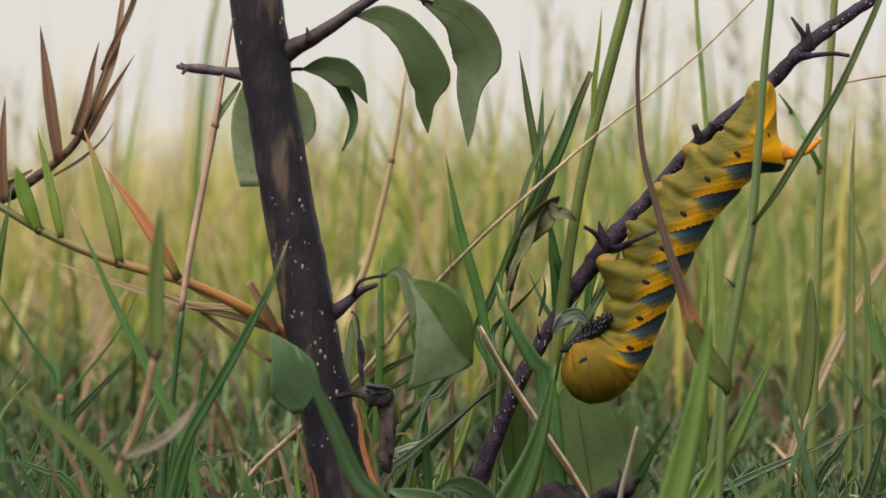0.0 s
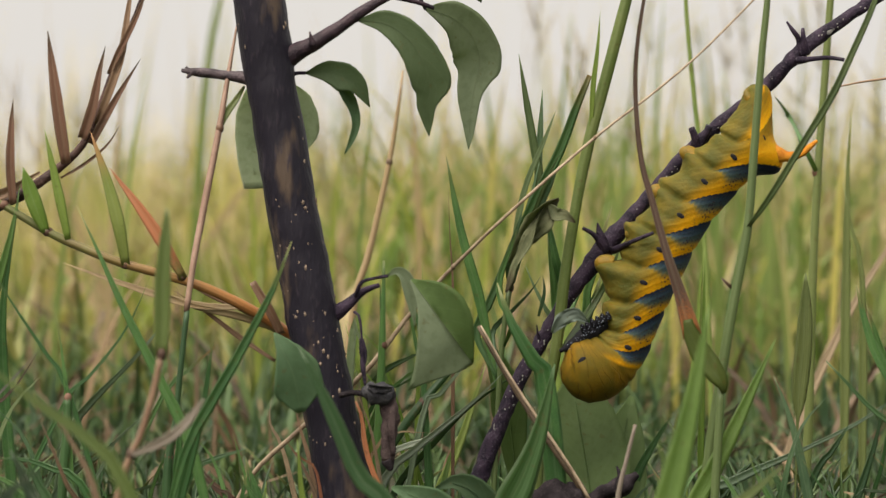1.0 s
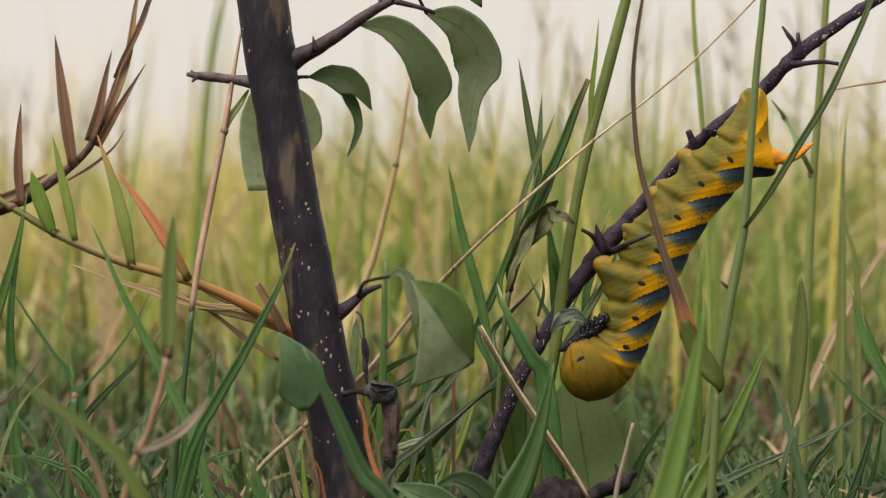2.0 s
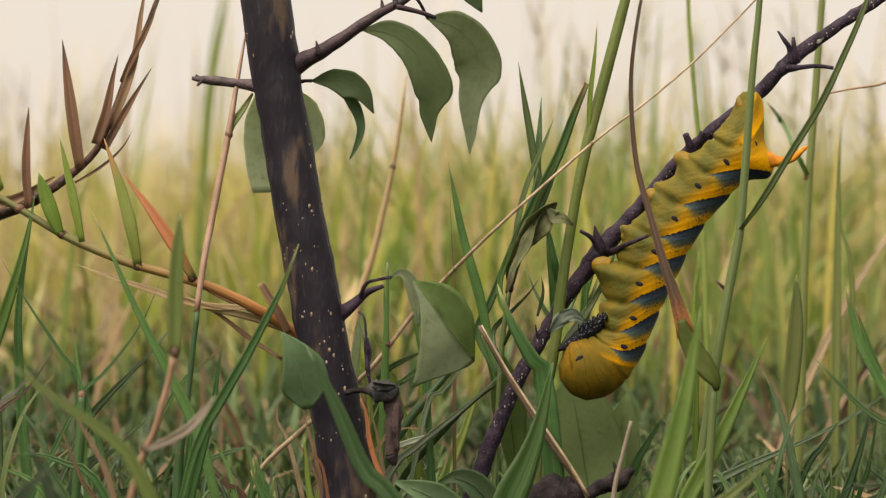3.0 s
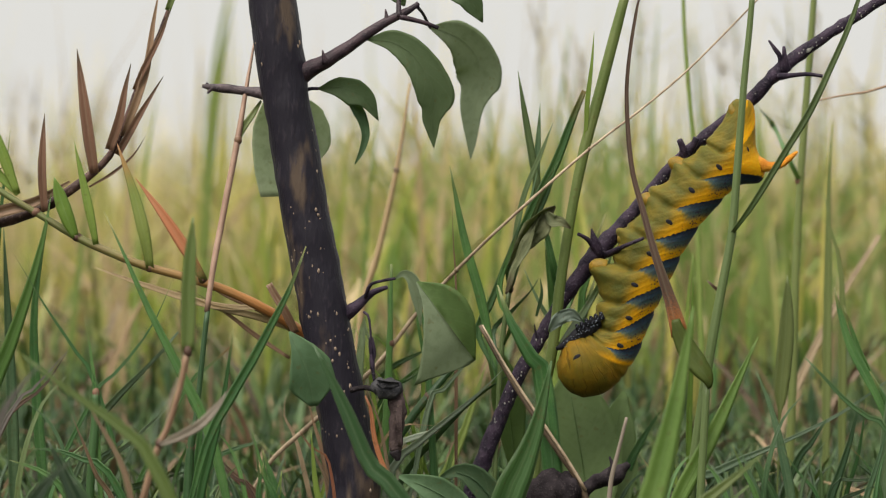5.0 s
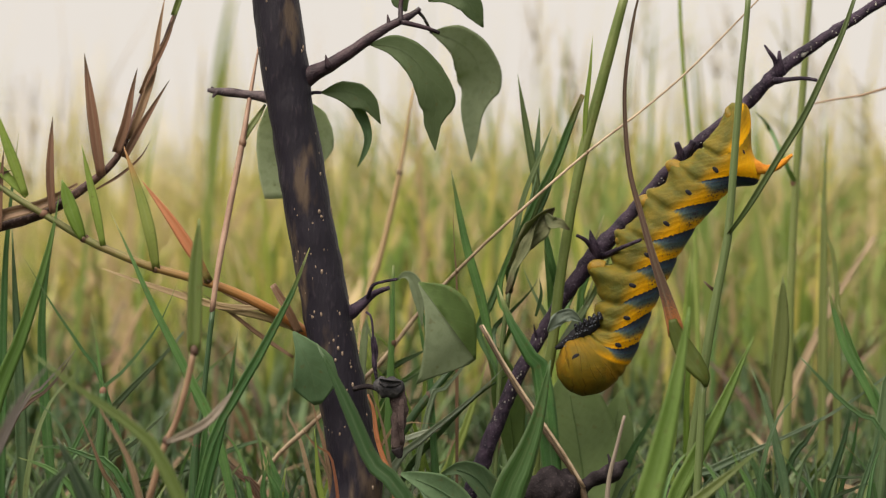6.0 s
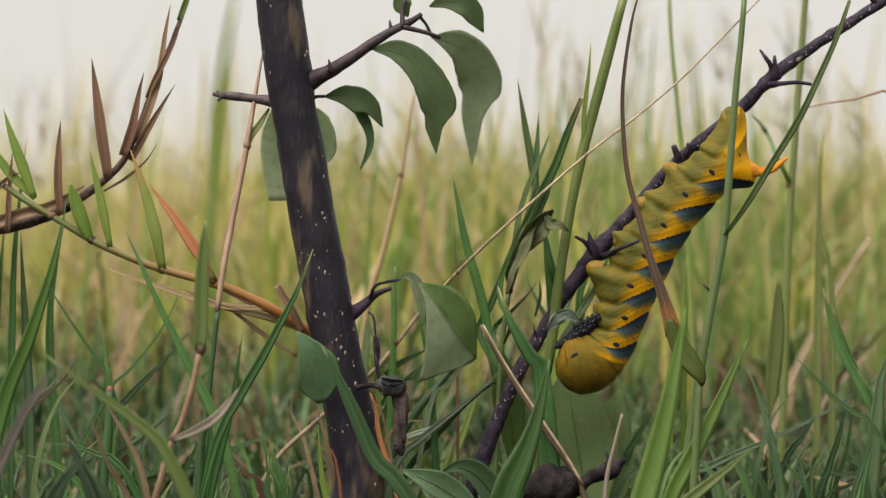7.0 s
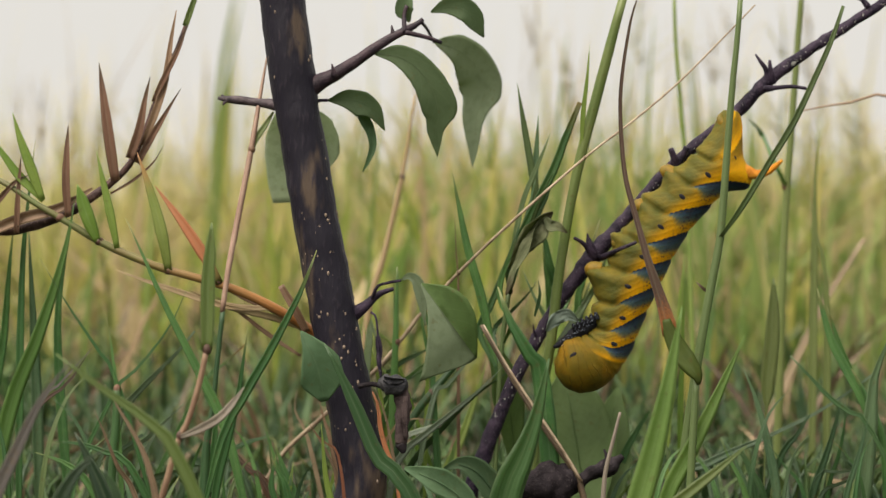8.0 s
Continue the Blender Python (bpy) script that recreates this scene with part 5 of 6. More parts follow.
FRONT_STEM = stalk([(69.1, -20, 0.3), (72.4, -21, 30.7), (76.8, -22, 59.4), (80.4, -22, 79.1), (82.7, -22, 91.2), (84.5, -22, 113.9), (86.3, -22, 136.6), (88.0, -22, 153.2), (88.9, -22, 165.3)],
      [1.9, 1.8, 1.8, 1.75, 1.6, 1.5, 1.35, 1.2, 1.0], SAGE, "tall green grass stem crossing before the caterpillar", [((82.6, -22, 90.9), 2.1)], OLIVE)
grass([(82.5, -23, 91.2), (88.2, -26, 99.5), (96.4, -27, 113.0), (104.6, -27, 126.5), (110.8, -26, 139.3), (116.3, -25, 151.5), (120.1, -24, 162.1)], 2.7, SAGE, "leaf", root=False, owner=FRONT_STEM, shape=(0.5, 0.9, 0.9, 1, 0.9, 0.8, 0.5), n=20, roll=15)
BACK_STEM = stalk([(115.3, 140, -15.1), (117.5, 140, 38.6), (118.6, 140, 78.0), (120.2, 140, 110.3), (122.2, 140, 137.1), (124.3, 140, 165.8), (125.7, 140, 183.7)], [1.9, 1.9, 1.8, 1.7, 1.6, 1.5, 1.3], OLIVE, "grass stem standing behind the caterpillar", [((119.6, 140, 109.9), 2.3)], BROWN)
grass([(119.4, 138, 110.2), (114.1, 134, 119.9), (116.7, 200, 130.7), (105.0, 126, 133.6)], 2.4, GREEN, "leaf", root=False, owner=BACK_STEM, shape=(0.8, 1, 1, 0.7, 0.1))
grass([(103.0, 40, 40.1), (103.4, 40, 46.9), (104.5, 40, 58.6), (105.0, 40, 69.3), (105.2, 40, 78.3)], 6.4, OLIVE, "broad upright olive blade on a thin stem", roll=10, n=28, shape=(0.10, 0.10, 0.10, 0.10, 0.12, 0.16, 0.9, 1, 1, 0.9, 0.6, 0.05))
SWAY_STEM = stalk([(93.0, 200, -20.9), (90.6, 200, 54.9), (88.3, 200, 111.7), (86.0, 200, 138.2), (83.7, 200, 164.8), (83.0, 200, 185.6)], [1.4, 1.3, 1.2, 1.1, 1.0, 0.8], REED, "thin green stem swaying behind the caterpillar")
SWAY_STRAW = stalk([(-36.4, 190, -19.9), (-30.8, 190, 58.9), (-24.2, 190, 85.2), (-17.6, 190, 114.3), (-14.3, 190, 134.0), (-12.8, 190, 145.3)], [1.6, 1.7, 1.6, 1.5, 1.2, 0.5], STRAW, "dry straw behind the shrub", [((-17.6, 190, 114.5), 2.0)], STRAW_BROWN, "dry_grass")
# curved dry leaf with a rusty break
def broken_leaf():
    top = thing("bent_grass_leaf", (71.4, -33, -3.0), "long bent grass leaf, green below and withered brown above", "grass")
    g = Geo()
    g.tube([(71.4, -33, -3.0), (72.8, -33, 19.3), (73.9, -33, 38.5), (74.5, -33, 48.1)], [1.2, 1.2, 1.15, 1.0], 12, 8)
    part("culm", g, SAGE, top)
    g = Geo()
    g.blade([(75.1, -34, 46.5), (74.4, -35, 49.4), (71.5, -35, 53.3), (68.7, -34.5, 57.4), (65.7, -34.5, 63.4), (64.9, -34.2, 66.3)], 6.4, 18, shape=(0.15, 0.75, 1, 0.95, 0.70, 0.5), fold=0.3, roll=10)
    part("green_part", g, BENT, top)
    g = Geo()
    g.blade([(66.2, -33.5, 61.8), (64.6, -34, 68.0), (62.7, -34, 74.4), (59.6, -34, 84.0), (56.0, -33, 97.2), (52.7, -32, 110.4), (51.4, -31, 128.0), (52.0, -31, 140.8), (54.6, -30, 156.9), (56.5, -30, 163.3)], 5.4, 30, shape=(1.0, 0.66, 0.44, 0.35, 0.30, 0.26, 0.23, 0.21, 0.18, 0.08), fold=0.8, roll=10)
    part("dry_part", g, DRY_LEAF, top, "rolled brown withered part, rusty at the break")


broken_leaf()

# ---- blades in the sharp zone ----
BL = "single green grass blade among the stems"
CLUSTER = stalk([(13.1, 5, -2.1), (14.7, 5, 32.2), (16.2, 5, 57.1), (18.5, 5, 75.0)], [0.9, 0.9, 1.0, 1.0], SAGE, "grass stem that spreads into a fan of dark blades", [((18.5, 5, 74.6), 2.0)], BROWN)
grass([(19.0, 7, 75.6), (22.4, 7, 89.7), (26.5, 7, 103.1), (25.4, 7, 112.2), (23.2, 7, 125.5), (21.0, 7, 140.0)], 3.3, SAGE, BL, roll=20, root=False, owner=CLUSTER, shape=(0.5, 0.8, 1, 0.95, 0.75, 0.05))
grass([(19.3, 11, 75.5), (23.0, 11, 89.7), (26.3, 11, 103.1), (26.8, 11, 112.3), (27.3, 11, 120.7), (27.8, 11, 130.2)], 2.8, BLUE, BL, root=False, owner=CLUSTER, shape=(0.5, 0.8, 1, 0.95, 0.75, 0.05))
grass([(18.0, -2, 74.8), (21.0, -2, 88.9), (25.4, -2, 99.3), (32.0, -2, 112.5), (36.2, -2, 123.5), (40.4, -2, 133.6)], 3.8, TORN, "dark green blade with a torn brown tip", roll=15, root=False, owner=CLUSTER, shape=(0.5, 0.9, 1, 0.95, 0.8, 0.5))
grass([(18.6, 1, 76.5), (20.6, 1, 93.0), (23.5, 1, 104.6), (28.0, 1, 115.4), (31.3, 1, 124.1)], 2.2, SAGE, BL, roll=-20, root=False, owner=CLUSTER, shape=(0.5, 0.8, 1, 0.95, 0.75, 0.05))
grass([(19.0, 4, 75.6), (22.3, 4, 88.1), (27.3, 4, 98.4), (30.1, 4, 104.7), (32.7, 4, 111.6)], 2.6, BLUE, BL, roll=30, root=False, owner=CLUSTER, shape=(0.5, 0.8, 1, 0.95, 0.75, 0.05))
grass([(15.4, 5, 44.0), (12.2, 6, 60.2), (9.5, 5, 72.7), (4.8, 4, 89.8), (0.6, 3, 111.3)], 3.8, GREEN, "upright green blade", roll=10, shape=(0.3, 0.7, 1, 0.9, 0.6, 0.05), root=False, owner=CLUSTER)
grass([(2.5, 20, 53.5), (2.5, 20, 75.7), (1.7, 20, 88.3), (1.3, 20, 101.8)], 1.4, PINK, "thin dry blade", roll=10)
grass([(32.6, 0, 66.0), (34.0, 14, 72.6), (31.6, 12, 82.0), (30.0, 12, 89.9), (28.4, 12, 97.7)], 3.4, GREEN, BL, shape=(0.3, 0.7, 1, 0.9, 0.6, 0.05), root=False, owner=OLIVE_STEM)
grass([(31.6, 1, 57.0), (32.2, 30, 62.7), (29.0, 30, 68.3), (25.8, 30, 74.7), (23.4, 30, 80.7)], 3.0, BLUE, BL, roll=20, root=False, owner=OLIVE_STEM)
grass([(15.6, 6, 50.0), (13.6, 20, 61.4), (19.2, 20, 67.7), (24.7, 20, 73.3), (27.6, 20, 77.6)], 2.4, BLUE, BL, roll=30, root=False, owner=CLUSTER)
grass([(28.1, -14, 47.3), (24.5, -15, 54.7), (18.4, -15, 65.3), (14.6, -14, 76.0)], 7.6, GREEN, "broad green blade across the twig", roll=-5, fold=0.2, shape=(0.5, 0.9, 1, 0.9, 0.55, 0.05), lean=0.2)
grass([(17.2, -24, 14.8), (21.1, -24, 23.5), (24.7, -24, 32.4), (27.4, -24, 42.1), (30.0, -24, 54.1)], 12.5, MIDGREEN, "broad green blade rising before the twig", roll=10, shape=(0.8, 1, 0.9, 0.55, 0.3, 0.05))
grass([(-68.1, -60, 30.6), (-61.4, -60, 44.2), (-54.8, -60, 55.4), (-49.0, -60, 66.2), (-44.1, -60, 75.8), (-39.7, -60, 87.3)], 3.6, GREEN, "long bright green blade before the trunk", roll=10, shape=(0.25, 0.45, 0.8, 1, 0.9, 0.6, 0.1))
grass([(-33.2, -40, 2.2), (-37.5, -42, 17.2), (-39.0, -43, 35.0)], 3.0, LIME, "soft green blade close by", roll=30)
grass([(-13.4, -110, 21.7), (-20.8, -110, 29.3), (-26.3, -110, 41.8), (-31.3, -110, 52.7), (-35.7, -110, 61.2)], 6.0, MIDGREEN, "broad soft green blade before the trunk", roll=15, shape=(0.8, 1, 0.95, 0.75, 0.05))
grass([(-68.3, -26, 31.0), (-77.3, -27, 50.6), (-87.0, -28, 70.1), (-93.7, -28, 85.2), (-99.4, -27, 97.2)], 3.9, GREEN, "long green blade leaning over", roll=10)
grass([(-102.8, -14, 45.5), (-108.9, -14, 56.2), (-115.1, -14, 65.3), (-119.6, -14, 72.2), (-127.3, -14, 85.2)], 1.8, GREEN, "thin green blade")
grass([(-103.6, -14, 45.7), (-104.3, -14, 52.2), (-105.2, -14, 59.5), (-106.9, -14, 68.1)], 2.1, GREEN, "pointed green blade")
grass([(-103.3, -14, 44.4), (-97.1, -14, 50.5), (-89.8, -14, 59.5), (-85.2, -14, 66.8), (-82.3, -14, 73.7), (-80.5, -14, 78.2)], 1.7, GREEN, "thin green blade leaning over")
grass([(-103.5, 0, 36.5), (-99.3, 0, 41.4), (-91.9, 0, 49.2), (-85.8, 0, 55.3), (-80.3, 0, 61.9)], 2.1, SILVER, "long grey-green blade of grass", roll=20, shape=(0.6, 0.8, 1, 0.9, 0.8, 0.4))
grass([(-78.8, 8, 44.4), (-74.3, 8, 48.9), (-69.3, 8, 53.6), (-64.5, 8, 57.7)], 1.9, TORN, "slanting green blade", shape=(0.6, 0.9, 1, 0.8, 0.3))
stalk([(-105.9, -14, -0.3), (-104.7, -14, 19.5), (-103.5, -14, 34.8), (-103.2, -14, 44.6)], [1.6, 1.6, 1.7, 1.4], DEEP, "green tillering grass stem", [((-103.2, -14, 44.3), 2.0)], BROWN)
grass([(-137.2, -10, 37.5), (-128.3, -12, 59.9), (-121.3, -13, 80.6), (-117.9, -13, 94.3), (-116.6, -12, 102.9)], 6.4, DULL_LIME, "tall green blade", roll=15)
grass([(-135.6, 4, 42.0), (-135.1, 3, 66.5), (-133.9, 2, 90.9), (-130.4, 2, 122.3)], 3.4, GREEN, "tall dark green blade")
grass([(-130.8, 8, 31.3), (-131.7, 8, 55.9), (-132.5, 7, 76.9), (-133.2, 7, 94.5)], 5.0, BLUE, "tall blue-green blade", roll=30)
grass([(-145.1, 10, 38.2), (-141.6, 10, 59.3), (-139.6, 8, 80.4), (-137.8, 8, 98.0)], 4.4, GREEN, "tall dark green blade", roll=20)
grass([(-121.3, 10, 13.1), (-123.7, 10, 44.4), (-123.9, 8, 69.5), (-119.2, 6, 99.2)], 4.2, GREEN, "tall dark green blade")
# soft shapes close to the lens
grass([(-65.9, -240, 37.4), (-73.5, -240, 46.4), (-83.5, -240, 53.5), (-89.7, -240, 58.1), (-95.6, -240, 62.5)], 4.4, OLIVE, "soft green blade near the viewer", shape=(0.6, 1, 0.9, 0.6, 0.1))
grass([(-71.6, -164, 38.1), (-66.2, -166, 40.4), (-61.1, -168, 43.4), (-57.4, -168, 47.4), (-54.6, -168, 51.4)], 3.0, PALE_DRY, "leaf", root=False, owner=SOFT, shape=(0.4, 0.9, 1, 0.8, 0.1))
grass([(-111.2, -260, 20.2), (-102.1, -260, 40.9), (-95.7, -260, 53.8), (-89.2, -260, 61.5)], 5.0, GREY_DRY, "soft dry blade near the viewer")
grass([(-78.7, -168, 27.1), (-82.4, -168, 37.2), (-86.9, -168, 44.8), (-91.3, -168, 52.3)], 2.4, STRAW_BROWN, "soft dry reddish blade near the viewer")
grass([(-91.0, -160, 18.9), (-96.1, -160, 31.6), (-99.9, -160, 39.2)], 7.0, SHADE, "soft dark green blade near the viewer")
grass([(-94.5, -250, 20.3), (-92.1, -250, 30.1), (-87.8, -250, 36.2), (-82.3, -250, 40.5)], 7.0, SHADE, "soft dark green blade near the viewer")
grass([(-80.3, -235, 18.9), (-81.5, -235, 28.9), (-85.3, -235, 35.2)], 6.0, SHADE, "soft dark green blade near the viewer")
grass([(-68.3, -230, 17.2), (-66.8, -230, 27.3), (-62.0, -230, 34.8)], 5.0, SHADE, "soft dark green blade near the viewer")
# right-hand side
grass([(47.3, -170, 16.0), (51.7, -170, 32.3), (55.4, -170, 47.4), (58.6, -170, 63.8), (60.1, -170, 72.6)], 8.6, CLEAR_LIME, "bright lime-green blade", roll=5)
grass([(66.0, -30, 13.3), (71.7, -30, 24.5), (78.1, -30, 37.0), (84.4, -30, 50.4), (89.5, -30, 61.3)], 6.6, CLEAR_LIME, "bright lime-green blade", roll=5)
PAIR = stalk([(138.8, 12, -3.0), (137.2, 12, 26.1), (131.2, 11, 41.2), (126.2, 10, 49.3)], [1.6, 1.6, 1.5, 1.3], GREEN, "short green stem with two leaves")
grass([(134.4, 8, 26.4), (132.3, 8, 33.4), (128.7, 8, 42.0), (124.9, 8, 49.4), (120.9, 8, 56.8), (118.1, 8, 65.5), (115.8, 8, 75.3)], 3.8, GREEN, "upright green blade", roll=10, root=False, owner=PAIR, shape=(0.4, 0.6, 0.8, 1, 0.9, 0.6, 0.05))
grass([(134.8, 11, 25.9), (132.9, 11, 34.1), (129.4, 11, 42.8), (126.3, 11, 50.3), (124.0, 11, 55.5), (121.9, 11, 61.4), (119.1, 11, 69.8)], 2.6, GREEN, "upright green blade", roll=-15, root=False, owner=PAIR, shape=(0.4, 0.6, 0.8, 1, 0.9, 0.6, 0.05))
grass([(72.0, 18, 15.3), (79.9, 18, 18.4), (88.7, 18, 22.6), (97.5, 18, 26.3), (108.0, 18, 31.1), (116.8, 18, 35.5), (125.6, 18, 41.1), (136.5, 18, 49.0)], 3.6, SILVER, "long grey-green leaf lying over the turf", roll=5, lean=0.1, n=20, shape=(0.4, 0.9, 1, 0.75, 0.42, 0.38, 0.3, 0.2))
grass([(122.0, 260, 7.6), (129.4, 260, 29.3), (138.8, 260, 49.7), (149.3, 260, 70.1), (163.0, 260, 91.7)], 4.2, STRAW_RED, "dry reddish straw leaning behind", shape=(1, 1, 0.9, 0.7, 0.5), lean=0.3)
grass([(124.5, 110, 106.0), (128.0, 110, 88.7), (130.6, 110, 74.7)][::-1], 3.6, OLIVE, "olive blade behind the stems", lean=0)
grass([(133.2, 180, -0.4), (134.1, 180, 74.0), (134.7, 180, 111.2), (136.0, 180, 131.7)], 4.4, OLIVE, "soft broad green blade behind", lean=0)
stalk([(116.3, 70, 133.6), (124.9, 72, 135.4), (133.5, 74, 136.7), (150.6, 76, 139.0), (164.7, 80, 118.9), (171.5, 80, -9.3)][::-1], [1.2, 1.1, 1.0, 0.9, 0.7, 0.3], PINK, "dry bent stalk behind the twig", (), None, "dry_grass", root=False)
# corner of single blades over the lying leaf
grass([(131.0, -2, 31.8), (124.8, -2, 36.6), (118.8, -2, 40.9), (112.4, -2, 47.7), (106.2, -2, 54.2)], 1.9, DEEP, "thin straight dark green blade", shape=(0.3, 0.5, 0.8, 1, 0.9, 0.2))
grass([(114.0, 6, 10.2), (117.2, 6, 19.6), (120.6, 6, 30.0), (123.4, 6, 41.8)], 3.4, DEEP, "broad dark green grass blade", roll=10, lean=0.2)
grass([(119.2, 9, 11.7), (123.1, 9, 24.6), (125.7, 9, 41.0)], 2.2, GREEN, "tall green grass blade", roll=25, lean=0.1)
grass([(104.7, 10, 22.4), (108.9, 10, 28.0), (113.8, 10, 35.3)], 2.8, DEEP, "dark blade bent low", roll=10, shape=(0.1, 0.4, 1, 0.9, 0.2))
grass([(102.2, 4, 12.4), (99.9, 4, 24.9), (98.2, 4, 32.7), (95.3, 4, 42.2), (92.1, 4, 50.0)], 4, BLUE, "long blue-green blade of grass", roll=15, lean=0.2)
grass([(109.9, 0, 13.1), (104.7, 0, 19.6), (99.9, 0, 26.5)], 1.6, GREEN, "thin green grass blade", lean=0.3)
grass([(93.3, 0, 10.7), (89.9, 0, 19.6), (87.1, 0, 25.7), (84.5, 0, 28.8)], 2.2, BLUE, "blue-green grass blade", roll=20, lean=0.3)
grass([(98.6, 8, 10.4), (95.1, 8, 17.7), (91.7, 8, 25.4)], 3, DEEP, "short dark green grass blade", roll=10, lean=0.3)
grass([(123.5, -4, 11.0), (126.3, -4, 20.2), (128.9, -4, 28.8), (130.8, -4, 36.4)], 2.6, BLUE, "blue-green grass blade", roll=10, lean=0.2)
grass([(128.4, 2, 17.1), (126.2, 2, 20.5), (123.3, 2, 24.2), (120.1, 2, 27.3)], 1.4, TORN, "short dark grass blade with a brown tip", lean=0.3)
grass([(115.6, -4, 11.0), (121.1, -4, 14.4), (129.7, -4, 17.2)], 2.6, SILVER, "pale blade lying over the turf", roll=30, lean=0.2)
grass([(115.8, 6, 16.1), (123.2, 6, 17.3), (134.5, 6, 18.9)], 1.8, SILVER, "pale blade lying over the turf", roll=20, lean=0.2)
grass([(82.6, -4, 15.4), (80.2, -4, 19.6), (77.8, -4, 22.7)], 1.7, SILVER, "short pale grass blade", lean=0.2)
grass([(83.1, -2, 17.4), (81.8, -2, 20.5), (80.4, -2, 24.2)], 1.7, BLUE, "short pale grass blade", lean=0.2)
# low centre
stalk([(-20.9, 4, -2.0), (-16.8, 4, 24.4), (-11.8, 4, 34.6), (-5.6, 4, 42.8), (1.9, 5, 51.5)], [1.5, 1.5, 1.6, 1.6, 1.2], DEEP, "stout green grass stem", [((-5.9, 4, 42.2), 2.2)], BROWN)
grass([(-5.3, 4, 42.8), (-6.6, 6, 60.2), (-8.4, 6, 69.6), (-10.8, 6, 81.3)], 2.4, GREEN, "upright green blade")
stalk([(-20.2, 10, -2.6), (-18.6, 10, 31.9), (-17.6, 10, 53.8), (-17.2, 10, 66.4), (-16.9, 10, 82.0)], [1.6, 1.6, 1.5, 1.2, 0.5], GREEN, "thin green grass stem behind the shrub", [((-17.2, 10, 58.2), 1.9)], BROWN)
grass([(-21.0, 12, 34.9), (-14.8, 12, 45.9), (-6.9, 12, 52.2), (-3.8, 12, 56.1)], 3.0, GREEN, "slanting green blade behind the shrub", roll=20)
grass([(-22.7, 14, 44.2), (-25.8, 14, 56.8), (-28.2, 14, 64.7)], 2.2, LIME, "curved lime blade")
grass([(-13.3, 20, 18.6), (-3.8, 18, 29.8), (7.3, 16, 41.0), (21.4, 14, 50.5)], 4.0, BLUE, "grey-green blade lying low", roll=50)
grass([(-3.7, -2, 34.1), (-9.9, -2, 34.4), (-13.0, -2, 34.1), (-19.2, -2, 29.5)][::-1], 1.8, STRAW, "dry straw strip")
grass([(-19.0, -8, 29.8), (-22.1, -9, 40.7), (-23.9, -9, 45.3)], 1.6, STRAW_RED, "rusty dry strip beside the trunk")
grass([(-34.4, -8, 8.3), (-36.7, -8, 25.2), (-39.8, -8, 36.0), (-41.3, -8, 42.9)], 2.4, PINK, "dry strip beside the trunk")
grass([(-54.1, -12, 8.7), (-55.7, -12, 14.8), (-54.1, -12, 24.0)], 3.0, GREEN, BL)
grass([(-34.3, -10, 14.6), (-38.9, -10, 25.4), (-44.3, -10, 33.8)], 1.8, STRAW_BROWN, "rusty dry blade")
grass([(-56.8, -6, 14.3), (-63.7, -6, 20.5), (-68.4, -6, 25.9)], 2.4, BROWN, "dry brown bent blade")
grass([(-70.1, -4, 21.9), (-63.9, -4, 26.5), (-54.6, -4, 29.6)], 1.6, GREEN, BL)
grass([(-99.1, -20, 21.5), (-106.7, -20, 25.3), (-114.3, -20, 27.9), (-124.9, -20, 28.3)], 3.0, GREEN, "arching green blade")
# more blades, sharp to half sharp
grass([(-107.4, -2, 18.7), (-103.0, -4, 36.2), (-96.3, -6, 44.5), (-88.7, -8, 52.0), (-79.4, -9, 62.2)], 3.8, SILVER, "long blue-green blade of grass", roll=25)
grass([(-126.7, -30, 38.3), (-121.9, -30, 42.8), (-116.3, -30, 47.1), (-109.4, -30, 57.6)], 2.6, BROWN, "dull brown dry blade of grass")
grass([(-97.1, -30, 15.1), (-100.9, -32, 20.9), (-104.6, -34, 30.6), (-108.2, -35, 39.4)], 2.0, STRAW_BROWN, "reddish dry blade of grass")
grass([(-102.0, 10, 12.2), (-93.5, 8, 16.0), (-85.0, 6, 18.2), (-76.5, 4, 20.3)], 3.0, BLUE, "pale blade lying over the turf", roll=40)
grass([(-104.3, 0, 21.9), (-100.2, 0, 25.2), (-95.2, 0, 28.5), (-83.6, 0, 39.3)], 2.8, SILVER, "pale slanting blade of grass", roll=30)
grass([(-70.7, -40, 16.7), (-68.0, -40, 27.8), (-64.7, -40, 41.2), (-62.9, -40, 52.3), (-61.2, -40, 64.2)], 3.4, GREEN, "broad upright green grass blade", roll=20)
grass([(-75.7, -6, 13.3), (-73.1, -8, 33.9), (-76.9, -8, 43.8), (-78.8, -8, 53.6)], 2.6, GREEN, "upright green grass blade")
grass([(-51.7, -10, 11.1), (-54.5, -10, 21.8), (-56.4, -10, 28.3), (-58.2, -10, 34.5)], 1.8, GREEN, "thin upright green grass blade")
grass([(-47.5, -12, 8.0), (-50.8, -12, 16.2), (-53.0, -12, 22.7), (-54.4, -12, 27.6)], 4.4, GREEN, "short broad green grass blade", roll=20)
grass([(-51.1, -12, 8.0), (-49.8, -12, 14.6), (-48.8, -12, 21.4)], 3.0, LIME, "short lime-green grass blade")
grass([(-69.9, 4, 24.6), (-63.2, 4, 27.1), (-54.6, 4, 29.5)], 1.6, BLUE, "thin pale green grass blade", root=False)
grass([(-59.1, -4, 14.6), (-62.7, -4, 18.1), (-67.6, -4, 23.2), (-69.6, -4, 26.1)], 2.4, BROWN, "bent brown dry grass blade")
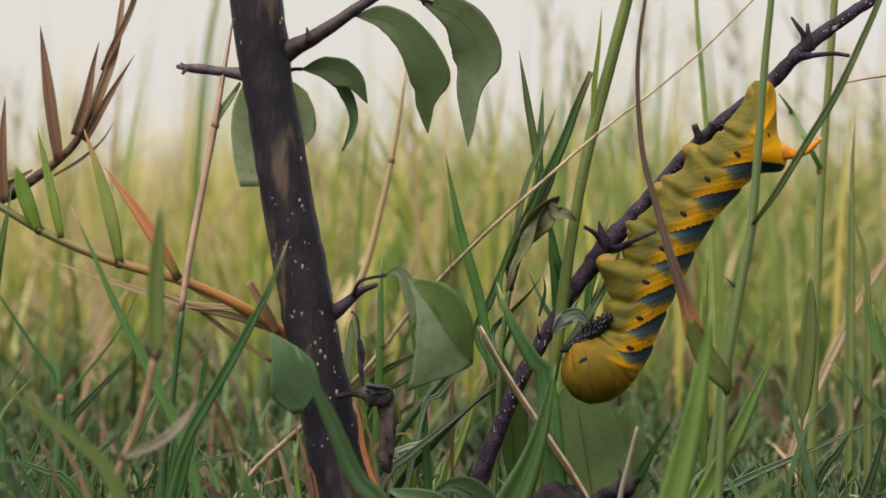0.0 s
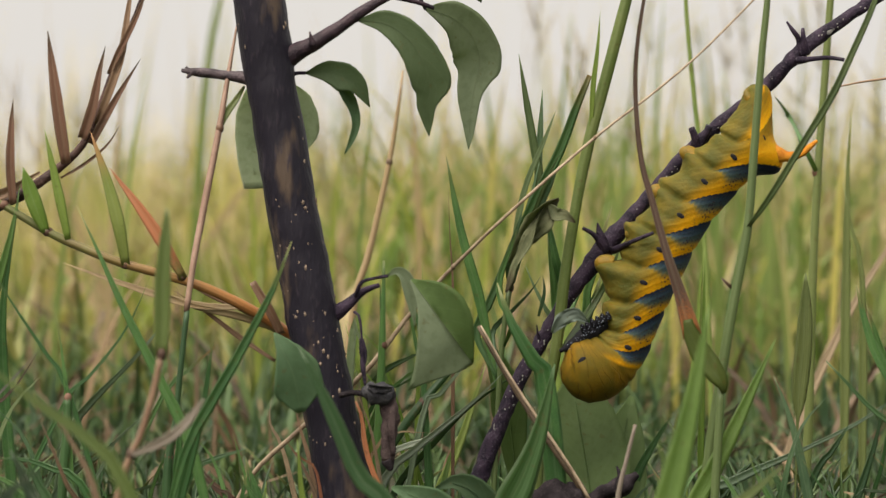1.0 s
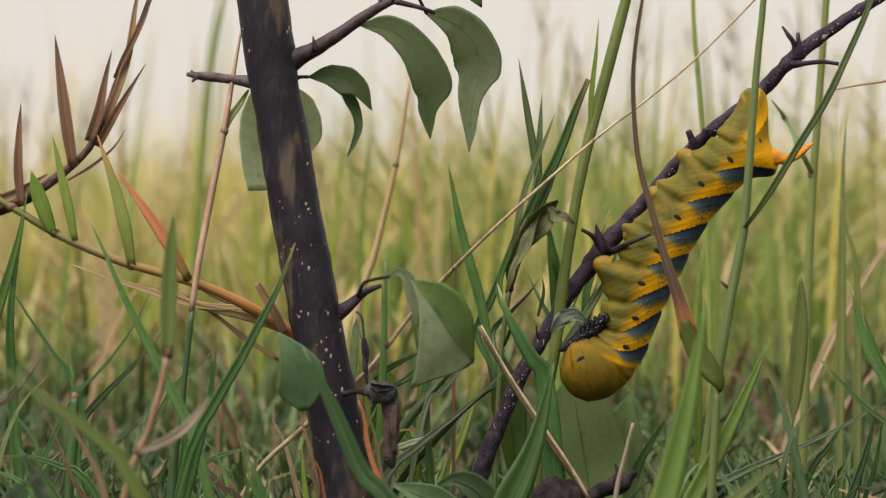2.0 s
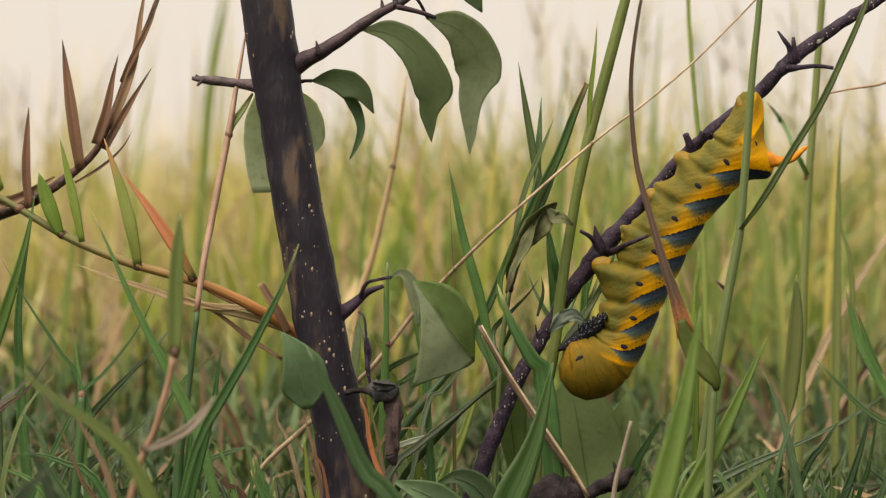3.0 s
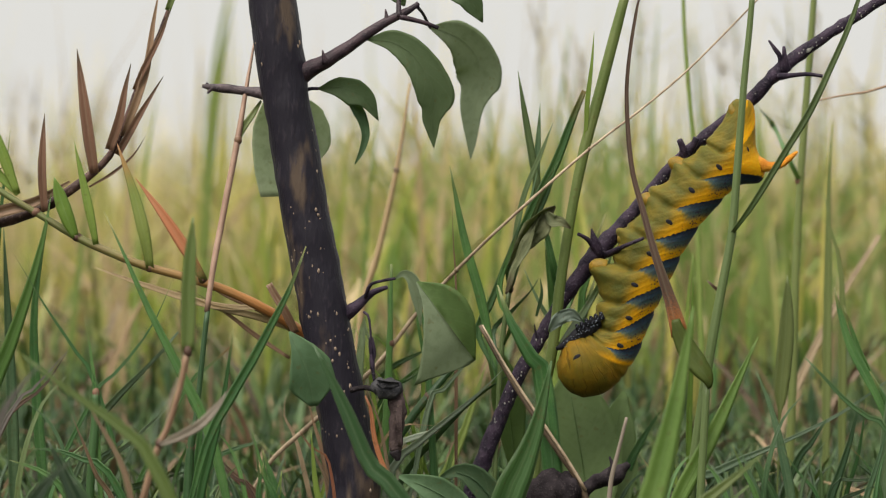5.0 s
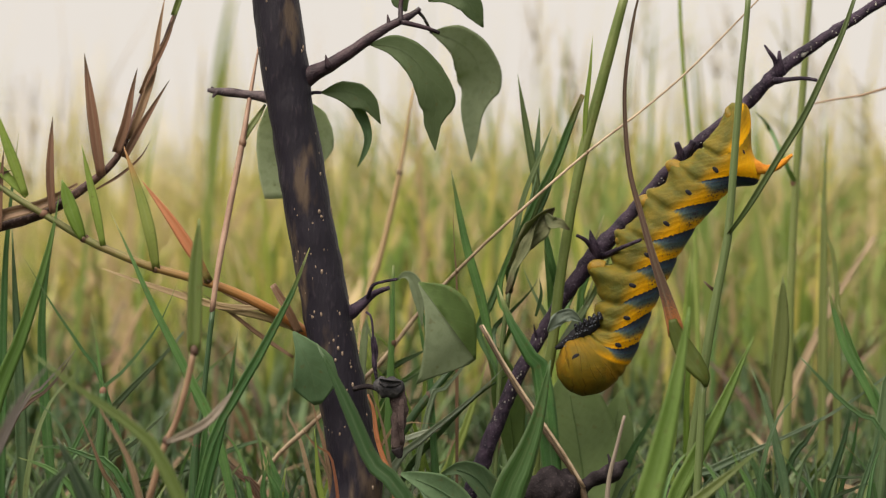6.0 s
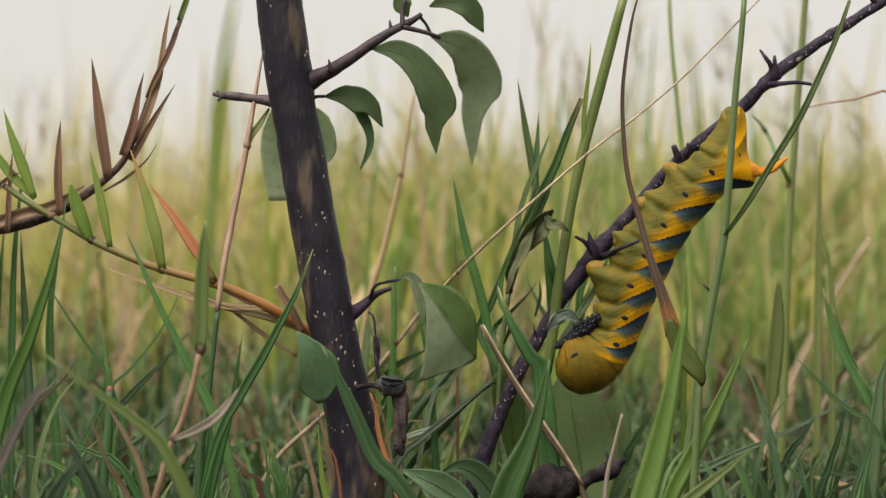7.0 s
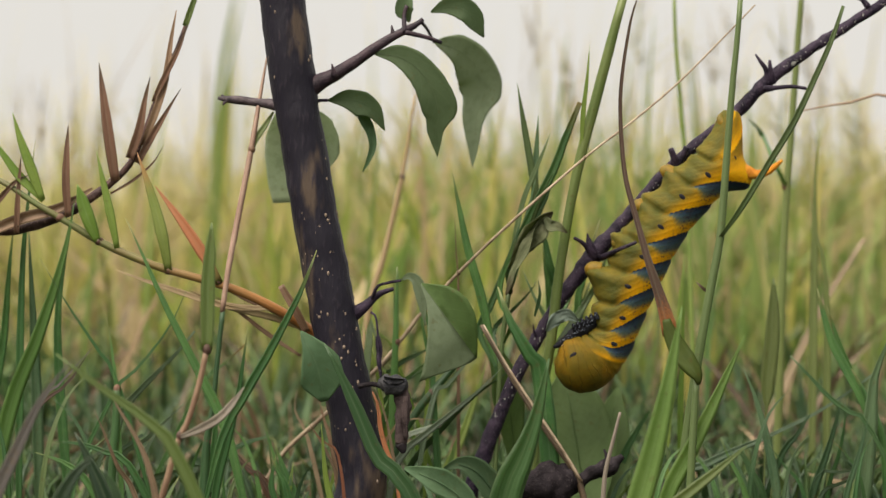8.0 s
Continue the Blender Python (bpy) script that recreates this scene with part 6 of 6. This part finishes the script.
grass([(-32.8, -22, 12.1), (-33.8, -22, 20.2), (-35.4, -22, 26.3), (-39.7, -22, 29.0), (-44.1, -22, 35.0)], 1.3, RUSTY, "bent rusty dry grass blade")
grass([(-17.3, 16, 52.8), (-17.9, 16, 64.5), (-18.1, 16, 76.3), (-18.3, 16, 82.0)], 1.8, GREEN, "thin upright green grass blade")
grass([(-6.0, 16, 46.1), (-8.2, 16, 59.5), (-9.9, 16, 69.6), (-11.2, 16, 82.0)], 2.2, GREEN, "thin upright green grass blade")
grass([(-7.2, 22, 52.6), (-6.5, 22, 66.1), (-6.0, 22, 82.3)], 1.8, LIME, "thin lime-green grass blade")
grass([(-20.3, 18, 48.0), (-15.3, 18, 51.9), (-5.8, 18, 56.4)], 2.4, BLUE, "slanting blue-green grass blade", root=False, roll=20)
grass([(-19.3, 18, 42.6), (-13.6, 18, 46.0), (-4.8, 18, 51.0)], 2.4, GREEN, "slanting green grass blade", roll=20)
grass([(-17.1, 24, 52.5), (-21.3, 24, 59.3), (-25.5, 24, 63.0), (-28.9, 24, 65.2)], 1.6, LIME, "curved lime-green grass blade")
grass([(-15.4, 24, 38.9), (-20.4, 24, 47.4), (-25.5, 24, 53.4), (-28.6, 24, 57.3)], 1.6, LIME, "curved lime-green grass blade")
grass([(-16.7, 0, 21.1), (-8.4, -1, 29.4), (-0.1, -2, 36.1), (9.8, -2, 44.3), (16.4, -2, 50.9)], 3.2, FROST, "pale grey-green blade lying low", roll=15, lean=0.2)
grass([(-15.1, 3, 26.7), (-5.1, 2, 31.7), (6.5, 2, 40.8), (12.8, 2, 46.6)], 2.6, FROST, "pale grey-green blade lying low", roll=-15, lean=0.2)
grass([(82.2, -4, 10.7), (79.7, -4, 18.9), (77.6, -4, 23.0)], 2.6, BLUE, "short pale green grass blade", roll=10)
grass([(76.3, 60, 30.2), (76.9, 60, 51.3), (77.2, 60, 68.8), (77.6, 60, 84.6)], 2.6, LIME, "upright lime-green grass blade", lean=0)
grass([(76.2, 120, 26.9), (79.0, 120, 49.2), (80.9, 120, 75.3), (82.4, 120, 86.4)], 3.0, LIME, "upright lime-green grass blade", lean=0)
grass([(40.8, 30, 65.9), (43.4, 30, 79.6), (45.9, 30, 89.8), (48.3, 30, 97.3)], 3.2, GREEN, "green blade behind the twig", lean=0, shape=(0.15, 0.25, 0.8, 1, 0.8, 0.1))
grass([(37.6, 34, 52.2), (41.0, 34, 64.1), (43.4, 34, 71.0), (45.4, 34, 77.8)], 5.0, GREEN, "broad green blade behind the twig", lean=0, shape=(0.15, 0.25, 0.8, 1, 0.8, 0.1))
grass([(26.2, -4, 66.6), (27.8, -5, 73.2), (27.3, -5, 78.2), (27.5, -5, 69.1)][:3], 1.4, DEEP, "thin dark grass blade by the twig", root=False)
# finer blades of the sharp zone
grass([(-91.6, 2, 32.0), (-87.6, 2, 35.0), (-83.6, 2, 39.0)], 1.6, SILVER, "thin grey-green grass blade")
grass([(-105.5, -4, 21.8), (-101.2, -4, 26.1), (-96.3, -4, 29.8)], 2.4, SILVER, "pale grey-green grass blade", roll=20, shape=(0.6, 1, 0.9, 0.5))
grass([(-100.2, 0, 13.6), (-93.6, 0, 15.6), (-85.3, 0, 18.3), (-77.5, 0, 20.6)], 2.6, SILVER, "pale blade lying over the turf", roll=30)
grass([(-93.1, -6, 14.1), (-94.1, -6, 17.7), (-96.4, -6, 20.7)], 1.6, GREEN, "short bent green grass blade")
grass([(-117.6, -10, 13.7), (-117.5, -10, 18.0), (-117.3, -10, 21.3)], 2.2, DEEP, "short dark green grass blade")
grass([(-58.8, -8, 16.2), (-61.6, -8, 18.3), (-65.4, -8, 21.1), (-68.8, -8, 26.1)], 1.5, BROWN, "dark brown bent dry grass blade", shape=(0.5, 0.8, 1, 0.7, 0.4))
grass([(-56.0, -6, 21.7), (-57.0, -6, 28.1), (-58.6, -6, 34.8)], 1.2, SAGE, "thin upright dry-tipped grass blade")
grass([(-51.0, -14, 14.1), (-52.6, -14, 17.6), (-54.2, -14, 20.4), (-55.5, -14, 23.2)], 3.6, GREEN, "short broad green grass blade")
grass([(-49.8, -12, 13.9), (-49.5, -12, 17.5), (-49.1, -12, 21.4)], 1.8, BLUE, "short blue-green grass blade")
grass([(-52.9, -2, 13.1), (-54.3, -2, 20.1), (-55.2, -2, 27.7)], 2, GREEN, "upright green grass blade")
grass([(-70.4, -12, 14.2), (-70.5, -12, 16.5), (-70.7, -12, 19.0)], 1.6, GREEN, "short green grass blade")
grass([(-109.9, -30, 15.6), (-117.1, -30, 22.3), (-126.7, -30, 25.8)], 3.4, GREEN, "arching green grass blade")
grass([(-105.4, -34, 15.9), (-108.6, -34, 21.8), (-111.0, -34, 26.6), (-112.6, -34, 30.6)], 4.6, DEEP, "dark green grass blade")
grass([(-122.7, -60, 40.2), (-116.5, -60, 46.9), (-111.5, -60, 52.3), (-105.9, -60, 58.5)], 2.0, GREY_DRY, "dull grey withered grass blade")
grass([(-46.1, 30, 26.7), (-50.1, 30, 35.2), (-49.6, 30, 42.1)], 2, STRAW_RED, "rusty dry strip beside the trunk")
grass([(91.0, -6, 13.8), (86.9, -6, 22.0), (84.1, -6, 28.9)], 2.4, GREEN, "green grass blade in the turf")
grass([(79.4, -8, 19.2), (78.2, -8, 22.4), (77.2, -8, 23.1)], 1.8, SILVER, "short pale grass blade")
grass([(64.1, -4, 13.9), (60.5, -4, 19.2), (56.8, -4, 26.1)], 1.8, SAGE, "short dull green grass blade")
grass([(94.7, -2, 13.5), (92.3, -2, 20.7), (89.0, -2, 26.0)], 2.6, DEEP, "dark green grass blade")
grass([(77.0, 14, 11.9), (76.4, 14, 17.6), (75.0, 14, 24.0)], 3, DEEP, "dark green grass blade")
grass([(52.4, 24, 11.2), (55.8, 24, 22.0), (60.9, 24, 31.1), (66.0, 24, 38.9)], 4, GREEN, "broad green grass blade")
grass([(28.5, 16, 11.8), (25.9, 16, 17.5), (22.6, 16, 22.5)], 3, GREEN, "green grass blade")
grass([(-2.2, 40, 9.9), (-0.1, 40, 17.5), (1.6, 40, 24.4), (4.2, 40, 31.3)], 2.6, DULL_LIME, "lime-green grass blade")
grass([(-29.1, 30, 43.8), (-25.7, 30, 49.7), (-22.3, 30, 59.1)], 1.6, LIME, "thin lime-green grass blade")
grass([(15.6, 5, 48.0), (9.0, 6, 61.4), (12.8, 6, 70.6), (16.2, 6, 79.7), (20.2, 6, 91.4)], 3, DEEP, "dark green grass blade", roll=15, shape=(0.3, 0.7, 1, 0.9, 0.6, 0.05), root=False, owner=CLUSTER)
grass([(16.8, 4, 58.0), (18.8, -4, 65.0), (16.0, -4, 69.9), (15.3, -4, 76.5), (18.8, -4, 86.4), (20.3, -4, 90.5)], 2.6, GREEN, "curved green grass blade", roll=20, shape=(0.3, 0.7, 1, 0.9, 0.6, 0.05), root=False, owner=CLUSTER)
grass([(32.0, 0, 60.0), (31.8, 16, 66.2), (31.0, 16, 76.3), (29.3, 16, 88.9)], 3, GREEN, "green blade behind the stem", shape=(0.3, 0.7, 1, 0.9, 0.6, 0.05), root=False, owner=OLIVE_STEM)
grass([(32.8, 0, 62.0), (36.2, 20, 69.5), (39.5, 20, 76.3), (42.9, 20, 83.0), (46.3, 20, 88.1)], 3.2, GREEN, "green blade behind the twig", shape=(0.3, 0.7, 1, 0.9, 0.6, 0.05), root=False, owner=OLIVE_STEM)
grass([(54.8, -170, 17.8), (62.3, -170, 24.2), (69.9, -170, 30.2), (77.0, -170, 36.1)], 4.4, OLIVE, "soft olive-green blade near the viewer", lean=1.0, shape=(0.6, 0.8, 1, 0.8, 0.1))
grass([(33.0, 0, 58.0), (42.5, 30, 68.5), (48.5, 30, 79.6), (51.0, 30, 88.1)], 3, SAGE, "green blade behind the twig", shape=(0.3, 0.7, 1, 0.9, 0.6, 0.05), root=False, owner=OLIVE_STEM)
grass([(132.4, 4, 42.4), (133.4, 4, 47.9), (135.3, 4, 53.2), (138.7, 4, 61.2)], 7.5, BLUE, "broad blue-green grass blade", roll=20, shape=(0.6, 1, 0.9, 0.5, 0.05))
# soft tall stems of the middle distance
for x, yb, h, lx, wd, m in ((-186, 1500, 300, 24, 11.0, SUN_TINT), (-176, 1560, 240, 6, 8.0, TUFT), (-200, 1650, 250, 4, 8.0, TUFT), (128, 620, 155, 4, 6.0, REED), (138, 700, 150, -8, 6.0, REED),
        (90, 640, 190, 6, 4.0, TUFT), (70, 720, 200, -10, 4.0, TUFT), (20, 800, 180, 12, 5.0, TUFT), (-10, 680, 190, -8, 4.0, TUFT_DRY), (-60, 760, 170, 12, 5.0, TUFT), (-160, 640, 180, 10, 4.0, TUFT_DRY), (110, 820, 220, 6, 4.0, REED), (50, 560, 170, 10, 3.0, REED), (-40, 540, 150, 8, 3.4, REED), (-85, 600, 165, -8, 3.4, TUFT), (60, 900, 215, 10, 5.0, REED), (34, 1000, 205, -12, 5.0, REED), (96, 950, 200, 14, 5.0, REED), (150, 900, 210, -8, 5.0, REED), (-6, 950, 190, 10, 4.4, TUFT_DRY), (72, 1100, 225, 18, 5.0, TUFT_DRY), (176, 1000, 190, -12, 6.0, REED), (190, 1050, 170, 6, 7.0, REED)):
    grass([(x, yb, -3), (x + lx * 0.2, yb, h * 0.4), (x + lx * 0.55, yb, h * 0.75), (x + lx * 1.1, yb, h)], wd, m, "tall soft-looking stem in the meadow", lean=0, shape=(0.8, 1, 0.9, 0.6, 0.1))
grass([(79.2, -20, 74.2), (77.6, -21, 75.4), (76.2, -21, 76.7), (75.3, -20, 77.6)], 1.2, BROWN, "scrap", root=False, owner=FRONT_STEM)
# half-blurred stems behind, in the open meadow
for k, (x, yb, h, lean_x, wd, m) in enumerate(((-118, 260, 150, 10, 4.0, REED), (-96, 300, 190, 14, 5.0, SUN_TINT), (-60, 330, 140, -12, 3.0, TUFT), (-52, 210, 120, 10, 3.0, OLIVE),
        (-20, 240, 95, 14, 3.0, TUFT), (-8, 300, 130, -16, 3.4, REED), (10, 260, 110, 8, 3.0, TUFT), (34, 330, 150, 10, 3.6, SUN_TINT), (52, 240, 120, 6, 3.0, TUFT),
        (66, 280, 150, -8, 3.6, REED), (84, 350, 170, 8, 4.0, TUFT), (104, 300, 175, -6, 5.0, SUN_TINT), (126, 330, 165, -4, 5.0, REED), (140, 260, 150, 8, 4.0, TUFT), (-140, 240, 120, 12, 3.6, REED),
        (-76, 250, 110, -14, 3.4, SUN_TINT), (24, 180, 80, -14, 2.6, GREEN), (-34, 170, 90, 12, 2.6, REED), (92, 170, 100, 10, 2.6, GREEN), (118, 190, 120, -12, 2.8, SUN_TINT))):
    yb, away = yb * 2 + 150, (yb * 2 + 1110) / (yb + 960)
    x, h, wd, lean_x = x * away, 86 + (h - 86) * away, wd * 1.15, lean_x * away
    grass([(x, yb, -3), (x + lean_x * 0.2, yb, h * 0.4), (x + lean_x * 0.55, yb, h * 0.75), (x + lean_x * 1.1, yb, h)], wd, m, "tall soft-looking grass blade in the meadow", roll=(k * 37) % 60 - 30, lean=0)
grass([(18.4, 5, 73.5), (18.9, 3, 81.4), (21.4, 2, 89.7), (23.9, 1, 98.0), (25.5, 0, 104.6), (26.6, 0, 109.5)], 2.4, BLUE, BL, roll=-30, root=False, owner=CLUSTER)
grass([(18.4, 4, 74.0), (20.0, -3, 83.1), (24.5, -5, 94.6), (29.1, -6, 106.1), (32.7, -6, 112.4)], 2.6, SAGE, BL, roll=35, root=False, owner=CLUSTER)
grass([(18.4, 4, 73.8), (17.7, -2, 81.4), (18.8, -3, 86.4), (20.9, -4, 93.0), (22.3, -4, 97.9)], 2.0, BLUE, BL, roll=10, root=False, owner=CLUSTER)
# tints between the trunk and the twig
grass([(-16.3, -20, 15.8), (-19.6, -20, 25.2), (-21.2, -20, 30.5), (-22.0, -20, 35.4), (-22.3, -20, 39.4), (-24.1, -20, 43.8)], 1.9, ORANGE, "dry orange blade beside the trunk", lean=0, shape=(0.3, 0.5, 0.8, 1, 0.9, 0.3))
grass([(-5.6, 3, 40.3), (-1.0, 3, 44.9), (3.5, 3, 50.2), (7.8, 3, 54.6)], 2.4, SILVER, "slanting blue-grey blade", roll=10, lean=0.2, shape=(0.1, 0.3, 0.9, 1, 0.7, 0.1))
grass([(-1.9, 90, 10.5), (1.8, 90, 18.6), (5.7, 90, 28.5), (9.9, 90, 41.2), (13.0, 90, 50.2)], 4, REED, "pale lime blade behind the stems", roll=5)
grass([(-2.2, 110, 7.9), (-0.0, 110, 13.6), (1.8, 110, 20.1), (4.6, 110, 26.5)], 3.2, PINK, "dry orange-brown blade behind the stems", lean=0, shape=(0.3, 0.5, 1, 0.4))
grass([(-25.1, 6, 66.4), (-24.4, 6, 62.3), (-23.1, 6, 58.9), (-22.6, 6, 56.8)], 3.4, LEAF_BACKLIT, "pale small blade behind the trunk", shape=(0.3, 0.6, 1, 0.8, 0.1))
grass([(62.3, 20, 17.2), (59.8, 20, 21.9), (58.1, 20, 24.6)], 1.8, STRAW, "pale dry blade tip")
LOW = "short fresh green grass blade"
for k, (x, y, h, lx, wd) in enumerate(((-118, -18, 30, 10, 2.0), (-108, -10, 42, -14, 2.2), (-97, -20, 26, -8, 2.4), (-84, -6, 36, 12, 1.8), (-70, -16, 24, 8, 2.2), (-58, -8, 34, -10, 2.0),
        (-49, -22, 22, 6, 2.4), (-4, -18, 20, -8, 2.2), (62, -14, 28, 10, 2.2), (70, -6, 40, -8, 2.0), (84, -16, 26, -10, 2.4), (92, -4, 44, 12, 2.2), (101, -18, 30, 8, 2.2), (124, -14, 30, 6, 2.2),
        (-129, -4, 50, 14, 2.4), (-136, -16, 40, -6, 2.6), (48, -10, 22, 10, 2.0), (-36, -12, 20, 10, 2.0))):
    grass([(x, y, -3), (x + lx * 0.2, y, h * 0.45), (x + lx * 0.6, y + 2, h * 0.8), (x + lx * 1.2, y + 3, h)], wd, (GREEN, DEEP, BLUE, GREEN, SAGE)[k % 5], LOW, roll=(k * 53) % 80 - 40, lean=0)
# shaded leaves under the caterpillar
def low_leaf(pts, left, right, mat, label, **kw):
    g = Geo()
    pts = list(pts)
    path = g.leaf(pts, left, right, **kw)
    top = solo("leaf", g, mat, pts[0], label, "leaf", "low leaves under the twig")
    r = Geo()
    r.tube([tuple(q / MM - Vector((0, 0.3, 0))) for q in path[::3]], [0.3, 0.25, 0.12], 12, 5)
    part("midrib", r, mat, top)


low_leaf([(43.5, 2, -2.6), (42.0, 12, 12.6), (39.9, 21, 27.4), (38.4, 28, 38.6), (36.2, 34, 48.6)], [1, 7, 12, 14.5, 13, 9, 0.5], [1, 6, 10, 13, 12, 9, 0.5], LEAF_LIT, "broad shaded green leaf under the caterpillar", cup=0.2)
low_leaf([(48.6, 12, -3.4), (49.6, 22, 15.3), (51.4, 30, 29.2), (54.5, 38, 42.6)], [1, 6, 8, 6, 0.5], [1, 6, 8, 6, 0.5], LEAF_LIT, "broad shaded green leaf under the caterpillar", cup=0.2)
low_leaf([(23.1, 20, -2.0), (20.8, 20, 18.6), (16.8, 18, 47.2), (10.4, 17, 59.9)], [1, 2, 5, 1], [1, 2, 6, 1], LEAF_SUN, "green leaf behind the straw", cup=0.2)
low_leaf([(9.9, -30, 1.2), (2.4, -30, 12.5), (-5.8, -31, 17.8), (-14.1, -30, 21.0)], [1, 3, 4, 0.5], [1, 4, 4.5, 0.5], LEAF_TEAL, "low blue-green leaf beside the trunk", cup=0.3, face=(0, -0.97, 0.2))
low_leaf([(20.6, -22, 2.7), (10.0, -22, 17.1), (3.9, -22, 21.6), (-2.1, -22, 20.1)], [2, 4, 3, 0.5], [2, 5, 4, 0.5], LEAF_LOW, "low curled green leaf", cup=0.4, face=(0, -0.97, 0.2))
# withered leaf hooked on the blades
def withered():
    g = Geo()
    g.leaf([(17.9, -6, 81.5), (20.8, -8, 86.4), (24.8, -9, 92.1), (28.0, -9, 96.5), (31.7, -8, 99.2)], [0.6, 1.6, 3.0, 4.2, 2.8, 0.4], [0.6, 1.4, 2.4, 3.0, 2.6, 0.4], cup=0.6, ripple=0.9, roll=25, n=24, m=6)
    g.leaf([(29.0, -10, 97.5), (30.6, -11, 94.6), (33.2, -11, 94.2), (36.2, -10, 92.6)], [0.4, 2.4, 1.6, 0.2], [0.4, 1.8, 1.2, 0.2], cup=0.5, ripple=0.5, roll=-20, n=14)
    g.leaf([(27.7, -10, 97.5), (23.6, -11, 89.7), (19.8, -11, 81.5), (17.2, -10, 73.3)], [0.4, 2.6, 3.2, 0.3], [0.4, 1.0, 1.4, 0.3], cup=0.4, ripple=0.8, roll=40, n=22)
    solo("withered_leaf", g, LEAF_OLD, (17.1, -6, 75.1), "withered curled leaf caught on the grass blades", "leaf")
    g = Geo()
    g.leaf([(29.7, -12, 62.2), (32.7, -13, 65.6), (36.1, -13, 67.1), (39.5, -12, 65.3)], [0.4, 2.4, 2.2, 0.3], [0.4, 1.6, 1.9, 0.3], cup=0.3, ripple=0.7)
    solo("torn_leaf", g, LEAF_SCRAP, (30.7, -12, 63.0), "torn pale scrap of leaf on the twig", "leaf")


withered()


def dead_pod():
    top = thing("dead_twig", (33.0, -14, 8.9), "dark shrivelled dead twig lying in the grass", "twig")
    g = Geo()
    g.tube([(14.5, -10, 7.3), (22.2, -12, 11.8), (26.4, -14, 14.0), (30.2, -14, 15.0), (35.0, -14, 15.7), (39.1, -14, 16.0), (42.8, -15, 17.8), (46.6, -15, 19.2), (50.0, -15, 20.9), (53.1, -15, 23.7)], [0.8, 0.9, 1.6, 5.4, 6.4, 5.2, 1.8, 2.4, 2.8, 0.7], 60, 16, 0.45, 330)
    part("stem", g, DEAD, top)
    g = Geo()
    g.tube([(47.0, -15, 19.2), (48.3, -16, 22.7), (47.3, -16, 25.8)], [1.6, 1.0, 0.3], 8, 7, 0.2)
    part("spur", g, DEAD, top)


dead_pod()
stalk([(45.6, -40, 8.1), (46.5, -40, 20.0), (48.6, -40, 28.9), (51.0, -40, 38.5)], [1.1, 1.0, 0.8, 0.6], PALE_DRY, "pale cut straw standing in the grass", (), None, "dry_grass")


# ---- what the wind moves ----
def motions():
    def sway(ob, amp, period, phase):
        x, y, z = ob.location
        rows = []
        for i in range(21):
            t = i * 0.4
            a = amp * (math.sin(6.283 * t / period + phase) + 0.4 * math.sin(6.283 * t / (period * 0.43) + phase * 2.1))
            rows.append((t, pose(x, y, z, 0.4 * a, a, 0)))
        walk(ob, rows)
    for ob, amp, period, phase in SWAYING:
        sway(ob, amp, period, phase)
    sway(SWAY_STEM, 0.6, 1.5, 0.4)
    sway(SWAY_STRAW, 0.4, 1.9, 2.0)


motions()
